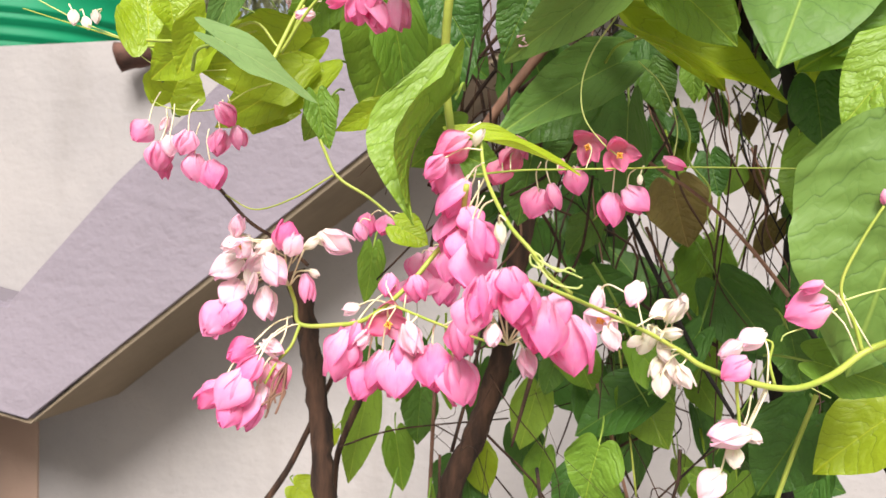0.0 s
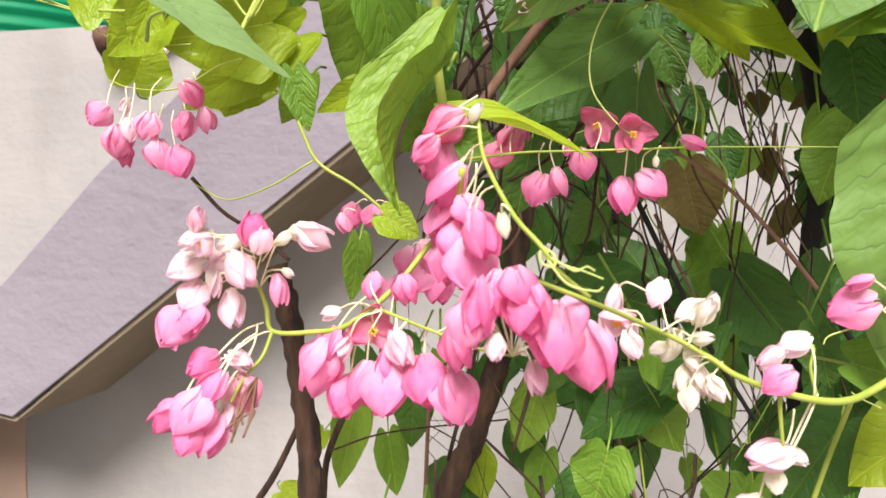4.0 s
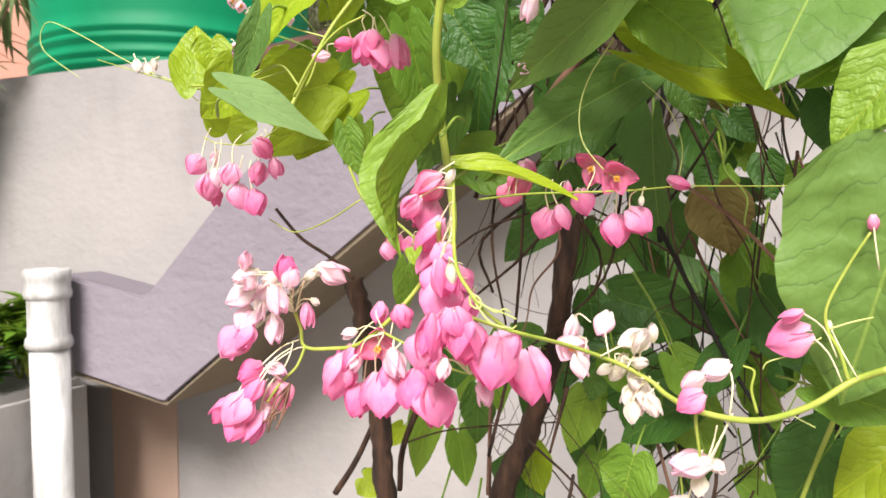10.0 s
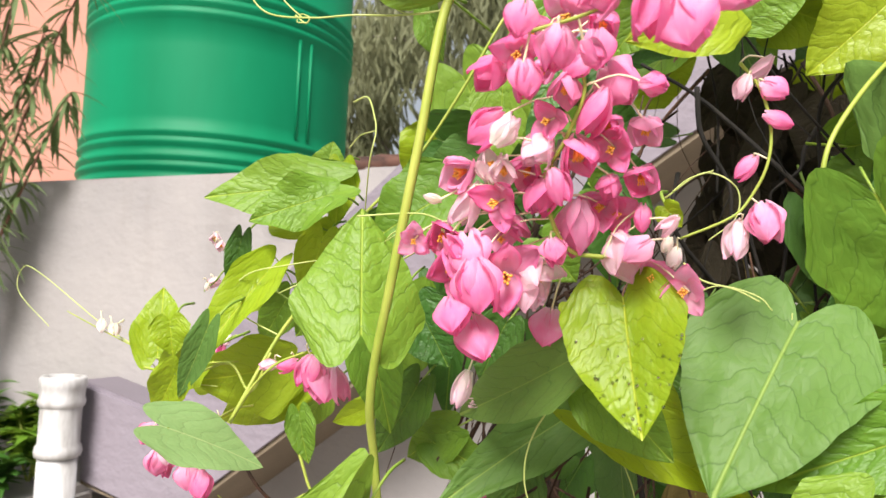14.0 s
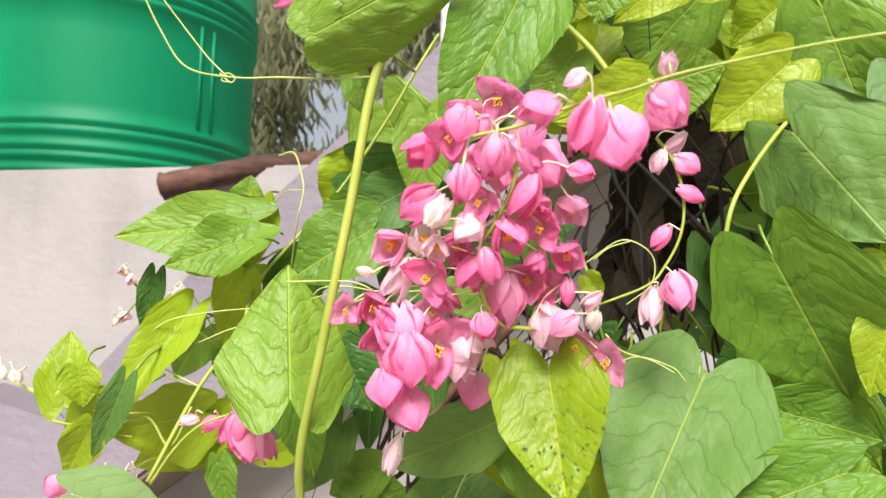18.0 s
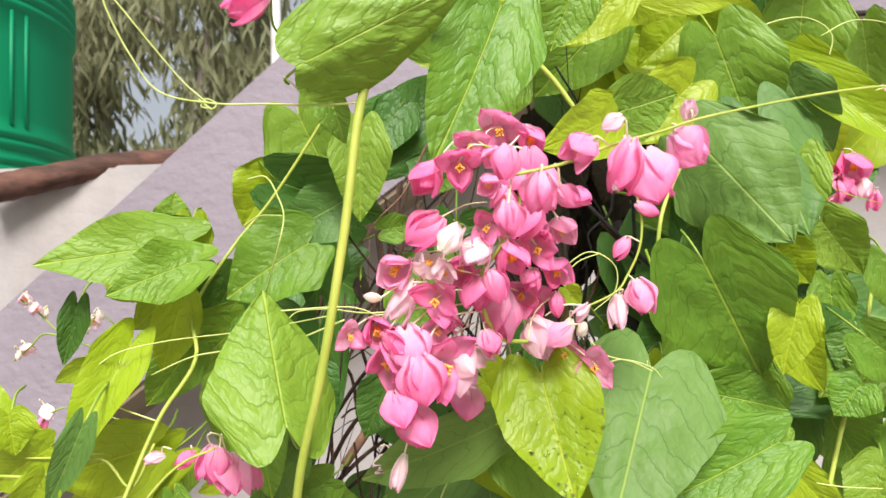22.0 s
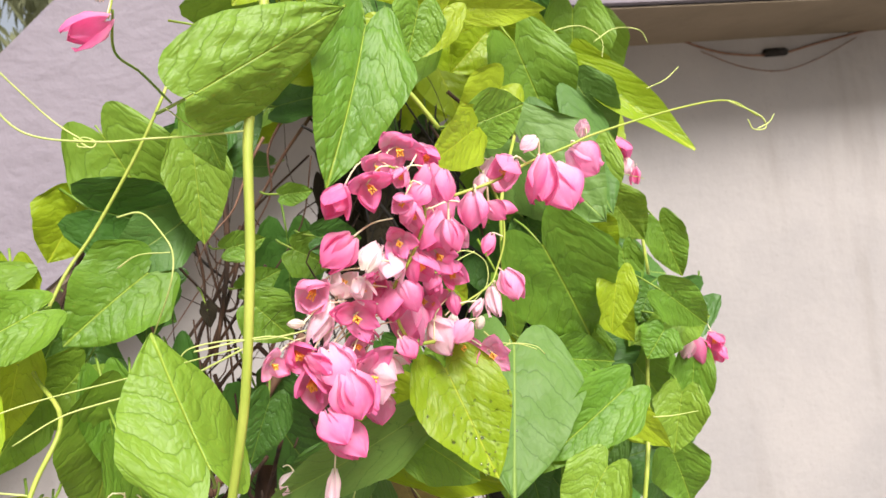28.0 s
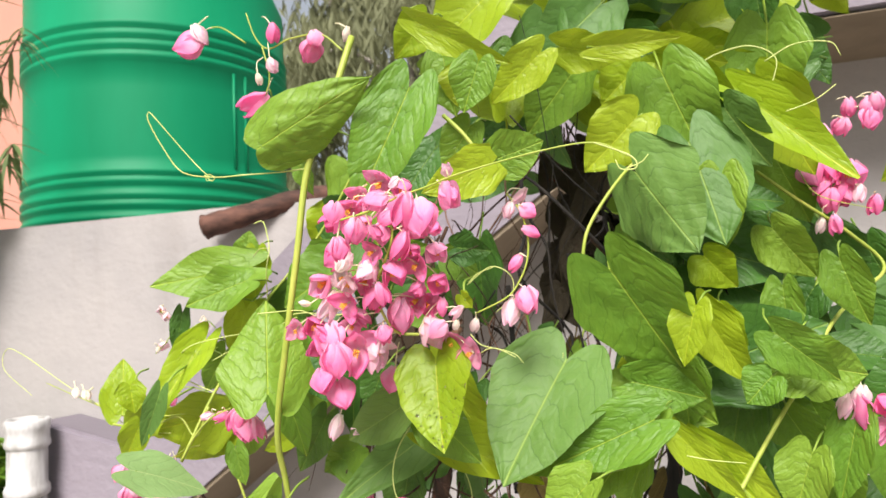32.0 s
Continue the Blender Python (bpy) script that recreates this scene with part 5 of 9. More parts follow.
leaf(vine, (0.349, 1.110, 1.998), (0.352, 1.110, 2.020), 0.024, LEAF, wave=2)
leaf(vine, (0.428, 1.130, 1.988), (0.381, 1.110, 1.958), 0.060, LEAF, face=(0, 0, 0.6), wave=1.6)
leaf(vine, (0.285, 1.041, 1.881), (0.278, 1.051, 1.922), 0.033, LIME, fold=(0, 25))
leaf(vine, (0.463, 0.958, 2.046), (0.533, 0.962, 2.081), 0.043, LEAF, quilt=2.6, face=(0, 0, 0.25), cup=-0.3, arch=0.12, fold=(-8, -14), wave=0.5, notch=0.05)
leaf(vine, (0.544, 0.995, 2.081), (0.518, 0.975, 2.009), 0.049, LEAF, quilt=1.4)
leaf(vine, (0.451, 0.982, 1.904), (0.433, 1.009, 1.958), 0.060, LEAF, fold=(0, -36), quilt=1.1, notch=0.22, cup=0.0, arch=-0.06, wave=0.8)
leaf(vine, (0.647, 1.058, 1.970), (0.685, 1.080, 1.905), 0.074, LEAF, quilt=1.0, fold=(6, 6), wave=0.4, notch=0.27)
leaf(vine, (0.663, 1.098, 2.035), (0.697, 1.066, 1.979), 0.074, GREY, face=(-0.2, 0, 0.3), quilt=1.2, wave=0.9, arch=0.08, fold=(-6, -10), cup=-0.1, notch=0.34)
leaf(vine, (0.698, 1.106, 2.052), (0.716, 1.082, 1.984), 0.066, GREY, face=(0.3, 0, 0.2), quilt=1.2, wave=0.8, fold=(-8, -6), cup=-0.1, notch=0.30)
leaf(vine, (0.594, 1.000, 2.034), (0.621, 1.000, 2.041), 0.031, LEAF, quilt=0.8, notch=0.30, fold=(4, 4), wave=0.5)
leaf(vine, (0.592, 0.998, 2.032), (0.560, 0.972, 2.012), 0.030, LIME, quilt=1.0, fold=(4, 4), wave=0.5)
leaf(vine, (0.732, 1.135, 2.090), (0.789, 1.088, 2.020), 0.036, LIME, face=(0, 0, 0.9), fold=(25, 25), quilt=0.4)
leaf(vine, (0.669, 1.029, 1.884), (0.613, 1.020, 1.859), 0.040, LEAF, quilt=0.5, fold=(20, 10))
leaf(vine, (0.653, 1.050, 1.884), (0.602, 1.020, 1.853), 0.047, LEAF, quilt=0.6)
leaf(vine, (0.536, 1.030, 1.873), (0.604, 1.041, 1.846), 0.035, LIME, face=(0, 0, 0.7), fold=(30, 20))
leaf(vine, (0.529, 1.084, 1.873), (0.470, 1.018, 1.832), 0.036, GREY, quilt=1.8, fold=(20, 10))
leaf(vine, (0.536, 1.002, 1.899), (0.471, 1.039, 1.861), 0.032, GREY, quilt=1.4, fold=(20, 15))
leaf(vine, (0.458, 1.008, 1.824), (0.511, 1.019, 1.817), 0.017, LIME, face=(0, 0.2, 1.2), arch=0.2, fold=(25, 25))
leaf(vine, (0.362, 0.966, 1.860), (0.395, 1.000, 1.843), 0.034, SHEEN_GREEN, fold=(0, 0), quilt=0.3, wave=0.6, face=(0, 0, 1.0))
leaf(vine, (0.339, 1.000, 1.881), (0.324, 1.000, 1.855), 0.021, LIME)
leaf(vine, (0.360, 1.060, 1.880), (0.312, 1.040, 1.865), 0.050, LIME, face=(0, 0, -0.5))
leaf(vine, (0.354, 1.050, 1.934), (0.347, 1.000, 1.885), 0.031, LIME, face=(-0.4, 0, 0), fold=(20, 30))
leaf(vine, (0.411, 1.060, 1.905), (0.420, 1.080, 1.844), 0.032, LEAF)
leaf(vine, (0.411, 1.100, 1.924), (0.378, 1.120, 1.852), 0.064, LEAF)
leaf(vine, (0.432, 1.140, 1.935), (0.424, 1.140, 1.846), 0.041, DARK)
leaf(vine, (0.368, 1.080, 1.955), (0.356, 1.080, 1.915), 0.028, LIME)
leaf(vine, (0.409, 1.190, 2.083), (0.445, 1.210, 2.004), 0.073, LEAF)
leaf(vine, (0.388, 1.200, 2.043), (0.366, 1.200, 2.004), 0.052, LIME)
leaf(vine, (0.466, 1.000, 2.052), (0.474, 1.000, 2.024), 0.021, LEAF, face=(-0.5, 0, 0))
leaf(vine, (0.635, 0.990, 1.815), (0.613, 0.995, 1.724), 0.080, GREY, quilt=1.6, face=(0, 0, 0.4), fold=(4, 8), notch=0.12)
leaf(vine, (0.580, 1.020, 2.099), (0.569, 1.020, 2.069), 0.031, LEAF)
leaf(vine, (0.560, 1.060, 2.108), (0.554, 1.060, 2.084), 0.036, LIME)
leaf(vine, (0.606, 1.020, 1.728), (0.641, 1.020, 1.717), 0.026, LEAF)
leaf(vine, (0.658, 1.060, 1.702), (0.617, 1.060, 1.671), 0.040, LIME, quilt=1.4)
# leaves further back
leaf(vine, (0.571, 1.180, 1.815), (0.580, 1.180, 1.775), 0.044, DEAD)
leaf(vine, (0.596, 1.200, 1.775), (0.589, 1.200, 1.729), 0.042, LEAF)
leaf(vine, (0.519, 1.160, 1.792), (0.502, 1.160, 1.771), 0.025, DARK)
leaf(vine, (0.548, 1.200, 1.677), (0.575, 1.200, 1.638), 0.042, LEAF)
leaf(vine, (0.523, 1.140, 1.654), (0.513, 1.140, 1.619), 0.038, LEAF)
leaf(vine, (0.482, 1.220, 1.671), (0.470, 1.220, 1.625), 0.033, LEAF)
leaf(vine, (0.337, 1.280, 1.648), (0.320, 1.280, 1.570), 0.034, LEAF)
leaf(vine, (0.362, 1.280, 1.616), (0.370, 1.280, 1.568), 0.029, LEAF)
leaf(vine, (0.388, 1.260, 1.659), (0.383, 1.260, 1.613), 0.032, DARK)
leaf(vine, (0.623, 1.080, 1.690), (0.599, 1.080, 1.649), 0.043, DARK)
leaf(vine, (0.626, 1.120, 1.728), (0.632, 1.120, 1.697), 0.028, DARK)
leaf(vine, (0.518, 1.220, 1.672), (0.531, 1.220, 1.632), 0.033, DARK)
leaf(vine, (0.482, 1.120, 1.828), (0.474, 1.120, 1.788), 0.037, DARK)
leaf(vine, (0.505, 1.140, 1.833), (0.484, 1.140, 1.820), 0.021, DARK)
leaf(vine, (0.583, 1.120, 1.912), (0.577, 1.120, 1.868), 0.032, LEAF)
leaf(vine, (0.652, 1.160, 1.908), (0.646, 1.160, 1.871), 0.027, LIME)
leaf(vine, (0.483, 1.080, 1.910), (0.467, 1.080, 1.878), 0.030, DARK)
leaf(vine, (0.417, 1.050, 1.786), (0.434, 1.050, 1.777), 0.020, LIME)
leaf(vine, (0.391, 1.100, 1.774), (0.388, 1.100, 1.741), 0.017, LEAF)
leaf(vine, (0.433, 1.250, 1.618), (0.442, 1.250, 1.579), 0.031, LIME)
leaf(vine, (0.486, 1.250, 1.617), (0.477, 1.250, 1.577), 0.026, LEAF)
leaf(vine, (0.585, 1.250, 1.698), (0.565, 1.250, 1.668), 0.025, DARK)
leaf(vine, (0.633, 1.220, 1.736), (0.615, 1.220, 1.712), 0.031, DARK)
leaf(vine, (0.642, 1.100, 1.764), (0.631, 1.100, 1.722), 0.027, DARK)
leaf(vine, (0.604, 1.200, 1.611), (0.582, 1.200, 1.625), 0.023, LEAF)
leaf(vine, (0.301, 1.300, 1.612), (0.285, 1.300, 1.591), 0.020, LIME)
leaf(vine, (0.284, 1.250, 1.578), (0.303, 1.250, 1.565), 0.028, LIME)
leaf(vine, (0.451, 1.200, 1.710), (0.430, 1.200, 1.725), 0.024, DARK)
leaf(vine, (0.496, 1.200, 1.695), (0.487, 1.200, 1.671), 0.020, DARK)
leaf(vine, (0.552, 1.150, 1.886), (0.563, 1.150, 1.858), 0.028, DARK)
leaf(vine, (0.371, 1.060, 1.855), (0.377, 1.060, 1.827), 0.018, LEAF)
leaf(vine, (0.329, 1.090, 1.863), (0.322, 1.090, 1.840), 0.030, LIME)
leaf(vine, (0.268, 1.090, 1.861), (0.279, 1.090, 1.888), 0.037, LIME)
leaf(vine, (0.354, 1.070, 1.877), (0.314, 1.070, 1.872), 0.035, LIME)
leaf(vine, (0.313, 1.100, 1.857), (0.346, 1.100, 1.854), 0.030, LIME)
leaf(vine, (0.303, 1.030, 1.903), (0.306, 1.030, 1.883), 0.023, LIME)
leaf(vine, (0.702, 1.100, 1.977), (0.720, 1.100, 1.955), 0.034, LIME)
leaf(vine, (0.751, 1.140, 1.956), (0.753, 1.140, 1.914), 0.029, LEAF)
leaf(vine, (0.756, 1.120, 1.926), (0.743, 1.120, 1.904), 0.032, DARK)
leaf(vine, (0.755, 1.100, 1.907), (0.790, 1.100, 1.901), 0.043, LEAF)
leaf(vine, (0.757, 1.100, 1.902), (0.725, 1.100, 1.893), 0.027, LEAF)
leaf(vine, (0.709, 1.100, 1.941), (0.722, 1.100, 1.912), 0.027, LIME)
leaf(vine, (0.686, 1.100, 1.907), (0.684, 1.100, 1.867), 0.041, LEAF)
leaf(vine, (0.765, 1.160, 1.876), (0.779, 1.160, 1.842), 0.039, LEAF)
leaf(vine, (0.667, 1.040, 1.883), (0.626, 1.040, 1.834), 0.032, LEAF)
leaf(vine, (0.697, 1.100, 1.858), (0.740, 1.100, 1.820), 0.027, LIME)
leaf(vine, (0.769, 1.160, 1.844), (0.786, 1.160, 1.791), 0.048, LEAF)
leaf(vine, (0.813, 1.180, 1.855), (0.814, 1.180, 1.799), 0.032, LEAF)
leaf(vine, (0.768, 1.140, 1.800), (0.781, 1.140, 1.758), 0.047, LEAF)
leaf(vine, (0.723, 1.140, 1.823), (0.697, 1.140, 1.784), 0.029, DARK)
leaf(vine, (0.618, 1.060, 1.854), (0.623, 1.060, 1.823), 0.029, DARK)
leaf(vine, (0.668, 1.140, 2.121), (0.639, 1.140, 2.095), 0.047, LIME)
leaf(vine, (0.611, 1.060, 2.113), (0.576, 1.060, 2.083), 0.032, LIME)
leaf(vine, (0.641, 1.100, 2.125), (0.697, 1.100, 2.121), 0.022, LIME)
leaf(vine, (0.695, 1.160, 2.122), (0.736, 1.160, 2.089), 0.034, LIME)
leaf(vine, (0.726, 1.180, 2.113), (0.689, 1.180, 2.094), 0.031, LEAF)
leaf(vine, (0.707, 1.140, 2.086), (0.734, 1.140, 2.055), 0.037, DARK)
leaf(vine, (0.722, 1.120, 2.076), (0.746, 1.120, 2.033), 0.044, GREY)
leaf(vine, (0.716, 1.100, 2.029), (0.712, 1.100, 1.979), 0.038, LEAF)
leaf(vine, (0.668, 1.120, 1.987), (0.675, 1.120, 1.955), 0.034, DARK)
leaf(vine, (0.674, 1.080, 1.950), (0.688, 1.080, 1.909), 0.028, LEAF)
leaf(vine, (0.389, 1.120, 1.941), (0.355, 1.120, 1.911), 0.046, LEAF)
leaf(vine, (0.400, 1.100, 1.935), (0.403, 1.100, 1.880), 0.033, LEAF)
leaf(vine, (0.366, 1.100, 2.001), (0.364, 1.100, 1.963), 0.026, LIME)
leaf(vine, (0.474, 1.140, 1.996), (0.498, 1.140, 2.000), 0.021, LEAF)
leaf(vine, (0.481, 1.160, 1.970), (0.507, 1.160, 1.977), 0.022, LEAF)
leaf(vine, (0.508, 1.100, 2.021), (0.526, 1.100, 2.022), 0.015, LEAF)
leaf(vine, (0.514, 1.140, 1.990), (0.538, 1.140, 1.976), 0.033, LEAF)
leaf(vine, (0.485, 1.140, 1.959), (0.506, 1.140, 1.934), 0.039, LEAF)
leaf(vine, (0.527, 1.120, 1.995), (0.555, 1.120, 1.991), 0.028, DARK)
leaf(vine, (0.541, 1.010, 1.891), (0.574, 1.010, 1.862), 0.033, LEAF)
leaf(vine, (0.540, 1.120, 1.894), (0.521, 1.120, 1.863), 0.028, DARK)
leaf(vine, (0.533, 1.060, 2.149), (0.509, 1.060, 2.124), 0.032, LIME)
leaf(vine, (0.544, 1.060, 2.121), (0.551, 1.060, 2.079), 0.033, LEAF)
leaf(vine, (0.537, 1.030, 2.135), (0.595, 1.030, 2.095), 0.022, LIME)
leaf(vine, (0.614, 1.120, 2.136), (0.658, 1.120, 2.122), 0.034, LIME)
leaf(vine, (0.638, 1.160, 2.125), (0.684, 1.160, 2.110), 0.041, LIME)
leaf(vine, (0.702, 1.200, 2.146), (0.743, 1.200, 2.144), 0.035, LIME)
leaf(vine, (0.708, 1.180, 2.117), (0.771, 1.180, 2.120), 0.037, LIME)
leaf(vine, (0.665, 1.120, 2.078), (0.628, 1.120, 2.041), 0.049, LIME)
leaf(vine, (0.700, 1.200, 2.129), (0.721, 1.200, 2.095), 0.039, LEAF)
leaf(vine, (0.747, 1.140, 1.995), (0.771, 1.140, 1.959), 0.041, LEAF)
leaf(vine, (0.697, 1.100, 1.944), (0.725, 1.100, 1.893), 0.035, LIME)
leaf(vine, (0.652, 1.100, 1.905), (0.702, 1.100, 1.867), 0.063, LEAF)
leaf(vine, (0.738, 1.080, 1.928), (0.772, 1.080, 1.899), 0.033, LEAF)
leaf(vine, (0.735, 1.080, 1.902), (0.720, 1.080, 1.886), 0.030, LEAF)
leaf(vine, (0.748, 1.140, 1.871), (0.768, 1.140, 1.837), 0.037, LEAF)
leaf(vine, (0.679, 1.060, 1.872), (0.716, 1.060, 1.832), 0.022, LIME)
leaf(vine, (0.756, 1.100, 1.854), (0.742, 1.100, 1.814), 0.038, LEAF)
leaf(vine, (0.785, 1.120, 1.872), (0.772, 1.120, 1.817), 0.032, LEAF)
leaf(vine, (0.533, 1.050, 1.913), (0.574, 1.050, 1.849), 0.040, LIME)
leaf(vine, (0.721, 1.140, 1.888), (0.706, 1.140, 1.813), 0.049, DARK)
leaf(vine, (0.779, 1.200, 1.955), (0.756, 1.200, 1.919), 0.038, DARK)
leaf(vine, (0.575, 1.140, 2.149), (0.564, 1.140, 2.114), 0.037, DARK)
leaf(vine, (0.555, 1.080, 2.076), (0.534, 1.080, 2.046), 0.032, LEAF)
leaf(vine, (0.463, 1.120, 2.057), (0.462, 1.120, 2.000), 0.040, LEAF)
leaf(vine, (0.431, 1.080, 1.916), (0.452, 1.080, 1.885), 0.041, DARK)
leaf(vine, (0.427, 1.120, 1.835), (0.467, 1.120, 1.821), 0.032, LEAF)
leaf(vine, (0.585, 1.200, 2.113), (0.632, 1.200, 2.139), 0.036, LEAF)
leaf(vine, (0.786, 1.140, 1.972), (0.799, 1.140, 1.927), 0.033, LEAF)
leaf(vine, (0.786, 1.240, 2.133), (0.725, 1.240, 2.095), 0.041, DARK)
leaf(vine, (0.309, 1.080, 1.955), (0.301, 1.080, 1.920), 0.017, DARK)
leaf(vine, (0.318, 1.040, 1.885), (0.284, 1.040, 1.864), 0.031, LIME)
leaf(vine, (0.367, 1.070, 1.875), (0.307, 1.070, 1.839), 0.036, LIME)
leaf(vine, (0.356, 1.000, 1.903), (0.341, 1.000, 1.865), 0.016, GREY)
leaf(vine, (0.363, 1.100, 1.862), (0.349, 1.100, 1.837), 0.021, LEAF)
leaf(vine, (0.397, 1.100, 1.857), (0.368, 1.100, 1.842), 0.017, LIME)
leaf(vine, (0.365, 1.100, 1.928), (0.340, 1.100, 1.892), 0.032, LEAF)
leaf(vine, (0.378, 1.140, 1.968), (0.351, 1.140, 1.922), 0.042, DARK)
leaf(vine, (0.351, 1.120, 1.963), (0.320, 1.120, 1.937), 0.030, LIME)
leaf(vine, (0.425, 1.100, 1.872), (0.401, 1.100, 1.827), 0.031, DARK)
leaf(vine, (0.441, 1.120, 1.845), (0.408, 1.120, 1.825), 0.032, LEAF)
leaf(vine, (0.513, 1.100, 1.864), (0.474, 1.100, 1.835), 0.039, DARK)
leaf(vine, (0.702, 1.200, 2.146), (0.658, 1.200, 2.133), 0.043, LIME)
leaf(vine, (0.675, 1.140, 2.083), (0.649, 1.140, 2.059), 0.038, LIME)
leaf(vine, (0.723, 1.180, 2.100), (0.685, 1.180, 2.109), 0.026, LIME)
leaf(vine, (0.695, 1.060, 1.946), (0.684, 1.060, 1.911), 0.027, LIME)
leaf(vine, (0.654, 1.080, 1.899), (0.698, 1.080, 1.890), 0.037, LEAF)
leaf(vine, (0.569, 1.000, 1.958), (0.575, 1.000, 1.950), 0.011, LIME)
leaf(vine, (0.305, 1.140, 1.920), (0.281, 1.140, 1.884), 0.031, LEAF)
leaf(vine, (0.341, 1.100, 1.966), (0.309, 1.100, 1.984), 0.036, LIME)
leaf(vine, (0.296, 1.120, 1.918), (0.271, 1.120, 1.906), 0.015, LIME)
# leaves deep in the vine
# most use DARK, which puts the shade inside the vine into their colour
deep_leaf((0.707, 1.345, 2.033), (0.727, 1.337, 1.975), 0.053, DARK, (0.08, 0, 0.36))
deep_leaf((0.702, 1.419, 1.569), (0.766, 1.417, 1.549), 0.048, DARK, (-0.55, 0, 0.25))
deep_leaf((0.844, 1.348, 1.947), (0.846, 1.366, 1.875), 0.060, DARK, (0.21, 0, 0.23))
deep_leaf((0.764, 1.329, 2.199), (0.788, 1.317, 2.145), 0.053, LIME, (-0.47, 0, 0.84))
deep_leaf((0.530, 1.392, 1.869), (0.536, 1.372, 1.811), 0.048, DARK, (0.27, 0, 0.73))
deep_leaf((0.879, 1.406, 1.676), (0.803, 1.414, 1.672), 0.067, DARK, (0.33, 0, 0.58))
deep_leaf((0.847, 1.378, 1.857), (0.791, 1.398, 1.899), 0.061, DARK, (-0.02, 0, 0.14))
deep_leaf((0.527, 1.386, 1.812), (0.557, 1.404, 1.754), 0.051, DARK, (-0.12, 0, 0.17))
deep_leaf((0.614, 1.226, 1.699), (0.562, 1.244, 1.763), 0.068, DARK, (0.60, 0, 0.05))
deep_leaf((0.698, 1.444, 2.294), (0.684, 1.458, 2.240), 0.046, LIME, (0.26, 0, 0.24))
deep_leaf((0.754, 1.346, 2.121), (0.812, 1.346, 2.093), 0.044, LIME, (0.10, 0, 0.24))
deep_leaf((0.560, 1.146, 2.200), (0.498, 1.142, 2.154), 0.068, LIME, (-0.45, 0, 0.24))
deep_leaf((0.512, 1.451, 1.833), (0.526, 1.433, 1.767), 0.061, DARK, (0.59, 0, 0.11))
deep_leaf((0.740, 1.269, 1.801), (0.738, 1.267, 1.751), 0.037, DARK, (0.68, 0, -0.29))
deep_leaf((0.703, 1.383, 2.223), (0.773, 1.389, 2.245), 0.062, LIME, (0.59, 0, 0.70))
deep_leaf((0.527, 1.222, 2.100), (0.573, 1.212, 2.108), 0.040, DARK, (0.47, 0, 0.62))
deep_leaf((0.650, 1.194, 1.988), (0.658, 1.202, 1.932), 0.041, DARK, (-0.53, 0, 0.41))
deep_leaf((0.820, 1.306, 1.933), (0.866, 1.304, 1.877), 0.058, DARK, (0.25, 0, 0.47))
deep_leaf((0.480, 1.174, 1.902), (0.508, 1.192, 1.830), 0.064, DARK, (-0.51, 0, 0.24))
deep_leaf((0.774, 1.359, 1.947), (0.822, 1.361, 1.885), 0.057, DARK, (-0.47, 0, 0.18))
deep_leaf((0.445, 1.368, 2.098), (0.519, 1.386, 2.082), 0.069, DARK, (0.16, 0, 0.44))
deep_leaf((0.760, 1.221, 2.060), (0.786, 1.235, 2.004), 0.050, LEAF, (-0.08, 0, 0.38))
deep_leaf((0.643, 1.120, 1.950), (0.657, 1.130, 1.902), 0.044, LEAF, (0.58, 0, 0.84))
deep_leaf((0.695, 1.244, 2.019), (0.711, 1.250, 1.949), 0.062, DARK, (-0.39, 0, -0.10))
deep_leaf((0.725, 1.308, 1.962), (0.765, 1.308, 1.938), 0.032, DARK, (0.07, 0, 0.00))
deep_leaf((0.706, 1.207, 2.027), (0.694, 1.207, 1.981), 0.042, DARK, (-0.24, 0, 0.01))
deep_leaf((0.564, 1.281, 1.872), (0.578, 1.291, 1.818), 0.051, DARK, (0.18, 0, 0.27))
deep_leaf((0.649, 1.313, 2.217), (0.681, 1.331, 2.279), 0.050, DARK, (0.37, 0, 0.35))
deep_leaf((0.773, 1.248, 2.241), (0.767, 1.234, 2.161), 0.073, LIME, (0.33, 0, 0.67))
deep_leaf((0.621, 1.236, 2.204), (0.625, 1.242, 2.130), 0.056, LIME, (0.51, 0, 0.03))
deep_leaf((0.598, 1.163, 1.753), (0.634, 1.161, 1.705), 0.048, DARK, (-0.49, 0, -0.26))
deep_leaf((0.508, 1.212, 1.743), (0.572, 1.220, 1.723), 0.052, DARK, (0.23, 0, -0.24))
deep_leaf((0.746, 1.313, 1.983), (0.740, 1.321, 1.925), 0.050, LEAF, (-0.45, 0, 0.23))
deep_leaf((0.847, 1.472, 2.300), (0.871, 1.478, 2.250), 0.049, LIME, (-0.65, 0, 0.12))
deep_leaf((0.923, 1.412, 2.063), (0.873, 1.426, 2.031), 0.045, DARK, (0.35, 0, 0.82))
deep_leaf((0.511, 1.361, 2.113), (0.561, 1.365, 2.139), 0.045, LIME, (0.37, 0, -0.10))
deep_leaf((0.614, 1.475, 1.817), (0.546, 1.485, 1.833), 0.050, DARK, (0.36, 0, 0.32))
deep_leaf((0.589, 1.242, 2.263), (0.547, 1.248, 2.243), 0.035, LEAF, (0.26, 0, 0.77))
deep_leaf((0.723, 1.502, 2.065), (0.691, 1.482, 2.009), 0.048, DARK, (-0.55, 0, 0.19))
deep_leaf((0.639, 1.173, 2.184), (0.585, 1.149, 2.130), 0.065, GREY, (0.36, 0, 0.39))
deep_leaf((0.623, 1.149, 2.131), (0.575, 1.167, 2.085), 0.055, LEAF, (-0.28, 0, -0.02))
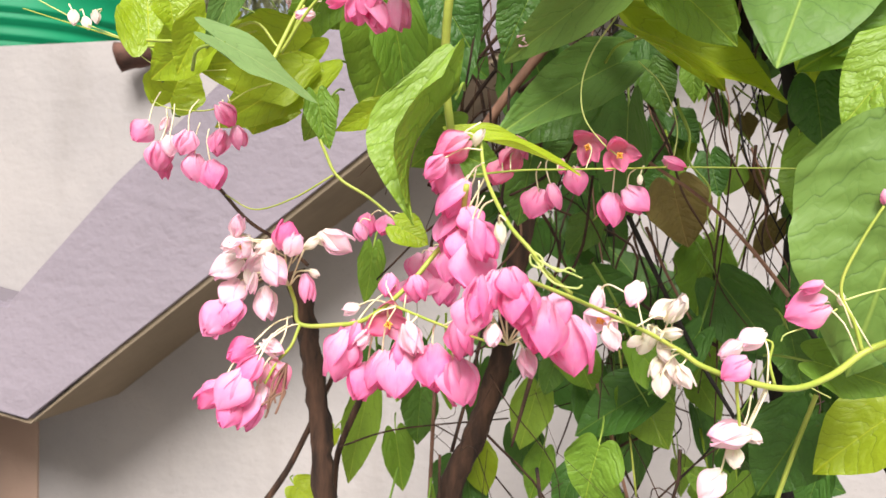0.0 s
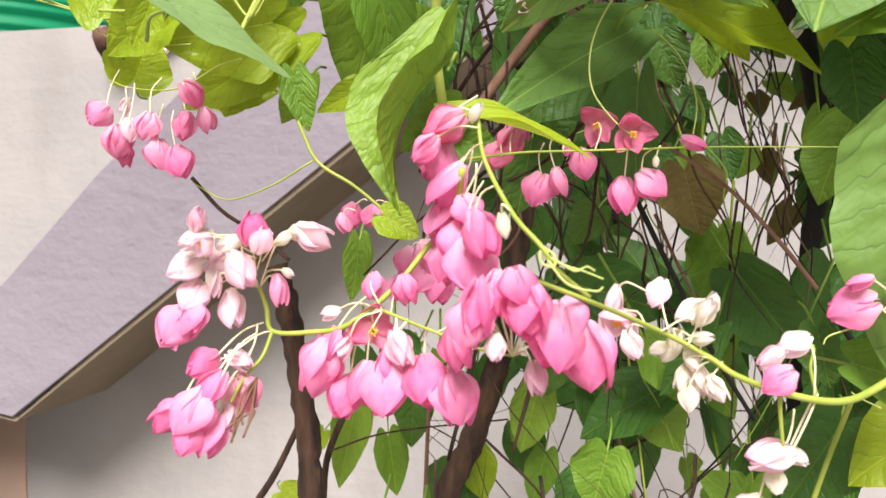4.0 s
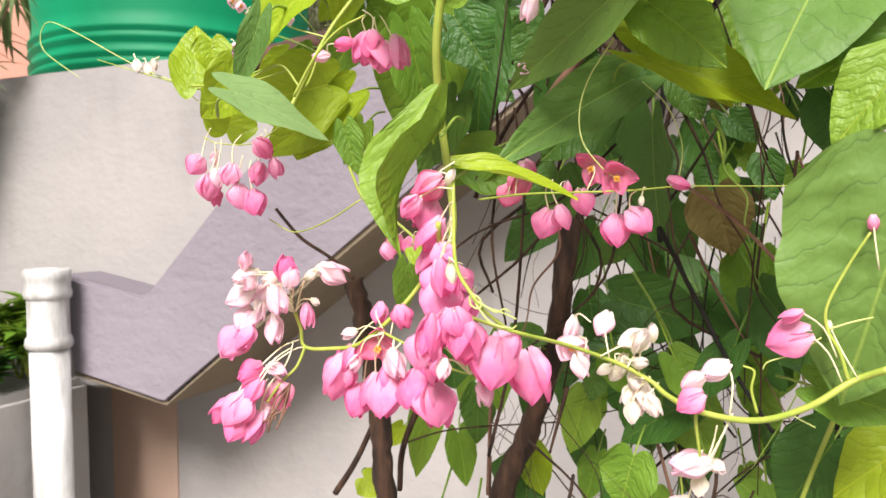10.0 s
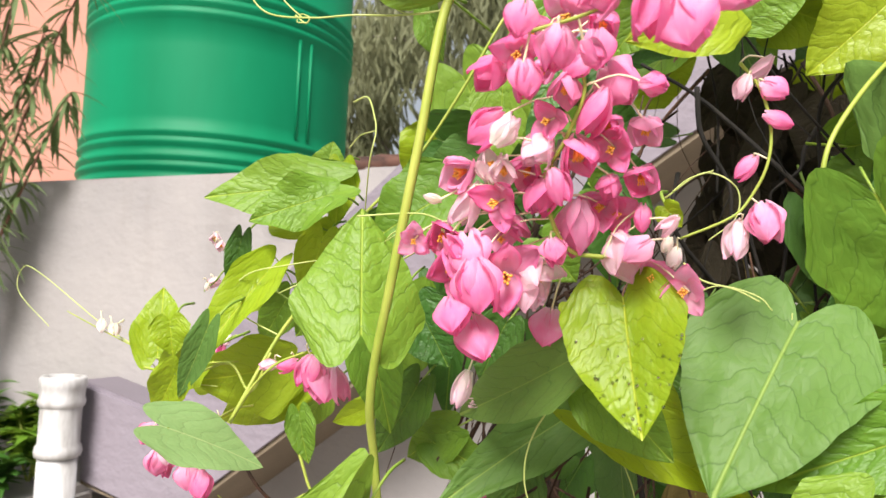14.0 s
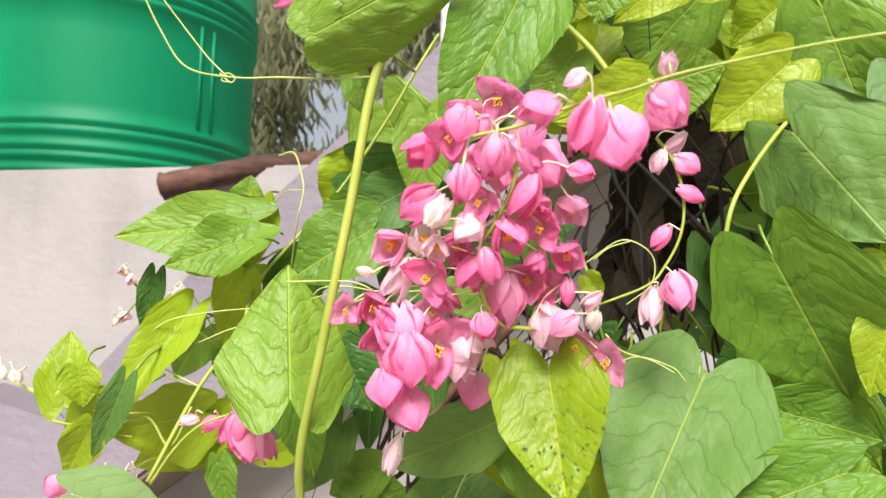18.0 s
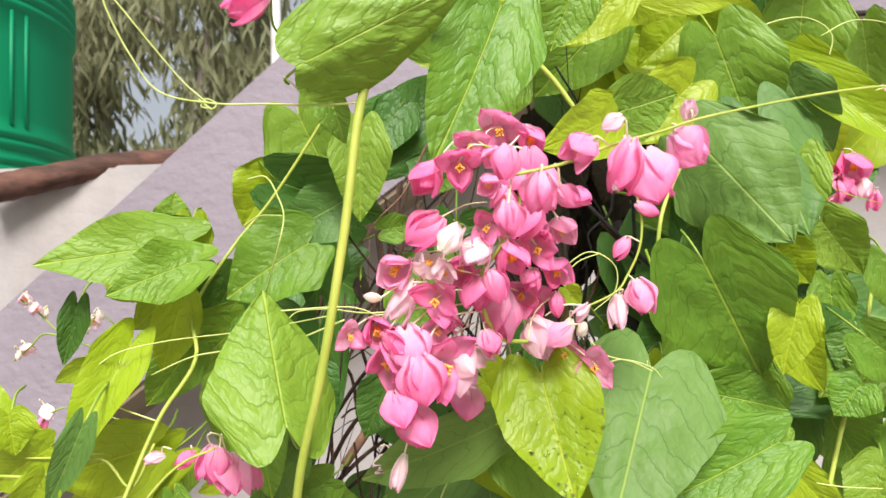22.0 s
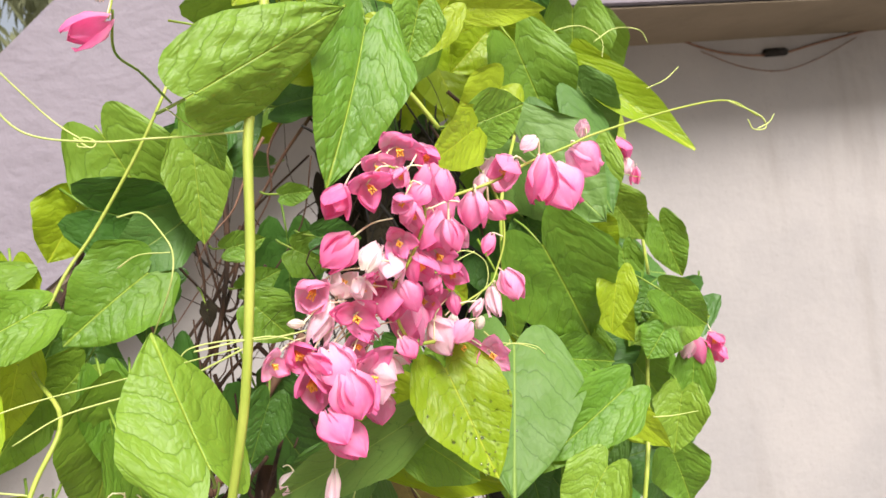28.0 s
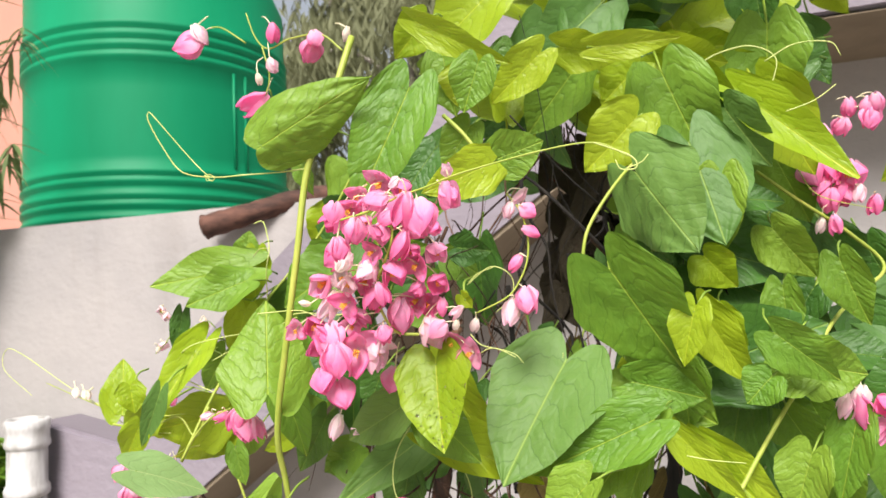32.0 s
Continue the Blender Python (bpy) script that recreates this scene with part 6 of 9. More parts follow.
deep_leaf((0.697, 1.363, 2.065), (0.643, 1.371, 2.055), 0.043, LEAF, (-0.12, 0, 0.89))
deep_leaf((0.784, 1.374, 2.025), (0.746, 1.388, 1.959), 0.064, LEAF, (-0.53, 0, 0.57))
deep_leaf((0.789, 1.396, 2.303), (0.849, 1.406, 2.265), 0.056, LIME, (-0.24, 0, 0.50))
deep_leaf((0.679, 1.142, 2.129), (0.729, 1.152, 2.117), 0.040, LIME, (0.14, 0, -0.07))
deep_leaf((0.653, 1.153, 1.836), (0.633, 1.151, 1.794), 0.040, LEAF, (-0.39, 0, 0.43))
deep_leaf((0.661, 1.303, 2.034), (0.683, 1.313, 1.992), 0.033, DARK, (-0.61, 0, -0.27))
deep_leaf((0.589, 1.424, 2.290), (0.549, 1.442, 2.224), 0.054, LIME, (0.15, 0, 0.73))
deep_leaf((0.822, 1.495, 2.234), (0.850, 1.487, 2.178), 0.045, DARK, (0.07, 0, 0.89))
deep_leaf((0.817, 1.496, 1.744), (0.851, 1.484, 1.710), 0.042, DARK, (-0.33, 0, 0.73))
deep_leaf((0.769, 1.364, 1.883), (0.785, 1.376, 1.833), 0.045, DARK, (0.54, 0, 0.55))
deep_leaf((0.740, 1.370, 1.695), (0.668, 1.392, 1.679), 0.061, DARK, (0.31, 0, 0.70))
deep_leaf((0.842, 1.293, 1.749), (0.870, 1.319, 1.673), 0.059, DARK, (-0.19, 0, 0.21))
deep_leaf((0.605, 1.327, 2.249), (0.629, 1.337, 2.201), 0.040, LIME, (-0.18, 0, -0.21))
deep_leaf((0.703, 1.281, 1.744), (0.721, 1.291, 1.700), 0.035, DARK, (-0.33, 0, -0.10))
deep_leaf((0.798, 1.283, 1.899), (0.854, 1.277, 1.897), 0.044, DARK, (0.23, 0, 0.68))
deep_leaf((0.776, 1.461, 2.095), (0.732, 1.463, 2.043), 0.053, LIME, (-0.68, 0, 0.30))
deep_leaf((0.530, 1.363, 2.196), (0.512, 1.365, 2.128), 0.052, DARK, (-0.56, 0, 0.63))
deep_leaf((0.708, 1.181, 1.974), (0.678, 1.191, 1.942), 0.040, GREY, (0.70, 0, 0.42))
deep_leaf((0.721, 1.469, 2.018), (0.745, 1.455, 2.070), 0.047, DARK, (0.40, 0, 0.56))
deep_leaf((0.683, 1.128, 2.109), (0.711, 1.134, 2.033), 0.066, LEAF, (0.18, 0, 0.16))
deep_leaf((0.712, 1.215, 1.943), (0.682, 1.227, 1.893), 0.046, DARK, (0.53, 0, -0.28))
deep_leaf((0.758, 1.389, 2.104), (0.708, 1.385, 2.094), 0.045, LIME, (-0.46, 0, 0.83))
deep_leaf((0.720, 1.251, 2.035), (0.656, 1.247, 2.005), 0.049, DARK, (0.33, 0, -0.18))
deep_leaf((0.724, 1.270, 2.093), (0.720, 1.260, 2.049), 0.037, LEAF, (-0.42, 0, -0.13))
deep_leaf((0.636, 1.207, 1.987), (0.660, 1.217, 1.923), 0.050, GREY, (0.44, 0, -0.13))
deep_leaf((0.712, 1.333, 2.178), (0.636, 1.315, 2.162), 0.065, GREY, (-0.01, 0, 0.25))
deep_leaf((0.560, 1.198, 2.124), (0.500, 1.192, 2.144), 0.045, LIME, (0.29, 0, 0.13))
deep_leaf((0.607, 1.259, 2.143), (0.669, 1.281, 2.121), 0.055, LIME, (-0.13, 0, -0.21))
deep_leaf((0.805, 1.384, 1.956), (0.761, 1.380, 1.914), 0.055, LEAF, (-0.49, 0, 0.68))
deep_leaf((0.479, 1.218, 2.094), (0.453, 1.202, 2.054), 0.045, DARK, (-0.20, 0, 0.01))
deep_leaf((0.656, 1.348, 2.289), (0.702, 1.364, 2.253), 0.045, DARK, (-0.26, 0, -0.16))
deep_leaf((0.832, 1.434, 2.214), (0.772, 1.422, 2.222), 0.054, DARK, (-0.03, 0, 0.09))
deep_leaf((0.751, 1.431, 2.230), (0.743, 1.425, 2.158), 0.056, LIME, (-0.28, 0, 0.78))
deep_leaf((0.834, 1.492, 1.873), (0.882, 1.492, 1.827), 0.053, DARK, (-0.21, 0, 0.47))
deep_leaf((0.695, 1.380, 2.106), (0.681, 1.396, 2.064), 0.036, DARK, (0.43, 0, 0.86))
deep_leaf((0.651, 1.166, 2.014), (0.721, 1.158, 2.022), 0.059, LEAF, (0.57, 0, -0.05))
deep_leaf((0.803, 1.400, 1.901), (0.743, 1.408, 1.859), 0.053, GREY, (-0.04, 0, 0.34))
deep_leaf((0.636, 1.312, 1.929), (0.716, 1.328, 1.937), 0.070, GREY, (-0.37, 0, 0.66))
deep_leaf((0.448, 1.137, 2.014), (0.408, 1.129, 1.990), 0.041, GREY, (-0.35, 0, -0.09))
deep_leaf((0.697, 1.288, 2.182), (0.729, 1.300, 2.106), 0.058, LIME, (0.25, 0, 0.44))
deep_leaf((0.566, 1.401, 2.235), (0.548, 1.389, 2.165), 0.062, DARK, (0.13, 0, 0.28))
deep_leaf((0.364, 1.388, 1.994), (0.428, 1.408, 1.944), 0.075, DARK, (-0.07, 0, 0.34))
deep_leaf((0.802, 1.302, 2.214), (0.784, 1.290, 2.260), 0.037, GREY, (-0.31, 0, 0.18))
deep_leaf((0.772, 1.323, 2.189), (0.794, 1.329, 2.147), 0.043, DARK, (-0.12, 0, 0.16))
deep_leaf((0.839, 1.346, 1.895), (0.869, 1.340, 1.817), 0.058, DARK, (0.62, 0, -0.26))
deep_leaf((0.495, 1.316, 2.172), (0.563, 1.320, 2.186), 0.053, LIME, (-0.27, 0, -0.04))
deep_leaf((0.780, 1.491, 2.055), (0.838, 1.475, 2.047), 0.055, DARK, (0.47, 0, 0.80))
deep_leaf((0.729, 1.196, 2.013), (0.755, 1.198, 1.967), 0.047, DARK, (0.49, 0, 0.38))
deep_leaf((0.747, 1.168, 2.103), (0.785, 1.184, 2.035), 0.057, LIME, (0.56, 0, -0.25))
deep_leaf((0.735, 1.386, 1.844), (0.761, 1.372, 1.782), 0.058, DARK, (0.53, 0, 0.63))
deep_leaf((0.731, 1.240, 1.904), (0.679, 1.236, 1.848), 0.054, DARK, (-0.49, 0, -0.18))
deep_leaf((0.656, 1.181, 2.003), (0.652, 1.159, 1.933), 0.058, DARK, (-0.69, 0, -0.15))
deep_leaf((0.554, 1.299, 2.298), (0.570, 1.289, 2.230), 0.051, DARK, (0.62, 0, 0.50))
deep_leaf((0.689, 1.285, 1.906), (0.679, 1.293, 1.856), 0.046, GREY, (0.03, 0, 0.17))
deep_leaf((0.849, 1.507, 1.996), (0.915, 1.487, 1.954), 0.066, DARK, (0.21, 0, -0.29))
deep_leaf((0.955, 1.395, 1.724), (0.893, 1.417, 1.686), 0.061, GREY, (-0.21, 0, 0.61))
deep_leaf((0.745, 1.322, 1.610), (0.697, 1.304, 1.638), 0.041, DARK, (0.09, 0, 0.20))
deep_leaf((0.470, 1.285, 2.071), (0.400, 1.293, 2.095), 0.060, DARK, (0.33, 0, -0.24))
deep_leaf((0.801, 1.222, 1.776), (0.729, 1.230, 1.768), 0.059, DARK, (0.07, 0, 0.35))
deep_leaf((0.559, 1.169, 2.103), (0.565, 1.185, 2.149), 0.034, LIME, (0.20, 0, -0.17))
deep_leaf((0.786, 1.308, 2.067), (0.802, 1.292, 1.999), 0.065, GREY, (-0.29, 0, 0.43))
deep_leaf((0.476, 1.332, 1.794), (0.448, 1.342, 1.742), 0.042, DARK, (0.47, 0, 0.01))
deep_leaf((0.589, 1.188, 2.100), (0.605, 1.184, 2.058), 0.035, GREY, (-0.67, 0, 0.02))
deep_leaf((0.833, 1.468, 2.209), (0.779, 1.462, 2.245), 0.046, GREY, (0.23, 0, 0.89))
deep_leaf((0.559, 1.191, 1.680), (0.507, 1.193, 1.648), 0.045, DARK, (0.24, 0, 0.42))
deep_leaf((0.759, 1.224, 1.988), (0.715, 1.210, 1.946), 0.043, LEAF, (-0.48, 0, 0.73))
deep_leaf((0.757, 1.229, 2.211), (0.759, 1.237, 2.145), 0.048, DARK, (-0.32, 0, 0.22))
deep_leaf((0.753, 1.262, 1.952), (0.723, 1.254, 1.918), 0.037, DARK, (-0.44, 0, -0.17))
deep_leaf((0.672, 1.288, 2.163), (0.698, 1.272, 2.085), 0.074, LIME, (0.51, 0, -0.18))
deep_leaf((0.690, 1.341, 1.825), (0.754, 1.331, 1.801), 0.060, DARK, (0.06, 0, 0.77))
deep_leaf((0.533, 1.409, 2.335), (0.569, 1.401, 2.277), 0.054, LIME, (-0.34, 0, 0.87))
deep_leaf((0.925, 1.404, 2.100), (0.875, 1.396, 2.052), 0.061, LIME, (0.53, 0, -0.16))
deep_leaf((0.744, 1.254, 1.939), (0.796, 1.244, 1.947), 0.042, DARK, (-0.02, 0, 0.27))
deep_leaf((0.821, 1.437, 1.730), (0.897, 1.439, 1.744), 0.063, DARK, (-0.45, 0, 0.13))
deep_leaf((0.574, 1.502, 1.564), (0.538, 1.480, 1.512), 0.047, DARK, (-0.14, 0, 0.42))
deep_leaf((0.674, 1.368, 2.045), (0.650, 1.348, 1.987), 0.056, DARK, (-0.33, 0, 0.18))
deep_leaf((0.757, 1.169, 2.145), (0.755, 1.183, 2.075), 0.063, LEAF, (0.24, 0, 0.47))
deep_leaf((1.019, 1.491, 2.358), (1.061, 1.467, 2.302), 0.065, LIME, (-0.20, 0, -0.16))
deep_leaf((0.698, 1.160, 1.974), (0.756, 1.162, 1.944), 0.048, DARK, (0.33, 0, 0.21))
deep_leaf((0.774, 1.285, 2.048), (0.772, 1.297, 1.994), 0.039, GREY, (-0.50, 0, -0.13))
deep_leaf((0.730, 1.453, 2.041), (0.688, 1.463, 1.989), 0.047, DARK, (0.53, 0, 0.77))
deep_leaf((0.743, 1.218, 2.113), (0.691, 1.220, 2.069), 0.050, GREY, (-0.37, 0, 0.64))
deep_leaf((0.425, 1.189, 1.994), (0.415, 1.205, 1.938), 0.041, DARK, (0.47, 0, 0.72))
deep_leaf((0.725, 1.349, 1.916), (0.791, 1.349, 1.922), 0.054, GREY, (0.46, 0, 0.55))
deep_leaf((0.660, 1.400, 2.127), (0.616, 1.390, 2.101), 0.042, LIME, (0.51, 0, 0.78))
deep_leaf((0.482, 1.362, 1.731), (0.508, 1.346, 1.661), 0.065, DARK, (-0.09, 0, 0.72))
deep_leaf((0.436, 1.272, 1.995), (0.384, 1.264, 1.991), 0.047, DARK, (0.35, 0, 0.33))
deep_leaf((0.331, 1.477, 1.970), (0.369, 1.471, 1.938), 0.042, DARK, (-0.02, 0, -0.23))
deep_leaf((0.680, 1.484, 2.038), (0.718, 1.466, 1.988), 0.054, DARK, (-0.66, 0, -0.17))
deep_leaf((0.705, 1.127, 2.018), (0.757, 1.133, 2.014), 0.037, DARK, (-0.46, 0, 0.68))
deep_leaf((0.862, 1.207, 1.900), (0.800, 1.223, 1.860), 0.056, DARK, (0.35, 0, 0.37))
deep_leaf((0.695, 1.182, 2.003), (0.723, 1.164, 1.953), 0.050, DARK, (0.01, 0, -0.08))
deep_leaf((0.578, 1.259, 1.719), (0.540, 1.279, 1.779), 0.051, GREY, (0.41, 0, 0.66))
deep_leaf((0.532, 1.418, 2.084), (0.484, 1.422, 2.090), 0.037, GREY, (-0.12, 0, 0.63))
deep_leaf((0.819, 1.438, 1.763), (0.801, 1.444, 1.701), 0.045, DARK, (-0.42, 0, 0.19))
deep_leaf((0.832, 1.314, 1.935), (0.906, 1.304, 1.915), 0.067, GREY, (-0.64, 0, 0.79))
deep_leaf((0.774, 1.345, 2.017), (0.724, 1.365, 2.053), 0.045, DARK, (0.43, 0, 0.66))
deep_leaf((0.678, 1.420, 2.204), (0.644, 1.404, 2.130), 0.074, DARK, (0.60, 0, 0.45))
deep_leaf((0.750, 1.455, 2.344), (0.774, 1.433, 2.278), 0.057, LIME, (0.47, 0, -0.20))
deep_leaf((0.586, 1.360, 2.163), (0.622, 1.362, 2.113), 0.052, LEAF, (0.55, 0, 0.46))
deep_leaf((0.478, 1.315, 1.676), (0.554, 1.315, 1.642), 0.070, DARK, (-0.05, 0, 0.56))
deep_leaf((0.519, 1.210, 2.004), (0.515, 1.226, 1.930), 0.057, DARK, (-0.26, 0, 0.10))
deep_leaf((0.845, 1.345, 1.988), (0.877, 1.345, 1.912), 0.056, DARK, (-0.11, 0, 0.25))
deep_leaf((0.951, 1.284, 2.283), (0.893, 1.296, 2.241), 0.054, DARK, (0.05, 0, 0.86))
deep_leaf((0.750, 1.289, 2.014), (0.812, 1.297, 1.978), 0.061, DARK, (-0.38, 0, 0.86))
deep_leaf((0.756, 1.222, 1.974), (0.712, 1.210, 1.928), 0.057, DARK, (0.09, 0, 0.16))
deep_leaf((0.564, 1.318, 2.152), (0.510, 1.300, 2.102), 0.059, LEAF, (-0.59, 0, 0.32))
deep_leaf((0.597, 1.279, 2.199), (0.579, 1.295, 2.245), 0.039, DARK, (0.28, 0, 0.06))
deep_leaf((0.597, 1.164, 2.173), (0.577, 1.182, 2.103), 0.058, GREY, (0.08, 0, 0.71))
deep_leaf((0.491, 1.419, 1.796), (0.537, 1.403, 1.732), 0.065, DARK, (0.24, 0, 0.46))
deep_leaf((0.451, 1.252, 1.804), (0.415, 1.236, 1.772), 0.040, DARK, (-0.15, 0, 0.12))
deep_leaf((0.736, 1.144, 2.189), (0.784, 1.136, 2.195), 0.043, LIME, (-0.36, 0, 0.71))
deep_leaf((0.758, 1.336, 1.867), (0.830, 1.356, 1.873), 0.063, DARK, (0.45, 0, 0.35))
deep_leaf((0.730, 1.147, 1.921), (0.686, 1.161, 1.901), 0.042, DARK, (-0.10, 0, -0.12))
deep_leaf((0.835, 1.484, 2.068), (0.785, 1.490, 2.048), 0.038, DARK, (0.03, 0, -0.28))
deep_leaf((0.734, 1.287, 1.914), (0.774, 1.275, 1.868), 0.054, LEAF, (0.14, 0, 0.29))
deep_leaf((0.800, 1.266, 2.001), (0.830, 1.268, 1.957), 0.038, DARK, (0.31, 0, 0.04))
deep_leaf((0.626, 1.189, 2.203), (0.570, 1.205, 2.153), 0.063, LIME, (0.28, 0, 0.64))
deep_leaf((0.470, 1.222, 2.068), (0.520, 1.228, 2.124), 0.055, DARK, (0.28, 0, 0.60))
deep_leaf((0.688, 1.301, 1.600), (0.624, 1.283, 1.582), 0.061, DARK, (-0.18, 0, 0.59))
deep_leaf((0.594, 1.344, 2.267), (0.590, 1.352, 2.315), 0.039, LIME, (0.12, 0, -0.10))
deep_leaf((0.725, 1.168, 2.014), (0.677, 1.174, 2.008), 0.041, DARK, (-0.68, 0, -0.18))
deep_leaf((0.709, 1.189, 1.686), (0.663, 1.185, 1.696), 0.041, DARK, (0.16, 0, 0.18))
deep_leaf((0.361, 1.268, 1.942), (0.395, 1.260, 1.896), 0.045, DARK, (0.29, 0, 0.33))
deep_leaf((0.479, 1.223, 2.164), (0.553, 1.249, 2.168), 0.067, LEAF, (-0.38, 0, 0.05))
deep_leaf((0.396, 1.180, 2.035), (0.468, 1.206, 2.007), 0.065, DARK, (-0.21, 0, -0.17))
deep_leaf((0.659, 1.176, 2.156), (0.695, 1.166, 2.126), 0.036, DARK, (-0.15, 0, 0.37))
deep_leaf((0.685, 1.280, 2.250), (0.723, 1.264, 2.210), 0.045, LEAF, (-0.24, 0, 0.07))
deep_leaf((0.699, 1.152, 1.985), (0.767, 1.162, 1.967), 0.056, DARK, (0.46, 0, 0.65))
deep_leaf((0.707, 1.179, 2.013), (0.715, 1.193, 1.967), 0.039, LEAF, (0.55, 0, 0.35))
deep_leaf((0.710, 1.317, 2.078), (0.756, 1.309, 2.100), 0.044, DARK, (-0.19, 0, 0.22))
deep_leaf((0.537, 1.115, 1.856), (0.535, 1.137, 1.790), 0.049, GREY, (-0.68, 0, 0.55))
deep_leaf((0.699, 1.127, 1.902), (0.775, 1.131, 1.934), 0.072, DARK, (-0.42, 0, -0.24))
deep_leaf((0.684, 1.471, 2.152), (0.746, 1.453, 2.122), 0.063, LIME, (0.12, 0, -0.08))
deep_leaf((0.527, 1.310, 2.179), (0.549, 1.310, 2.137), 0.041, GREY, (-0.54, 0, 0.06))
deep_leaf((0.737, 1.278, 1.835), (0.709, 1.262, 1.757), 0.070, DARK, (0.51, 0, 0.89))
deep_leaf((0.639, 1.410, 2.293), (0.687, 1.414, 2.291), 0.034, DARK, (-0.13, 0, -0.13))
deep_leaf((0.589, 1.279, 2.289), (0.561, 1.287, 2.211), 0.071, LIME, (-0.48, 0, -0.25))
deep_leaf((0.704, 1.314, 1.818), (0.696, 1.334, 1.762), 0.052, DARK, (-0.10, 0, -0.26))
deep_leaf((0.529, 1.439, 2.313), (0.589, 1.421, 2.279), 0.058, LIME, (0.19, 0, 0.58))
deep_leaf((0.701, 1.190, 1.722), (0.699, 1.214, 1.650), 0.063, DARK, (-0.30, 0, 0.07))
deep_leaf((0.766, 1.498, 2.029), (0.722, 1.500, 1.993), 0.039, DARK, (-0.40, 0, 0.02))
deep_leaf((0.912, 1.378, 2.200), (0.926, 1.386, 2.122), 0.059, LEAF, (0.10, 0, 0.85))
deep_leaf((0.694, 1.462, 2.115), (0.642, 1.464, 2.091), 0.045, LIME, (-0.20, 0, 0.38))
deep_leaf((0.661, 1.199, 1.756), (0.667, 1.223, 1.684), 0.060, DARK, (0.16, 0, -0.17))
deep_leaf((0.745, 1.191, 1.902), (0.749, 1.197, 1.836), 0.053, DARK, (-0.49, 0, 0.63))
deep_leaf((0.689, 1.207, 1.797), (0.723, 1.211, 1.735), 0.055, DARK, (-0.62, 0, 0.14))
deep_leaf((0.787, 1.350, 1.961), (0.785, 1.342, 1.895), 0.053, DARK, (-0.34, 0, 0.65))
deep_leaf((0.546, 1.503, 1.744), (0.586, 1.491, 1.714), 0.038, DARK, (0.43, 0, 0.54))
deep_leaf((0.687, 1.196, 1.946), (0.635, 1.176, 1.896), 0.052, DARK, (0.04, 0, -0.24))
deep_leaf((0.771, 1.388, 1.883), (0.713, 1.404, 1.899), 0.051, DARK, (0.40, 0, -0.13))
deep_leaf((0.670, 1.387, 2.288), (0.630, 1.387, 2.254), 0.041, LIME, (-0.03, 0, -0.12))
deep_leaf((0.619, 1.354, 2.260), (0.618, 1.350, 2.200), 0.048, LIME, (-0.31, 0, 0.92))
deep_leaf((0.661, 1.290, 2.317), (0.596, 1.302, 2.260), 0.070, LIME, (-0.32, 0, 1.36))
deep_leaf((0.525, 1.128, 2.333), (0.558, 1.138, 2.291), 0.043, LEAF, (-0.12, 0, 0.89))
deep_leaf((0.834, 1.420, 2.361), (0.859, 1.450, 2.313), 0.049, LIME, (0.47, 0, 1.61))
deep_leaf((0.883, 1.547, 2.369), (0.891, 1.537, 2.300), 0.056, DARK, (0.41, 0, 1.99))
deep_leaf((0.664, 1.163, 2.425), (0.615, 1.123, 2.380), 0.062, GREY, (-0.01, 0, 0.84))
deep_leaf((0.666, 1.347, 2.406), (0.633, 1.361, 2.357), 0.048, LIME, (0.39, 0, 1.13))
deep_leaf((0.740, 1.178, 2.310), (0.709, 1.148, 2.261), 0.052, LIME, (0.15, 0, 1.60))
deep_leaf((0.882, 1.323, 2.454), (0.898, 1.329, 2.375), 0.065, LEAF, (-0.21, 0, 1.50))
deep_leaf((0.745, 1.110, 2.447), (0.702, 1.134, 2.432), 0.041, LIME, (0.11, 0, 0.55))
deep_leaf((0.751, 1.545, 2.478), (0.729, 1.523, 2.414), 0.057, LEAF, (0.10, 0, 0.76))
deep_leaf((0.908, 1.548, 2.420), (0.959, 1.528, 2.382), 0.053, LIME, (-0.27, 0, 1.09))
deep_leaf((0.592, 1.201, 2.474), (0.564, 1.207, 2.423), 0.047, LIME, (0.05, 0, 1.98))
deep_leaf((0.564, 1.251, 2.432), (0.635, 1.273, 2.400), 0.064, LIME, (-0.27, 0, 1.83))
deep_leaf((0.695, 1.437, 2.448), (0.751, 1.413, 2.444), 0.049, LIME, (-0.28, 0, 1.04))
deep_leaf((0.708, 1.222, 2.328), (0.693, 1.244, 2.267), 0.053, LIME, (-0.33, 0, 1.37))
deep_leaf((0.625, 1.279, 2.261), (0.580, 1.277, 2.190), 0.068, LIME, (0.13, 0, 1.55))
deep_leaf((0.639, 1.103, 2.338), (0.670, 1.119, 2.293), 0.046, LIME, (0.14, 0, 1.03))
deep_leaf((0.589, 1.416, 2.360), (0.588, 1.442, 2.276), 0.071, DARK, (-0.28, 0, 0.85))
deep_leaf((0.740, 1.249, 2.331), (0.769, 1.243, 2.289), 0.041, LIME, (-0.15, 0, 1.79))
deep_leaf((0.662, 1.248, 2.467), (0.679, 1.274, 2.389), 0.067, LIME, (0.22, 0, 1.04))
deep_leaf((0.732, 1.286, 2.341), (0.741, 1.310, 2.258), 0.070, LEAF, (-0.27, 0, 1.31))
deep_leaf((0.615, 1.194, 2.435), (0.580, 1.172, 2.384), 0.053, LIME, (0.11, 0, 1.39))
deep_leaf((0.666, 1.315, 2.263), (0.722, 1.351, 2.302), 0.062, LIME, (-0.42, 0, 1.14))
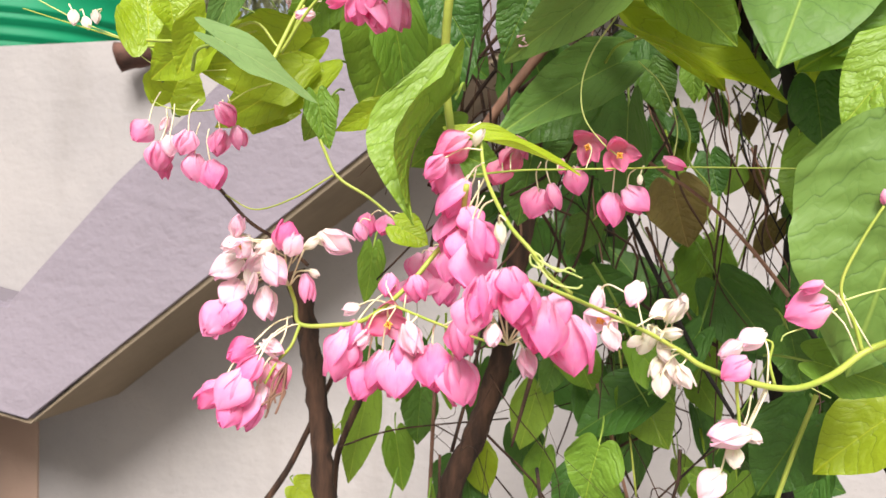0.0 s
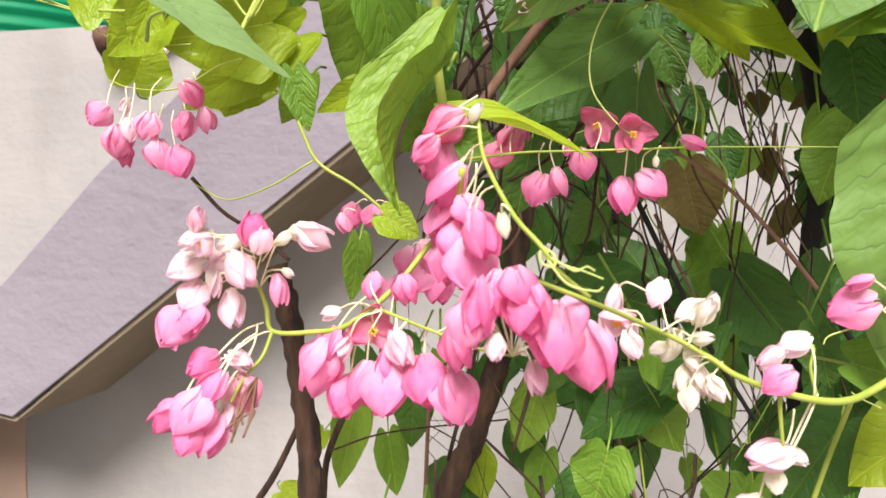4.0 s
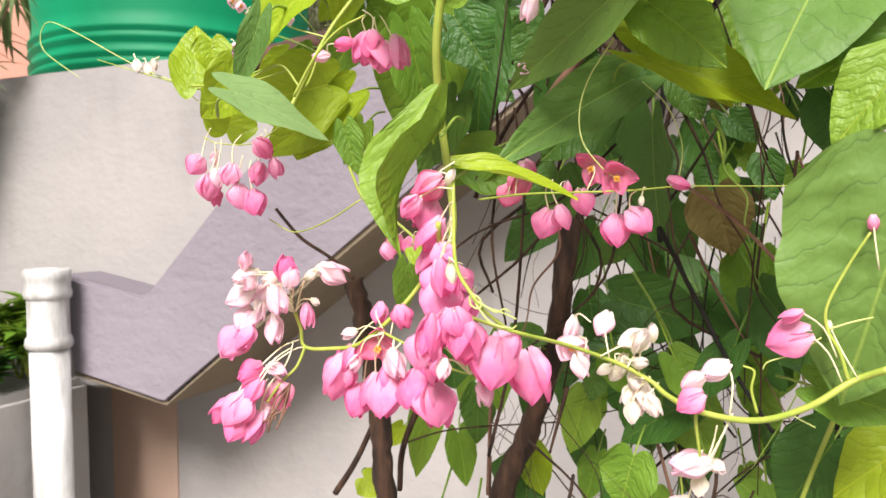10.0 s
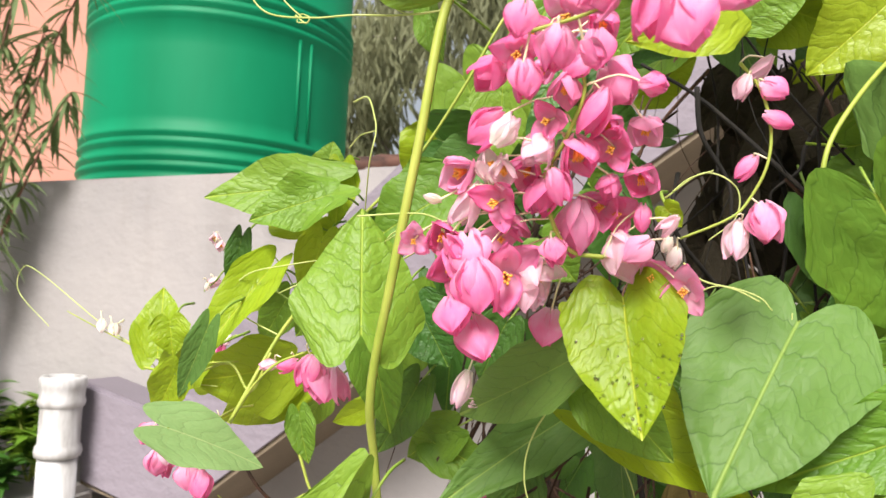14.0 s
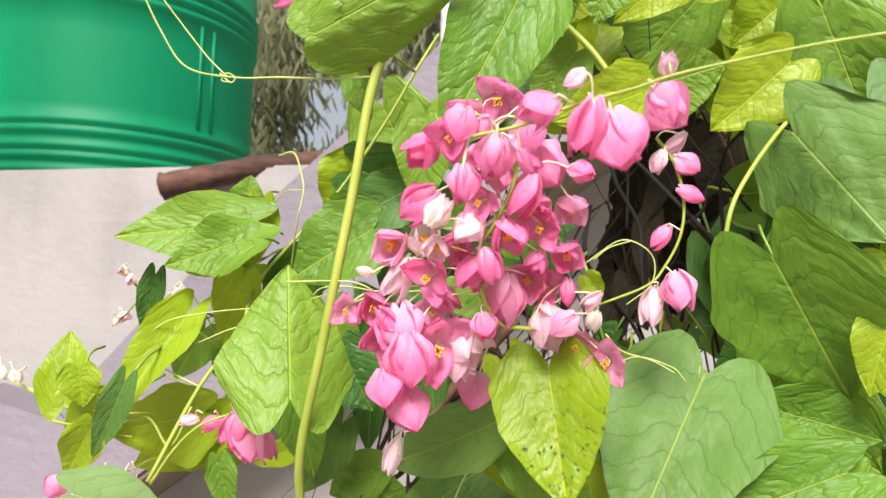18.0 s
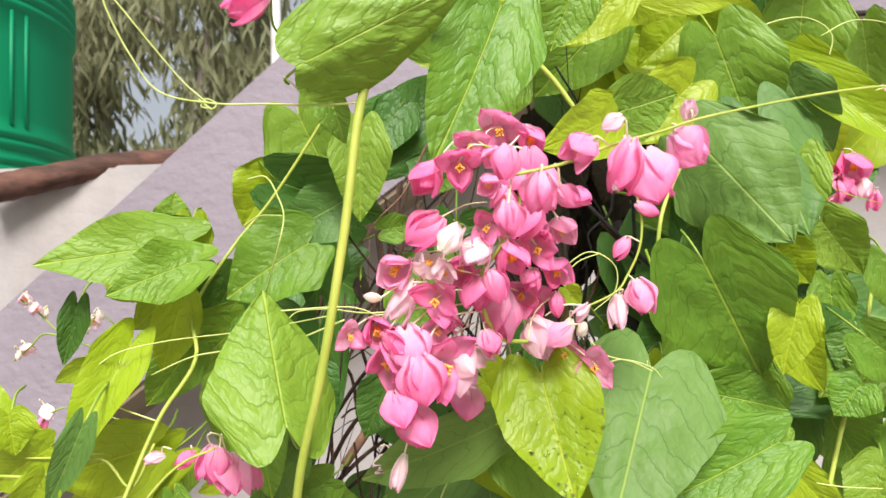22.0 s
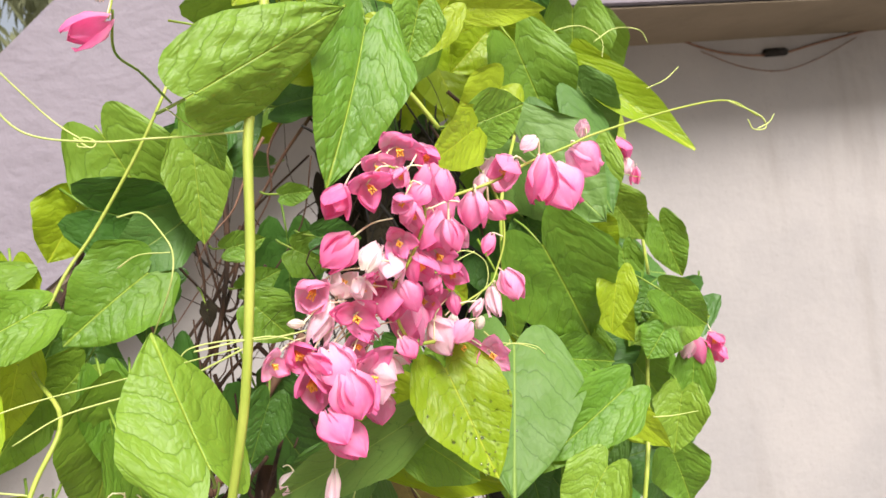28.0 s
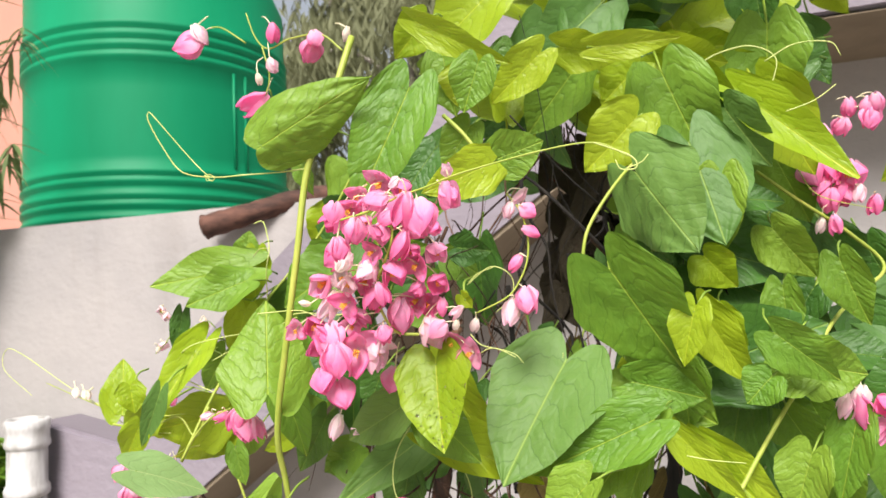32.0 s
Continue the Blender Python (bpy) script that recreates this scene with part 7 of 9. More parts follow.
deep_leaf((0.799, 1.472, 2.317), (0.751, 1.492, 2.306), 0.042, LEAF, (-0.14, 0, 0.96))
deep_leaf((0.605, 1.153, 2.244), (0.618, 1.151, 2.293), 0.041, LIME, (0.26, 0, 1.31))
deep_leaf((0.574, 1.308, 2.363), (0.615, 1.304, 2.289), 0.068, LIME, (-0.09, 0, 1.04))
deep_leaf((0.903, 1.400, 2.261), (0.969, 1.380, 2.249), 0.056, LIME, (-0.44, 0, 1.98))
deep_leaf((0.549, 1.136, 2.319), (0.610, 1.102, 2.274), 0.067, LIME, (-0.28, 0, 1.54))
deep_leaf((0.683, 1.500, 2.355), (0.667, 1.504, 2.275), 0.065, LIME, (-0.05, 0, 1.76))
deep_leaf((0.688, 1.366, 2.289), (0.747, 1.380, 2.297), 0.049, LIME, (-0.01, 0, 0.92))
deep_leaf((0.796, 1.258, 2.273), (0.749, 1.280, 2.281), 0.042, LIME, (-0.19, 0, 0.77))
deep_leaf((0.890, 1.459, 2.331), (0.840, 1.481, 2.332), 0.044, LIME, (0.31, 0, 0.79))
deep_leaf((0.720, 1.134, 2.360), (0.648, 1.146, 2.331), 0.063, LIME, (0.15, 0, 1.91))
deep_leaf((0.678, 1.358, 2.316), (0.698, 1.364, 2.268), 0.042, LIME, (0.42, 0, 0.91))
deep_leaf((0.738, 1.259, 2.442), (0.736, 1.237, 2.386), 0.048, LIME, (-0.06, 0, 0.87))
deep_leaf((0.755, 1.333, 2.395), (0.819, 1.325, 2.394), 0.052, LIME, (-0.44, 0, 0.60))
deep_leaf((0.630, 1.393, 2.283), (0.623, 1.375, 2.213), 0.058, LIME, (-0.00, 0, 1.58))
deep_leaf((0.717, 1.398, 2.271), (0.649, 1.420, 2.232), 0.065, GREY, (-0.46, 0, 1.51))
deep_leaf((0.700, 1.218, 2.363), (0.646, 1.198, 2.354), 0.047, GREY, (-0.01, 0, 1.63))
deep_leaf((0.683, 1.328, 2.441), (0.658, 1.352, 2.362), 0.069, DARK, (0.44, 0, 1.80))
deep_leaf((0.707, 1.403, 2.326), (0.723, 1.411, 2.253), 0.060, LIME, (0.05, 0, 1.81))
deep_leaf((0.781, 1.425, 2.426), (0.785, 1.437, 2.369), 0.046, DARK, (0.04, 0, 0.91))
deep_leaf((0.657, 1.478, 2.330), (0.673, 1.444, 2.269), 0.057, LIME, (0.35, 0, 1.02))
deep_leaf((0.685, 1.247, 2.467), (0.738, 1.255, 2.432), 0.052, LIME, (0.04, 0, 1.72))
deep_leaf((0.612, 1.295, 2.231), (0.694, 1.329, 2.234), 0.071, LEAF, (-0.29, 0, 1.47))
deep_leaf((0.734, 1.416, 2.326), (0.682, 1.420, 2.260), 0.067, LIME, (-0.39, 0, 1.85))
deep_leaf((0.571, 1.237, 2.209), (0.535, 1.269, 2.255), 0.054, LIME, (0.35, 0, 1.55))
deep_leaf((0.784, 1.314, 2.395), (0.812, 1.344, 2.323), 0.066, LIME, (-0.33, 0, 0.84))
deep_leaf((0.706, 1.378, 2.375), (0.757, 1.350, 2.332), 0.058, DARK, (0.11, 0, 1.23))
deep_leaf((0.650, 1.257, 2.464), (0.590, 1.267, 2.430), 0.056, LIME, (0.26, 0, 0.64))
deep_leaf((0.702, 1.262, 2.375), (0.637, 1.262, 2.364), 0.053, LEAF, (0.24, 0, 0.59))
deep_leaf((0.585, 1.227, 2.370), (0.586, 1.207, 2.300), 0.059, LIME, (0.38, 0, 0.97))
deep_leaf((0.643, 1.107, 2.326), (0.622, 1.117, 2.375), 0.044, LIME, (0.50, 0, 1.46))
deep_leaf((0.615, 1.543, 2.296), (0.664, 1.529, 2.350), 0.059, LIME, (0.09, 0, 1.73))
deep_leaf((0.758, 1.379, 2.487), (0.724, 1.389, 2.411), 0.067, DARK, (0.33, 0, 1.82))
deep_leaf((0.654, 1.206, 2.321), (0.680, 1.192, 2.276), 0.044, LIME, (-0.02, 0, 1.39))
deep_leaf((0.742, 1.176, 2.380), (0.684, 1.194, 2.360), 0.051, LIME, (0.36, 0, 1.83))
deep_leaf((0.641, 1.166, 2.327), (0.594, 1.148, 2.339), 0.041, LIME, (-0.08, 0, 1.38))
deep_leaf((0.794, 1.353, 2.338), (0.839, 1.341, 2.315), 0.041, LIME, (0.14, 0, 0.63))
deep_leaf((0.971, 1.498, 2.425), (0.965, 1.492, 2.362), 0.051, DARK, (0.12, 0, 1.54))
deep_leaf((0.664, 1.456, 2.249), (0.715, 1.440, 2.226), 0.047, LIME, (-0.21, 0, 1.42))
deep_leaf((0.837, 1.344, 2.426), (0.789, 1.374, 2.381), 0.058, LIME, (0.06, 0, 1.42))
deep_leaf((0.731, 1.140, 2.317), (0.674, 1.164, 2.278), 0.059, LIME, (-0.09, 0, 0.78))
deep_leaf((0.697, 1.140, 2.424), (0.681, 1.120, 2.376), 0.044, LIME, (0.20, 0, 0.66))
deep_leaf((0.767, 1.395, 2.448), (0.815, 1.377, 2.429), 0.044, LIME, (-0.21, 0, 1.50))
deep_leaf((0.692, 1.448, 2.350), (0.694, 1.480, 2.281), 0.061, GREY, (0.39, 0, 1.05))
deep_leaf((0.875, 1.548, 2.450), (0.814, 1.538, 2.392), 0.068, DARK, (0.07, 0, 0.61))
deep_leaf((0.658, 1.379, 2.275), (0.656, 1.353, 2.203), 0.061, LEAF, (-0.17, 0, 0.84))
deep_leaf((0.717, 1.417, 2.362), (0.721, 1.393, 2.415), 0.046, LIME, (0.43, 0, 1.66))
deep_leaf((0.758, 1.145, 2.485), (0.759, 1.183, 2.411), 0.066, LEAF, (0.08, 0, 1.31))
deep_leaf((0.727, 1.142, 2.227), (0.657, 1.106, 2.258), 0.068, LIME, (0.35, 0, 0.51))
deep_leaf((0.788, 1.301, 2.325), (0.819, 1.301, 2.282), 0.042, LIME, (0.15, 0, 1.76))
deep_leaf((0.751, 1.288, 2.339), (0.800, 1.296, 2.272), 0.066, LIME, (-0.38, 0, 0.58))
deep_leaf((0.738, 1.230, 2.391), (0.740, 1.214, 2.325), 0.055, GREY, (-0.28, 0, 0.61))
deep_leaf((0.786, 1.412, 2.323), (0.789, 1.392, 2.272), 0.043, LIME, (-0.41, 0, 0.59))
deep_leaf((0.641, 1.231, 2.360), (0.620, 1.245, 2.293), 0.057, LIME, (-0.16, 0, 0.56))
deep_leaf((0.794, 1.285, 2.434), (0.862, 1.307, 2.454), 0.060, GREY, (-0.40, 0, 1.69))
deep_leaf((0.786, 1.401, 2.417), (0.750, 1.431, 2.375), 0.051, LIME, (0.38, 0, 0.64))
deep_leaf((0.632, 1.145, 2.287), (0.631, 1.133, 2.220), 0.054, LIME, (-0.04, 0, 0.52))
deep_leaf((0.713, 1.181, 2.431), (0.749, 1.217, 2.385), 0.055, GREY, (0.43, 0, 0.90))
deep_leaf((0.919, 1.533, 2.371), (0.882, 1.543, 2.333), 0.043, LIME, (0.33, 0, 1.41))
deep_leaf((0.648, 1.160, 2.375), (0.603, 1.166, 2.352), 0.041, LIME, (0.34, 0, 1.96))
rnd = random.Random(33)
for k in range(46):
    a = Vector((rnd.uniform(0.37, 0.68), rnd.uniform(1.14, 1.36), rnd.uniform(1.56, 1.735)))
    deep_leaf(a, a + Vector((rnd.gauss(0, 0.35), rnd.gauss(0, 0.15), -1)).normalized() * rnd.uniform(0.03, 0.055), rnd.uniform(0.022, 0.042), rnd.choice((DARK, DARK, LEAF)), (rnd.uniform(-0.7, 0.7), 0, rnd.uniform(-0.3, 0.8)))
for k in range(38):
    a = Vector((rnd.uniform(0.56, 0.71), rnd.uniform(1.18, 1.38), rnd.uniform(1.78, 1.95)))
    deep_leaf(a, a + Vector((rnd.gauss(0, 0.6), rnd.gauss(0, 0.15), -1)).normalized() * rnd.uniform(0.018, 0.036), rnd.uniform(0.013, 0.028), rnd.choice((DARK, LEAF, LEAF, DEAD)), (rnd.uniform(-0.8, 0.8), 0, rnd.uniform(-0.3, 0.8)))
# black leaves added in the vine's hollow, its deep shade put into their colour
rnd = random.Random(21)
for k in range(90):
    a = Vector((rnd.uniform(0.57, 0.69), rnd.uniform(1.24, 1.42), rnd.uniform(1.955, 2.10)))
    deep_leaf(a, a + Vector((rnd.gauss(0, 0.5), rnd.gauss(0, 0.15), -1)).normalized() * rnd.uniform(0.03, 0.055), rnd.uniform(0.02, 0.04), INNER_SHADE, (rnd.uniform(-0.6, 0.6), 0, rnd.uniform(-0.5, 0.8)))
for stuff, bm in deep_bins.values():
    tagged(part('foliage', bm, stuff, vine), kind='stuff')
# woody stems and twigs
# black stems, which also stand in for the deep shade of the hollow
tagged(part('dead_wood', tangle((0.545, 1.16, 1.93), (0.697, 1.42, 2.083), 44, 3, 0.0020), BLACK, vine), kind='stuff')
tagged(part('dead_wood', tangle((0.445, 1.12, 1.614), (0.605, 1.42, 1.950), 70, 4, 0.0013), BARK, vine), kind='stuff')
tagged(part('dead_wood', tangle((0.405, 1.10, 1.818), (0.544, 1.35, 1.937), 60, 5, 0.0022), BARK, vine), kind='stuff')
tagged(part('dead_wood', tangle((0.40, 1.12, 1.50), (0.68, 1.40, 1.72), 70, 6, 0.0013), BARK, vine), kind='stuff')
stalk("trunk", [(0.303, 1.200, 1.756), (0.310, 1.200, 1.731), (0.318, 1.200, 1.689), (0.324, 1.200, 1.639), (0.328, 1.200, 1.588), (0.338, 1.220, 1.468), (0.348, 1.250, 1.100), (0.408, 1.320, 0.000)], 0.0078, 0.0085, BARK, vine, "dark cracked woody stem", rough=0.38, sides=10)
stalk("trunk", [(0.493, 1.220, 1.893), (0.473, 1.220, 1.799), (0.463, 1.220, 1.732), (0.453, 1.220, 1.682), (0.437, 1.220, 1.635), (0.418, 1.220, 1.587), (0.403, 1.240, 1.467), (0.388, 1.270, 1.100), (0.438, 1.340, 0.000)], 0.0070, 0.0105, BARK, vine, "dark cracked woody stem", rough=0.38, sides=10)
stalk("trunk", [(0.643, 1.250, 2.006), (0.657, 1.250, 1.923), (0.669, 1.250, 1.865), (0.671, 1.250, 1.820), (0.664, 1.250, 1.758), (0.657, 1.250, 1.668), (0.665, 1.250, 1.593), (0.675, 1.270, 1.473), (0.685, 1.300, 1.100), (0.565, 1.370, 0.000)], 0.0060, 0.0080, BLACK, vine, "dark cracked woody stem", rough=0.38, sides=10)
stalk("twig", [(0.272, 1.220, 1.574), (0.291, 1.220, 1.602), (0.308, 1.220, 1.635), (0.332, 1.220, 1.686)], 0.00280, 0.00200, BARK, vine)
stalk("twig", [(0.547, 1.100, 1.822), (0.577, 1.100, 1.800), (0.600, 1.100, 1.775), (0.619, 1.100, 1.750)], 0.00090, 0.00120, TWIG, vine, "reddish brown dry twig")
stalk("twig", [(0.515, 1.160, 1.934), (0.487, 1.160, 1.902), (0.460, 1.160, 1.868), (0.443, 1.160, 1.844)], 0.00380, 0.00300, TWIG, vine)
stalk("twig", [(0.622, 1.080, 1.736), (0.636, 1.080, 1.714), (0.649, 1.080, 1.686), (0.662, 1.080, 1.661)], 0.00140, 0.00120, BLACK, vine, "black wiry stem")
stalk("twig", [(0.539, 1.140, 1.795), (0.555, 1.140, 1.761), (0.578, 1.140, 1.714), (0.601, 1.140, 1.675)], 0.00160, 0.00120, BLACK, vine)
stalk("twig", [(0.536, 1.240, 1.967), (0.538, 1.240, 1.896), (0.530, 1.240, 1.833), (0.535, 1.240, 1.783)], 0.00260, 0.00200, BLACK, vine)
stalk("twig", [(0.520, 1.200, 1.696), (0.533, 1.200, 1.649), (0.545, 1.200, 1.603)], 0.00140, 0.00120, TWIG, vine)
stalk("twig", [(0.539, 1.200, 1.704), (0.545, 1.200, 1.658), (0.551, 1.200, 1.604)], 0.00072, 0.00072, STEM, vine)
stalk("twig", [(0.481, 1.150, 1.692), (0.469, 1.150, 1.648)], 0.00160, 0.00080, BARK, vine)
stalk("twig", [(0.341, 1.250, 1.654), (0.322, 1.250, 1.608), (0.318, 1.250, 1.571)], 0.00300, 0.00240, BARK, vine)
stalk("twig", [(0.401, 1.250, 1.661), (0.397, 1.250, 1.576)], 0.00160, 0.00160, TWIG, vine)
stalk("twig", [(0.620, 1.060, 1.706), (0.611, 1.060, 1.681), (0.602, 1.060, 1.653)], 0.00115, 0.00115, STEM, vine)
stalk("twig", [(0.326, 1.240, 1.615), (0.372, 1.240, 1.631), (0.460, 1.240, 1.644)], 0.00080, 0.00060, BARK, vine)
stalk("twig", [(0.579, 1.200, 1.617), (0.600, 1.200, 1.641), (0.625, 1.200, 1.677)], 0.00070, 0.00050, BLACK, vine)
stalk("twig", [(0.602, 1.370, 1.874), (0.606, 1.370, 1.827), (0.610, 1.370, 1.781), (0.621, 1.370, 1.736), (0.615, 1.370, 1.689), (0.631, 1.370, 1.644)], 0.00105, 0.00030, BARK, vine)
stalk("twig", [(0.662, 1.244, 1.973), (0.662, 1.244, 1.945), (0.669, 1.244, 1.917), (0.676, 1.244, 1.889), (0.677, 1.244, 1.862), (0.670, 1.244, 1.834)], 0.00106, 0.00030, TWIG, vine)
stalk("twig", [(0.566, 1.146, 1.897), (0.588, 1.146, 1.867), (0.596, 1.146, 1.837), (0.609, 1.146, 1.807), (0.617, 1.146, 1.777), (0.635, 1.146, 1.748)], 0.00076, 0.00030, BARK, vine)
stalk("twig", [(0.617, 1.305, 1.923), (0.627, 1.305, 1.899), (0.638, 1.305, 1.875), (0.653, 1.305, 1.852), (0.664, 1.305, 1.828), (0.671, 1.305, 1.805)], 0.00084, 0.00030, SHOOT, vine)
stalk("twig", [(0.654, 1.143, 1.761), (0.657, 1.143, 1.743), (0.652, 1.143, 1.724), (0.645, 1.143, 1.705), (0.649, 1.143, 1.686), (0.647, 1.143, 1.667)], 0.00111, 0.00030, BARK, vine)
stalk("twig", [(0.646, 1.132, 1.789), (0.638, 1.132, 1.763), (0.627, 1.132, 1.736), (0.617, 1.132, 1.710), (0.604, 1.132, 1.682), (0.589, 1.132, 1.655)], 0.00070, 0.00030, SHOOT, vine)
stalk("twig", [(0.547, 1.272, 1.898), (0.538, 1.272, 1.871), (0.547, 1.272, 1.844), (0.537, 1.272, 1.818), (0.535, 1.272, 1.791), (0.530, 1.272, 1.764)], 0.00130, 0.00030, BARK, vine)
stalk("twig", [(0.599, 1.171, 1.796), (0.595, 1.171, 1.762), (0.597, 1.171, 1.728), (0.597, 1.171, 1.695), (0.596, 1.171, 1.661), (0.595, 1.171, 1.627)], 0.00093, 0.00030, BARK, vine)
stalk("twig", [(0.555, 1.304, 1.750), (0.570, 1.304, 1.718), (0.574, 1.304, 1.686), (0.575, 1.304, 1.654), (0.592, 1.304, 1.623), (0.594, 1.304, 1.591)], 0.00134, 0.00030, SHOOT, vine)
stalk("twig", [(0.507, 1.122, 1.837), (0.497, 1.122, 1.808), (0.496, 1.122, 1.779), (0.485, 1.122, 1.750), (0.487, 1.122, 1.720), (0.473, 1.122, 1.691)], 0.00072, 0.00030, BARK, vine)
stalk("twig", [(0.584, 1.345, 1.766), (0.589, 1.345, 1.724), (0.616, 1.345, 1.682), (0.622, 1.345, 1.640), (0.646, 1.345, 1.599), (0.657, 1.345, 1.557)], 0.00091, 0.00030, TWIG, vine)
stalk("twig", [(0.686, 1.205, 1.951), (0.676, 1.205, 1.924), (0.684, 1.205, 1.895), (0.674, 1.205, 1.867), (0.673, 1.205, 1.839), (0.675, 1.205, 1.811)], 0.00081, 0.00030, BARK, vine)
stalk("twig", [(0.603, 1.298, 1.820), (0.625, 1.298, 1.777), (0.632, 1.298, 1.733), (0.638, 1.298, 1.690), (0.656, 1.298, 1.648), (0.666, 1.298, 1.605)], 0.00091, 0.00030, BARK, vine)
stalk("twig", [(0.504, 1.365, 1.789), (0.497, 1.365, 1.760), (0.494, 1.365, 1.731), (0.498, 1.365, 1.702), (0.489, 1.365, 1.673), (0.495, 1.365, 1.644)], 0.00079, 0.00030, BLACK, vine)
stalk("twig", [(0.552, 1.154, 1.866), (0.565, 1.154, 1.837), (0.573, 1.154, 1.809), (0.589, 1.154, 1.780), (0.595, 1.154, 1.752), (0.614, 1.154, 1.724)], 0.00107, 0.00030, BARK, vine)
stalk("twig", [(0.702, 1.311, 1.922), (0.682, 1.311, 1.888), (0.669, 1.311, 1.853), (0.660, 1.311, 1.818), (0.643, 1.311, 1.783), (0.623, 1.311, 1.747)], 0.00069, 0.00030, TWIG, vine)
stalk("twig", [(0.520, 1.180, 1.765), (0.534, 1.180, 1.741), (0.545, 1.180, 1.717), (0.545, 1.180, 1.693), (0.557, 1.180, 1.670), (0.565, 1.180, 1.646)], 0.00098, 0.00030, SHOOT, vine)
stalk("twig", [(0.668, 1.314, 1.860), (0.661, 1.314, 1.824), (0.651, 1.314, 1.788), (0.638, 1.314, 1.751), (0.621, 1.314, 1.715), (0.608, 1.314, 1.677)], 0.00137, 0.00030, SHOOT, vine)
stalk("twig", [(0.616, 1.234, 1.920), (0.608, 1.234, 1.895), (0.608, 1.234, 1.869), (0.602, 1.234, 1.844), (0.604, 1.234, 1.818), (0.602, 1.234, 1.792)], 0.00091, 0.00030, BARK, vine)
stalk("twig", [(0.660, 1.161, 1.826), (0.648, 1.161, 1.796), (0.650, 1.161, 1.766), (0.647, 1.161, 1.736), (0.646, 1.161, 1.706), (0.635, 1.161, 1.676)], 0.00134, 0.00030, BLACK, vine)
stalk("twig", [(0.696, 1.363, 1.978), (0.692, 1.363, 1.941), (0.680, 1.363, 1.904), (0.661, 1.363, 1.868), (0.666, 1.363, 1.831), (0.656, 1.363, 1.793)], 0.00090, 0.00030, BARK, vine)
stalk("twig", [(0.470, 1.174, 1.802), (0.472, 1.174, 1.779), (0.454, 1.174, 1.755), (0.449, 1.174, 1.731), (0.440, 1.174, 1.707), (0.438, 1.174, 1.683)], 0.00099, 0.00030, TWIG, vine)
stalk("twig", [(0.580, 1.206, 1.808), (0.570, 1.206, 1.775), (0.565, 1.206, 1.743), (0.564, 1.206, 1.710), (0.569, 1.206, 1.678), (0.563, 1.206, 1.645)], 0.00086, 0.00030, BLACK, vine)
stalk("twig", [(0.618, 1.176, 1.839), (0.626, 1.176, 1.813), (0.628, 1.176, 1.786), (0.641, 1.176, 1.760), (0.639, 1.176, 1.734), (0.643, 1.176, 1.708)], 0.00078, 0.00030, TWIG, vine)
stalk("twig", [(0.554, 1.238, 1.966), (0.552, 1.238, 1.935), (0.558, 1.238, 1.904), (0.563, 1.238, 1.873), (0.577, 1.238, 1.842), (0.580, 1.238, 1.811)], 0.00105, 0.00030, TWIG, vine)
stalk("twig", [(0.526, 1.227, 1.965), (0.527, 1.227, 1.946), (0.520, 1.227, 1.928), (0.528, 1.227, 1.909), (0.525, 1.227, 1.890), (0.526, 1.227, 1.872)], 0.00089, 0.00030, TWIG, vine)
stalk("twig", [(0.608, 1.168, 1.867), (0.612, 1.168, 1.836), (0.624, 1.168, 1.805), (0.638, 1.168, 1.774), (0.640, 1.168, 1.743), (0.659, 1.168, 1.712)], 0.00077, 0.00030, BLACK, vine)
stalk("twig", [(0.626, 1.388, 1.876), (0.635, 1.388, 1.845), (0.648, 1.388, 1.814), (0.666, 1.388, 1.783), (0.667, 1.388, 1.752), (0.682, 1.388, 1.721)], 0.00088, 0.00030, BARK, vine)
stalk("twig", [(0.736, 1.394, 1.837), (0.714, 1.394, 1.792), (0.707, 1.394, 1.746), (0.682, 1.394, 1.700), (0.675, 1.394, 1.653), (0.662, 1.394, 1.607)], 0.00103, 0.00030, TWIG, vine)
stalk("twig", [(0.543, 1.321, 1.955), (0.525, 1.321, 1.927), (0.514, 1.321, 1.899), (0.501, 1.321, 1.871), (0.498, 1.321, 1.843), (0.486, 1.321, 1.814)], 0.00119, 0.00030, TWIG, vine)
stalk("twig", [(0.725, 1.337, 1.917), (0.723, 1.337, 1.894), (0.731, 1.337, 1.870), (0.718, 1.337, 1.847), (0.719, 1.337, 1.824), (0.724, 1.337, 1.801)], 0.00081, 0.00030, BARK, vine)
stalk("twig", [(0.542, 1.181, 1.847), (0.543, 1.181, 1.814), (0.547, 1.181, 1.781), (0.557, 1.181, 1.748), (0.557, 1.181, 1.715), (0.565, 1.181, 1.682)], 0.00110, 0.00030, BARK, vine)
stalk("twig", [(0.495, 1.229, 1.863), (0.511, 1.229, 1.838), (0.513, 1.229, 1.813), (0.522, 1.229, 1.788), (0.526, 1.229, 1.764), (0.537, 1.229, 1.739)], 0.00073, 0.00030, BLACK, vine)
stalk("twig", [(0.616, 1.157, 1.838), (0.615, 1.157, 1.820), (0.623, 1.157, 1.802), (0.620, 1.157, 1.783), (0.622, 1.157, 1.765), (0.625, 1.157, 1.747)], 0.00106, 0.00030, BARK, vine)
stalk("twig", [(0.569, 1.151, 1.862), (0.576, 1.151, 1.845), (0.576, 1.151, 1.828), (0.588, 1.151, 1.812), (0.587, 1.151, 1.795), (0.592, 1.151, 1.779)], 0.00112, 0.00030, SHOOT, vine)
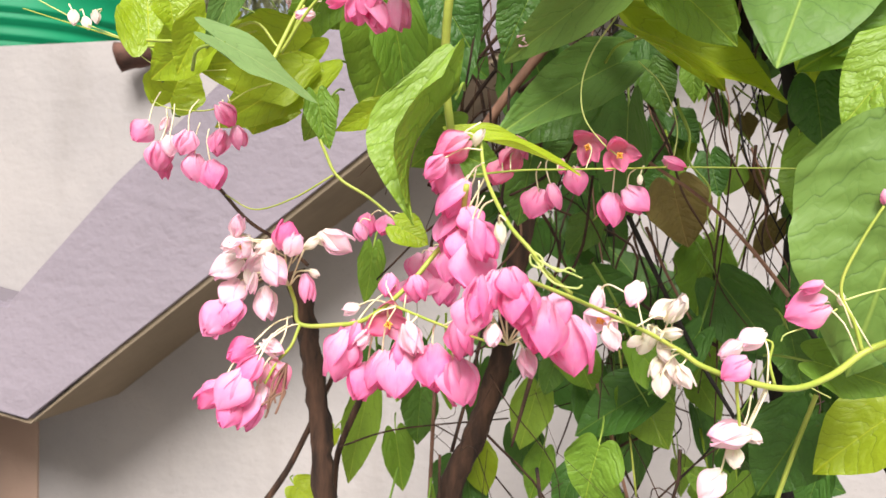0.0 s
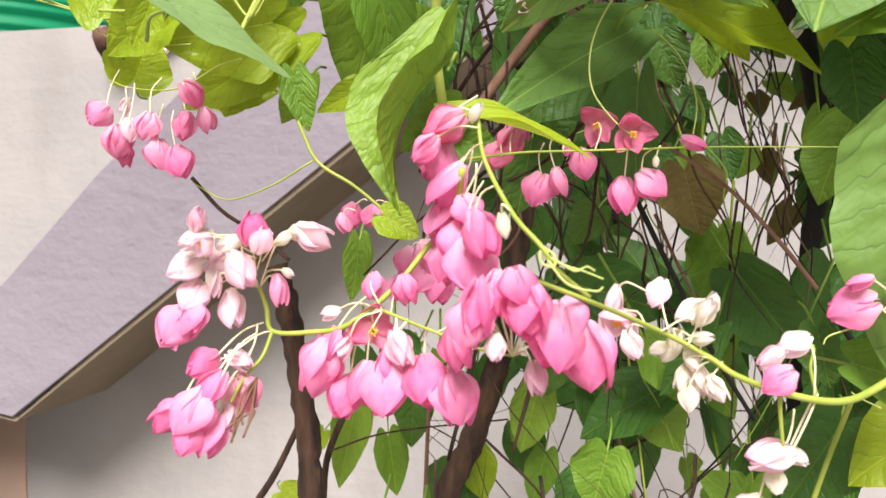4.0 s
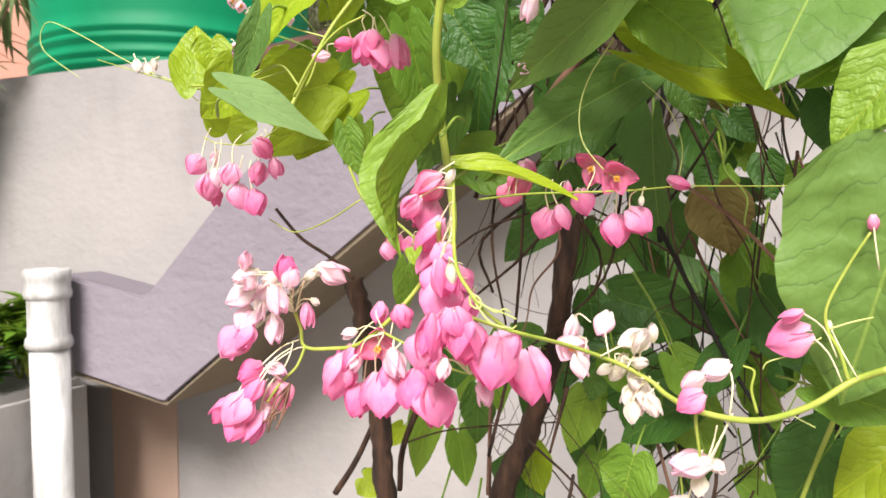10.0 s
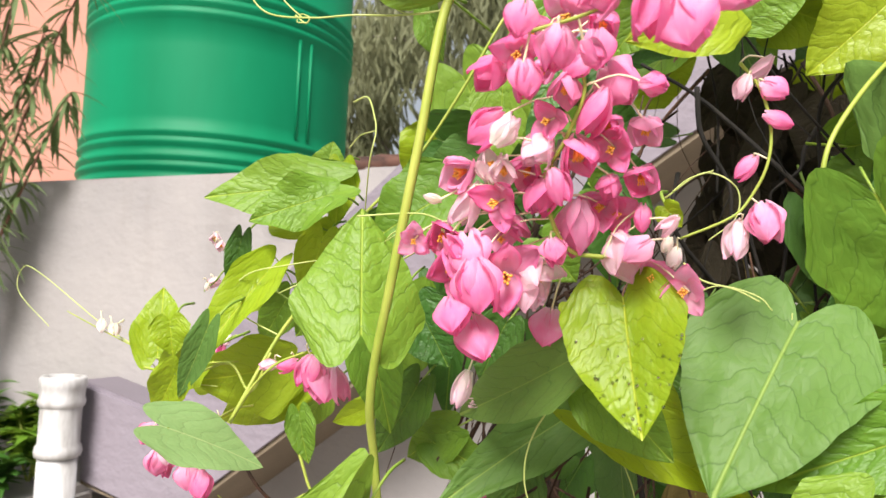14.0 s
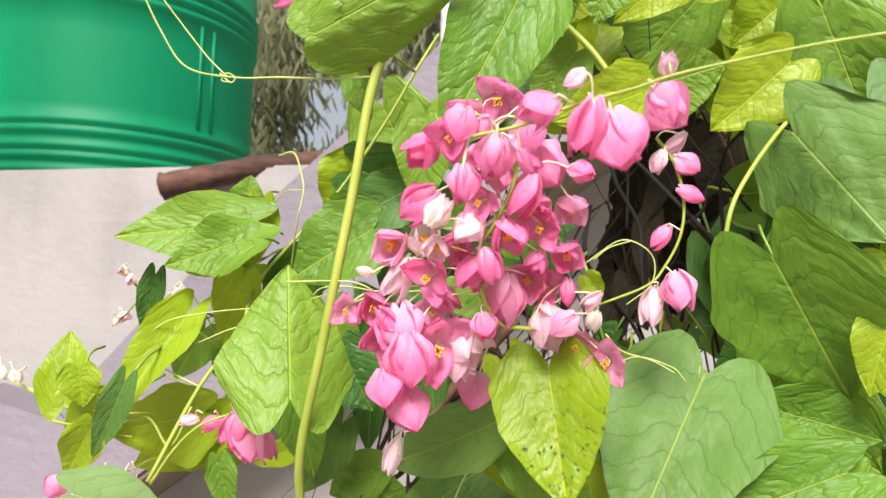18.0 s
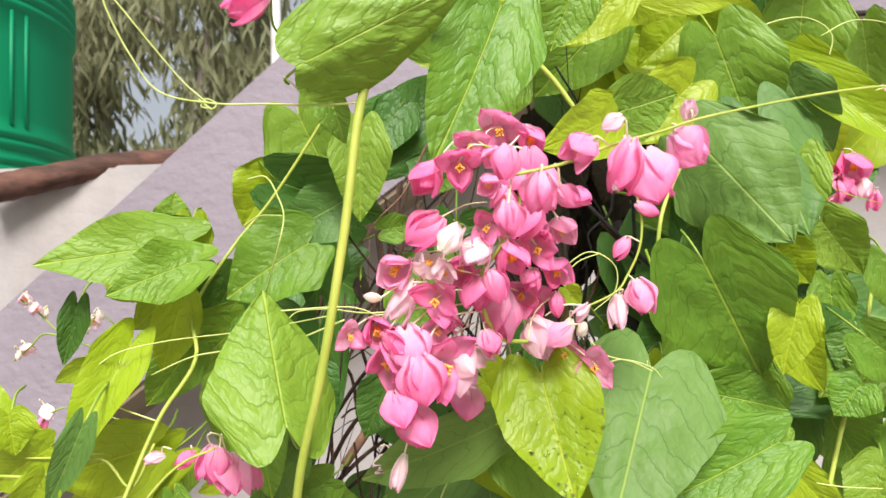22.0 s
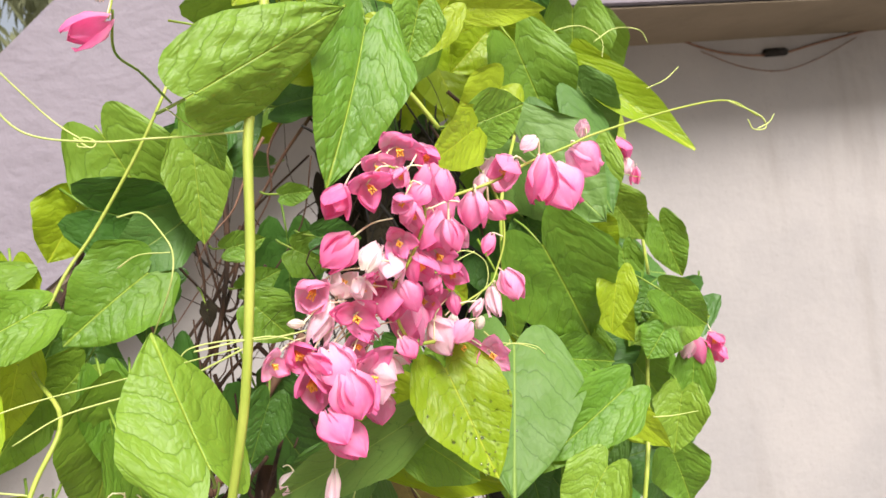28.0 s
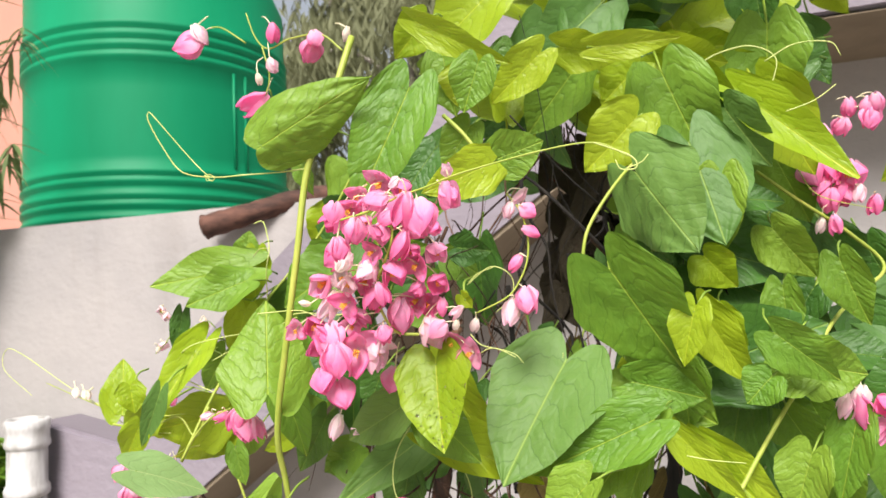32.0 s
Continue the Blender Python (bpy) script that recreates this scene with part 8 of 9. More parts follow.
stalk("twig", [(0.561, 1.279, 1.825), (0.561, 1.279, 1.793), (0.580, 1.279, 1.761), (0.583, 1.279, 1.728), (0.592, 1.279, 1.696), (0.596, 1.279, 1.664)], 0.00068, 0.00030, SHOOT, vine)
stalk("twig", [(0.525, 1.268, 1.879), (0.525, 1.268, 1.840), (0.538, 1.268, 1.800), (0.539, 1.268, 1.760), (0.539, 1.268, 1.720), (0.535, 1.268, 1.680)], 0.00131, 0.00030, BARK, vine)
stalk("twig", [(0.601, 1.234, 1.960), (0.605, 1.234, 1.935), (0.607, 1.234, 1.909), (0.616, 1.234, 1.883), (0.617, 1.234, 1.857), (0.622, 1.234, 1.832)], 0.00076, 0.00030, TWIG, vine)
stalk("twig", [(0.655, 1.175, 1.945), (0.664, 1.175, 1.927), (0.666, 1.175, 1.909), (0.672, 1.175, 1.891), (0.686, 1.175, 1.873), (0.690, 1.175, 1.856)], 0.00095, 0.00030, BARK, vine)
stalk("twig", [(0.696, 1.306, 1.897), (0.687, 1.306, 1.878), (0.687, 1.306, 1.858), (0.681, 1.306, 1.839), (0.679, 1.306, 1.819), (0.665, 1.306, 1.799)], 0.00088, 0.00030, BARK, vine)
stalk("twig", [(0.641, 1.319, 1.965), (0.635, 1.319, 1.942), (0.626, 1.319, 1.919), (0.630, 1.319, 1.895), (0.624, 1.319, 1.872), (0.625, 1.319, 1.848)], 0.00078, 0.00030, BLACK, vine)
stalk("twig", [(0.659, 1.396, 1.987), (0.661, 1.396, 1.949), (0.677, 1.396, 1.911), (0.682, 1.396, 1.874), (0.689, 1.396, 1.836), (0.705, 1.396, 1.799)], 0.00115, 0.00030, SHOOT, vine)
stalk("twig", [(0.702, 1.390, 1.763), (0.711, 1.390, 1.742), (0.709, 1.390, 1.720), (0.724, 1.390, 1.699), (0.726, 1.390, 1.678), (0.735, 1.390, 1.657)], 0.00069, 0.00030, TWIG, vine)
stalk("twig", [(0.638, 1.317, 1.766), (0.640, 1.317, 1.722), (0.638, 1.317, 1.678), (0.649, 1.317, 1.635), (0.642, 1.317, 1.591), (0.655, 1.317, 1.548)], 0.00118, 0.00030, TWIG, vine)
stalk("twig", [(0.521, 1.243, 1.827), (0.525, 1.243, 1.789), (0.533, 1.243, 1.750), (0.546, 1.243, 1.712), (0.544, 1.243, 1.674), (0.563, 1.243, 1.637)], 0.00082, 0.00030, TWIG, vine)
stalk("twig", [(0.556, 1.197, 1.789), (0.567, 1.197, 1.763), (0.580, 1.197, 1.737), (0.594, 1.197, 1.711), (0.607, 1.197, 1.685), (0.621, 1.197, 1.660)], 0.00126, 0.00030, TWIG, vine)
stalk("twig", [(0.663, 1.232, 1.987), (0.696, 1.232, 1.954), (0.722, 1.232, 1.922), (0.740, 1.232, 1.891), (0.763, 1.232, 1.860), (0.793, 1.232, 1.831)], 0.00070, 0.00030, BARK, vine)
stalk("twig", [(0.637, 1.276, 2.083), (0.603, 1.276, 2.047), (0.584, 1.276, 2.010), (0.546, 1.276, 1.973), (0.520, 1.276, 1.935), (0.493, 1.276, 1.897)], 0.00125, 0.00030, BLACK, vine)
stalk("twig", [(0.724, 1.419, 2.002), (0.692, 1.419, 1.971), (0.678, 1.419, 1.941), (0.655, 1.419, 1.910), (0.620, 1.419, 1.878), (0.597, 1.419, 1.846)], 0.00140, 0.00030, BARK, vine)
stalk("twig", [(0.628, 1.172, 2.066), (0.642, 1.172, 2.038), (0.649, 1.172, 2.010), (0.656, 1.172, 1.983), (0.660, 1.172, 1.956), (0.675, 1.172, 1.930)], 0.00140, 0.00030, BARK, vine)
stalk("twig", [(0.544, 1.167, 1.962), (0.529, 1.167, 1.940), (0.525, 1.167, 1.917), (0.524, 1.167, 1.895), (0.526, 1.167, 1.874), (0.523, 1.167, 1.852)], 0.00076, 0.00030, BLACK, vine)
stalk("twig", [(0.503, 1.244, 1.939), (0.526, 1.244, 1.924), (0.533, 1.244, 1.908), (0.542, 1.244, 1.892), (0.563, 1.244, 1.877), (0.568, 1.244, 1.862)], 0.00178, 0.00030, BLACK, vine)
stalk("twig", [(0.688, 1.392, 2.099), (0.682, 1.392, 2.076), (0.655, 1.392, 2.053), (0.639, 1.392, 2.029), (0.619, 1.392, 2.006), (0.598, 1.392, 1.982)], 0.00155, 0.00030, BARK, vine)
stalk("twig", [(0.664, 1.339, 1.910), (0.658, 1.339, 1.881), (0.644, 1.339, 1.851), (0.620, 1.339, 1.821), (0.613, 1.339, 1.791), (0.591, 1.339, 1.761)], 0.00072, 0.00030, BLACK, vine)
stalk("twig", [(0.706, 1.342, 2.130), (0.712, 1.342, 2.105), (0.726, 1.342, 2.080), (0.728, 1.342, 2.055), (0.746, 1.342, 2.030), (0.750, 1.342, 2.006)], 0.00116, 0.00030, TWIG, vine)
stalk("twig", [(0.653, 1.156, 2.060), (0.671, 1.156, 2.031), (0.690, 1.156, 2.003), (0.711, 1.156, 1.975), (0.719, 1.156, 1.947), (0.744, 1.156, 1.921)], 0.00121, 0.00030, BLACK, vine)
stalk("twig", [(0.620, 1.182, 2.000), (0.631, 1.182, 1.987), (0.641, 1.182, 1.975), (0.657, 1.182, 1.962), (0.666, 1.182, 1.950), (0.672, 1.182, 1.938)], 0.00179, 0.00030, BARK, vine)
stalk("twig", [(0.608, 1.337, 2.033), (0.587, 1.337, 2.002), (0.582, 1.337, 1.971), (0.567, 1.337, 1.940), (0.540, 1.337, 1.909), (0.531, 1.337, 1.878)], 0.00103, 0.00030, BARK, vine)
stalk("twig", [(0.503, 1.201, 1.938), (0.494, 1.201, 1.919), (0.495, 1.201, 1.900), (0.507, 1.201, 1.882), (0.508, 1.201, 1.864), (0.499, 1.201, 1.845)], 0.00165, 0.00030, TWIG, vine)
stalk("twig", [(0.654, 1.196, 2.095), (0.668, 1.196, 2.080), (0.673, 1.196, 2.065), (0.687, 1.196, 2.051), (0.686, 1.196, 2.036), (0.705, 1.196, 2.022)], 0.00161, 0.00030, BARK, vine)
stalk("twig", [(0.469, 1.349, 2.141), (0.474, 1.349, 2.118), (0.461, 1.349, 2.097), (0.466, 1.349, 2.074), (0.473, 1.349, 2.052), (0.468, 1.349, 2.030)], 0.00095, 0.00030, BARK, vine)
stalk("twig", [(0.591, 1.421, 1.986), (0.608, 1.421, 1.958), (0.633, 1.421, 1.931), (0.657, 1.421, 1.904), (0.671, 1.421, 1.877), (0.688, 1.421, 1.851)], 0.00140, 0.00030, BLACK, vine)
stalk("twig", [(0.620, 1.234, 2.086), (0.612, 1.234, 2.056), (0.606, 1.234, 2.026), (0.588, 1.234, 1.996), (0.577, 1.234, 1.966), (0.570, 1.234, 1.936)], 0.00066, 0.00030, BLACK, vine)
stalk("twig", [(0.716, 1.435, 1.943), (0.699, 1.435, 1.896), (0.683, 1.435, 1.850), (0.675, 1.435, 1.804), (0.650, 1.435, 1.757), (0.633, 1.435, 1.710)], 0.00095, 0.00030, BARK, vine)
stalk("twig", [(0.670, 1.171, 2.043), (0.683, 1.171, 2.028), (0.684, 1.171, 2.014), (0.689, 1.171, 2.001), (0.689, 1.171, 1.987), (0.688, 1.171, 1.973)], 0.00137, 0.00030, BLACK, vine)
stalk("twig", [(0.620, 1.286, 2.040), (0.626, 1.286, 2.003), (0.642, 1.286, 1.966), (0.645, 1.286, 1.930), (0.652, 1.286, 1.895), (0.658, 1.286, 1.859)], 0.00195, 0.00030, BLACK, vine)
stalk("twig", [(0.638, 1.196, 2.033), (0.631, 1.196, 2.020), (0.628, 1.196, 2.007), (0.613, 1.196, 1.994), (0.614, 1.196, 1.981), (0.607, 1.196, 1.968)], 0.00172, 0.00030, BLACK, vine)
stalk("twig", [(0.503, 1.397, 2.046), (0.518, 1.397, 2.016), (0.526, 1.397, 1.986), (0.551, 1.397, 1.956), (0.558, 1.397, 1.927), (0.576, 1.397, 1.898)], 0.00072, 0.00030, BARK, vine)
stalk("twig", [(0.656, 1.363, 2.055), (0.645, 1.363, 2.036), (0.645, 1.363, 2.016), (0.629, 1.363, 1.996), (0.620, 1.363, 1.976), (0.619, 1.363, 1.956)], 0.00150, 0.00030, BLACK, vine)
stalk("twig", [(0.556, 1.303, 2.152), (0.545, 1.303, 2.116), (0.524, 1.303, 2.081), (0.521, 1.303, 2.045), (0.499, 1.303, 2.009), (0.490, 1.303, 1.973)], 0.00162, 0.00030, TWIG, vine)
stalk("twig", [(0.703, 1.272, 2.132), (0.733, 1.272, 2.094), (0.760, 1.272, 2.057), (0.778, 1.272, 2.020), (0.812, 1.272, 1.985), (0.831, 1.272, 1.951)], 0.00160, 0.00030, BLACK, vine)
stalk("twig", [(0.695, 1.273, 2.056), (0.696, 1.273, 2.034), (0.714, 1.273, 2.012), (0.722, 1.273, 1.990), (0.735, 1.273, 1.969), (0.741, 1.273, 1.948)], 0.00169, 0.00030, BLACK, vine)
stalk("twig", [(0.571, 1.320, 2.115), (0.538, 1.320, 2.078), (0.511, 1.320, 2.041), (0.480, 1.320, 2.003), (0.446, 1.320, 1.965), (0.414, 1.320, 1.927)], 0.00171, 0.00030, TWIG, vine)
stalk("twig", [(0.680, 1.266, 2.020), (0.668, 1.266, 1.989), (0.667, 1.266, 1.958), (0.643, 1.266, 1.926), (0.643, 1.266, 1.895), (0.625, 1.266, 1.864)], 0.00192, 0.00030, BARK, vine)
stalk("twig", [(0.454, 1.263, 2.018), (0.457, 1.263, 1.986), (0.455, 1.263, 1.954), (0.453, 1.263, 1.922), (0.450, 1.263, 1.890), (0.450, 1.263, 1.858)], 0.00149, 0.00030, BARK, vine)
stalk("twig", [(0.471, 1.220, 1.905), (0.464, 1.220, 1.873), (0.455, 1.220, 1.840), (0.457, 1.220, 1.808), (0.442, 1.220, 1.775), (0.434, 1.220, 1.742)], 0.00176, 0.00030, BLACK, vine)
stalk("twig", [(0.545, 1.429, 1.977), (0.548, 1.429, 1.942), (0.553, 1.429, 1.908), (0.562, 1.429, 1.874), (0.578, 1.429, 1.841), (0.575, 1.429, 1.807)], 0.00066, 0.00030, BARK, vine)
stalk("twig", [(0.692, 1.405, 1.976), (0.720, 1.405, 1.956), (0.722, 1.405, 1.936), (0.734, 1.405, 1.916), (0.753, 1.405, 1.897), (0.768, 1.405, 1.878)], 0.00179, 0.00030, TWIG, vine)
stalk("twig", [(0.701, 1.271, 1.920), (0.696, 1.271, 1.885), (0.679, 1.271, 1.850), (0.676, 1.271, 1.816), (0.659, 1.271, 1.781), (0.653, 1.271, 1.746)], 0.00098, 0.00030, BLACK, vine)
stalk("twig", [(0.413, 1.433, 2.139), (0.414, 1.433, 2.100), (0.413, 1.433, 2.062), (0.424, 1.433, 2.025), (0.423, 1.433, 1.987), (0.422, 1.433, 1.950)], 0.00147, 0.00030, TWIG, vine)
stalk("twig", [(0.596, 1.213, 1.991), (0.603, 1.213, 1.961), (0.612, 1.213, 1.931), (0.623, 1.213, 1.902), (0.630, 1.213, 1.873), (0.640, 1.213, 1.845)], 0.00146, 0.00030, BLACK, vine)
stalk("twig", [(0.641, 1.304, 1.993), (0.639, 1.304, 1.967), (0.629, 1.304, 1.941), (0.619, 1.304, 1.916), (0.614, 1.304, 1.890), (0.608, 1.304, 1.865)], 0.00174, 0.00030, TWIG, vine)
stalk("twig", [(0.571, 1.159, 2.052), (0.574, 1.159, 2.023), (0.589, 1.159, 1.994), (0.591, 1.159, 1.965), (0.596, 1.159, 1.936), (0.605, 1.159, 1.909)], 0.00169, 0.00030, BLACK, vine)
stalk("twig", [(0.445, 1.320, 2.015), (0.464, 1.320, 1.988), (0.491, 1.320, 1.961), (0.514, 1.320, 1.935), (0.534, 1.320, 1.909), (0.560, 1.320, 1.884)], 0.00145, 0.00030, BLACK, vine)
stalk("twig", [(0.665, 1.198, 1.972), (0.672, 1.198, 1.947), (0.691, 1.198, 1.923), (0.694, 1.198, 1.899), (0.701, 1.198, 1.875), (0.715, 1.198, 1.851)], 0.00194, 0.00030, BLACK, vine)
stalk("twig", [(0.510, 1.180, 2.070), (0.499, 1.180, 2.054), (0.491, 1.180, 2.038), (0.482, 1.180, 2.022), (0.465, 1.180, 2.006), (0.454, 1.180, 1.989)], 0.00117, 0.00030, TWIG, vine)
stalk("twig", [(0.405, 1.200, 1.818), (0.427, 1.200, 1.864), (0.462, 1.200, 1.910), (0.504, 1.200, 1.939)], 0.00180, 0.00120, BARK, vine)
stalk("twig", [(0.417, 1.200, 1.817), (0.443, 1.200, 1.863), (0.476, 1.200, 1.888)], 0.00180, 0.00120, BARK, vine)
stalk("twig", [(0.433, 1.200, 1.824), (0.456, 1.200, 1.878), (0.446, 1.200, 1.927)], 0.00180, 0.00120, BARK, vine)
stalk("twig", [(0.385, 1.200, 1.971), (0.403, 1.200, 2.018), (0.416, 1.200, 2.038)], 0.00180, 0.00120, BARK, vine)
stalk("twig", [(0.425, 1.200, 1.817), (0.458, 1.200, 1.846), (0.508, 1.200, 1.874)], 0.00180, 0.00120, BARK, vine)
stalk("twig", [(0.356, 1.200, 1.956), (0.382, 1.200, 2.003), (0.400, 1.200, 2.031)], 0.00180, 0.00120, BARK, vine)
stalk("twig", [(0.494, 1.200, 2.020), (0.472, 1.185, 1.966), (0.442, 1.170, 1.907)], 0.0016, 0.0011, BARK, vine)
stalk("twig", [(0.487, 1.200, 2.013), (0.460, 1.185, 1.961), (0.426, 1.170, 1.903)], 0.0012, 0.0008, BARK, vine)
stalk("twig", [(0.480, 1.200, 2.034), (0.473, 1.185, 1.983), (0.457, 1.170, 1.926)], 0.0022, 0.0015, BARK, vine)
stalk("twig", [(0.500, 1.200, 1.983), (0.473, 1.185, 1.950), (0.437, 1.170, 1.911)], 0.0014, 0.0010, BARK, vine)
stalk("twig", [(0.509, 1.200, 1.912), (0.494, 1.185, 1.898), (0.471, 1.170, 1.878)], 0.0026, 0.0018, BARK, vine)
stalk("twig", [(0.461, 1.200, 2.005), (0.467, 1.185, 1.951), (0.466, 1.170, 1.890)], 0.0010, 0.0007, BARK, vine)
stalk("twig", [(0.486, 1.200, 1.929), (0.504, 1.185, 1.901), (0.515, 1.170, 1.868)], 0.0018, 0.0013, BARK, vine)
leaf(vine, (0.457, 1.150, 1.964), (0.458, 1.150, 1.949), 0.014, INNER_SHADE, fold=(40, 40))
# green stems and tendrils
stalk("tendril", [(0.485, 0.977, 2.036), (0.467, 0.974, 2.035), (0.449, 0.966, 2.034), (0.430, 0.963, 2.034), (0.408, 0.962, 2.039), (0.398, 0.958, 2.053), (0.391, 0.953, 2.070), (0.391, 0.953, 2.076), (0.395, 0.954, 2.072), (0.406, 0.959, 2.057), (0.417, 0.963, 2.043), (0.427, 0.963, 2.034)], 0.00043, 0.00030, TENDRIL, vine)
stalk("tendril", [(0.423, 0.963, 2.036), (0.428, 0.963, 2.032), (0.430, 0.963, 2.034), (0.426, 0.963, 2.036), (0.424, 0.963, 2.033), (0.429, 0.963, 2.032)], 0.00036, 0.00025, TENDRIL, vine)
stalk("tendril", [(0.471, 1.009, 1.946), (0.440, 1.025, 1.935), (0.408, 1.034, 1.931), (0.390, 1.036, 1.928), (0.371, 1.035, 1.920)], 0.00050, 0.00035, TENDRIL, vine)
stalk("tendril", [(0.510, 0.998, 1.951), (0.483, 1.004, 1.949), (0.464, 1.009, 1.951), (0.449, 1.013, 1.950), (0.443, 1.014, 1.945)], 0.00043, 0.00030, TENDRIL, vine)
stalk("tendril", [(0.486, 0.977, 2.036), (0.468, 0.975, 2.036), (0.455, 0.970, 2.046)], 0.00036, 0.00025, TENDRIL, vine)
stalk("tendril", [(0.660, 0.906, 2.017), (0.674, 0.906, 2.010), (0.676, 0.906, 2.005), (0.670, 0.906, 2.005), (0.668, 0.906, 2.009)], 0.00036, 0.00025, TENDRIL, vine)
stalk("tendril", [(0.672, 0.906, 2.005), (0.678, 0.906, 2.007), (0.681, 0.906, 2.010)], 0.00029, 0.00020, TENDRIL, vine)
stalk("tendril", [(0.525, 1.031, 1.882), (0.514, 1.031, 1.866), (0.509, 1.031, 1.851), (0.510, 1.031, 1.836), (0.518, 1.031, 1.824), (0.527, 1.031, 1.816)], 0.00043, 0.00030, TENDRIL, vine)
stalk("tendril", [(0.492, 0.911, 1.775), (0.495, 0.911, 1.773), (0.495, 0.911, 1.770), (0.492, 0.911, 1.771), (0.492, 0.911, 1.774), (0.496, 0.911, 1.771), (0.502, 0.911, 1.769), (0.507, 0.911, 1.767)], 0.00036, 0.00025, TENDRIL, vine)
stalk("tendril", [(0.492, 0.911, 1.774), (0.498, 0.911, 1.766), (0.505, 0.911, 1.764), (0.507, 0.911, 1.765)], 0.00036, 0.00025, TENDRIL, vine)
stalk("tendril", [(0.495, 0.911, 1.772), (0.500, 0.911, 1.769), (0.503, 0.911, 1.770), (0.505, 0.911, 1.769)], 0.00036, 0.00025, TENDRIL, vine)
stalk("tendril", [(0.552, 1.050, 1.815), (0.554, 1.050, 1.834), (0.547, 1.050, 1.853), (0.536, 1.050, 1.865)], 0.00036, 0.00025, TENDRIL, vine)
stalk("tendril", [(0.602, 0.989, 1.719), (0.596, 0.989, 1.722), (0.593, 0.989, 1.724)], 0.00029, 0.00020, TENDRIL, vine)
stalk("tendril", [(0.606, 0.989, 1.756), (0.614, 0.989, 1.759), (0.621, 0.989, 1.761)], 0.00043, 0.00030, TENDRIL, vine)
stalk("tendril", [(0.604, 0.989, 1.753), (0.596, 0.989, 1.747), (0.586, 0.989, 1.743), (0.584, 0.989, 1.740)], 0.00036, 0.00025, TENDRIL, vine)
stalk("stem", [(0.364, 1.060, 1.854), (0.375, 1.060, 1.827), (0.383, 1.060, 1.812), (0.400, 1.060, 1.801), (0.416, 1.060, 1.788)], 0.00094, 0.00079, STEM, vine)
stalk("stem", [(0.380, 1.060, 1.813), (0.358, 1.060, 1.801), (0.336, 1.060, 1.795), (0.319, 1.060, 1.803)], 0.00050, 0.00036, STEM, vine)
stalk("twig", [(0.285, 1.120, 1.811), (0.304, 1.120, 1.791), (0.327, 1.120, 1.777), (0.344, 1.120, 1.763)], 0.00120, 0.00120, BARK, vine)
stalk("stem", [(0.297, 1.020, 1.877), (0.309, 1.020, 1.876), (0.330, 1.020, 1.876), (0.354, 1.020, 1.883), (0.368, 1.020, 1.870), (0.379, 1.020, 1.890)], 0.00079, 0.00065, STEM, vine)
stalk("tendril", [(0.284, 1.044, 1.883), (0.277, 1.044, 1.878), (0.295, 1.044, 1.868), (0.327, 1.044, 1.867)], 0.00036, 0.00025, TENDRIL, vine)
stalk("tendril", [(0.287, 1.041, 1.879), (0.243, 1.041, 1.896), (0.188, 1.041, 1.925), (0.168, 1.041, 1.931), (0.165, 1.041, 1.915), (0.195, 1.041, 1.894)], 0.00036, 0.00025, TENDRIL, vine)
stalk("stem", [(0.287, 1.041, 1.878), (0.306, 1.041, 1.880), (0.330, 1.041, 1.884)], 0.00065, 0.00058, STEM, vine)
stalk("stem", [(0.461, 1.150, 2.118), (0.450, 1.140, 2.092), (0.430, 1.140, 2.058), (0.402, 1.140, 2.017), (0.382, 1.130, 1.989), (0.371, 1.090, 1.951), (0.389, 1.045, 1.926), (0.376, 1.030, 1.898), (0.364, 1.010, 1.855)], 0.0010, 0.0011, STEM, vine)
stalk("tendril", [(0.376, 1.031, 1.898), (0.352, 1.032, 1.907), (0.341, 1.032, 1.917), (0.352, 1.034, 1.930), (0.377, 1.040, 1.936), (0.423, 1.026, 1.941), (0.469, 0.987, 1.949)], 0.00043, 0.00030, TENDRIL, vine)
stalk("stem", [(0.284, 1.041, 1.880), (0.319, 1.038, 1.880), (0.349, 1.033, 1.883)], 0.00065, 0.00045, STEM, vine)
stalk("stem", [(0.556, 1.020, 2.069), (0.569, 1.020, 2.055), (0.581, 1.020, 2.037)], 0.00144, 0.00115, STEM, vine)
stalk("stem", [(0.626, 1.075, 1.947), (0.628, 1.073, 1.975), (0.635, 1.078, 2.003), (0.663, 1.106, 2.044), (0.694, 1.159, 2.065), (0.731, 1.201, 2.079)], 0.00122, 0.00108, STEM, vine)
stalk("tendril", [(0.429, 1.004, 2.010), (0.439, 0.999, 2.010), (0.446, 0.993, 2.000), (0.449, 0.990, 1.991), (0.446, 0.991, 1.978), (0.436, 1.007, 1.959)], 0.00043, 0.00030, TENDRIL, vine)
stalk("tendril", [(0.426, 1.007, 1.989), (0.435, 1.001, 1.993), (0.448, 0.991, 1.992)], 0.00036, 0.00025, TENDRIL, vine)
stalk("stem", [(0.247, 1.120, 1.920), (0.257, 1.120, 1.928), (0.266, 1.120, 1.936), (0.283, 1.120, 1.932), (0.308, 1.120, 1.922), (0.333, 1.120, 1.908)], 0.00060, 0.00060, SHOOT, vine)
stalk("stem", [(0.250, 1.120, 1.958), (0.261, 1.120, 1.950), (0.278, 1.120, 1.934)], 0.00050, 0.00050, SHOOT, vine)
stalk("stem", [(0.291, 1.120, 1.936), (0.301, 1.120, 1.947), (0.316, 1.120, 1.933), (0.333, 1.120, 1.908)], 0.00050, 0.00050, SHOOT, vine)
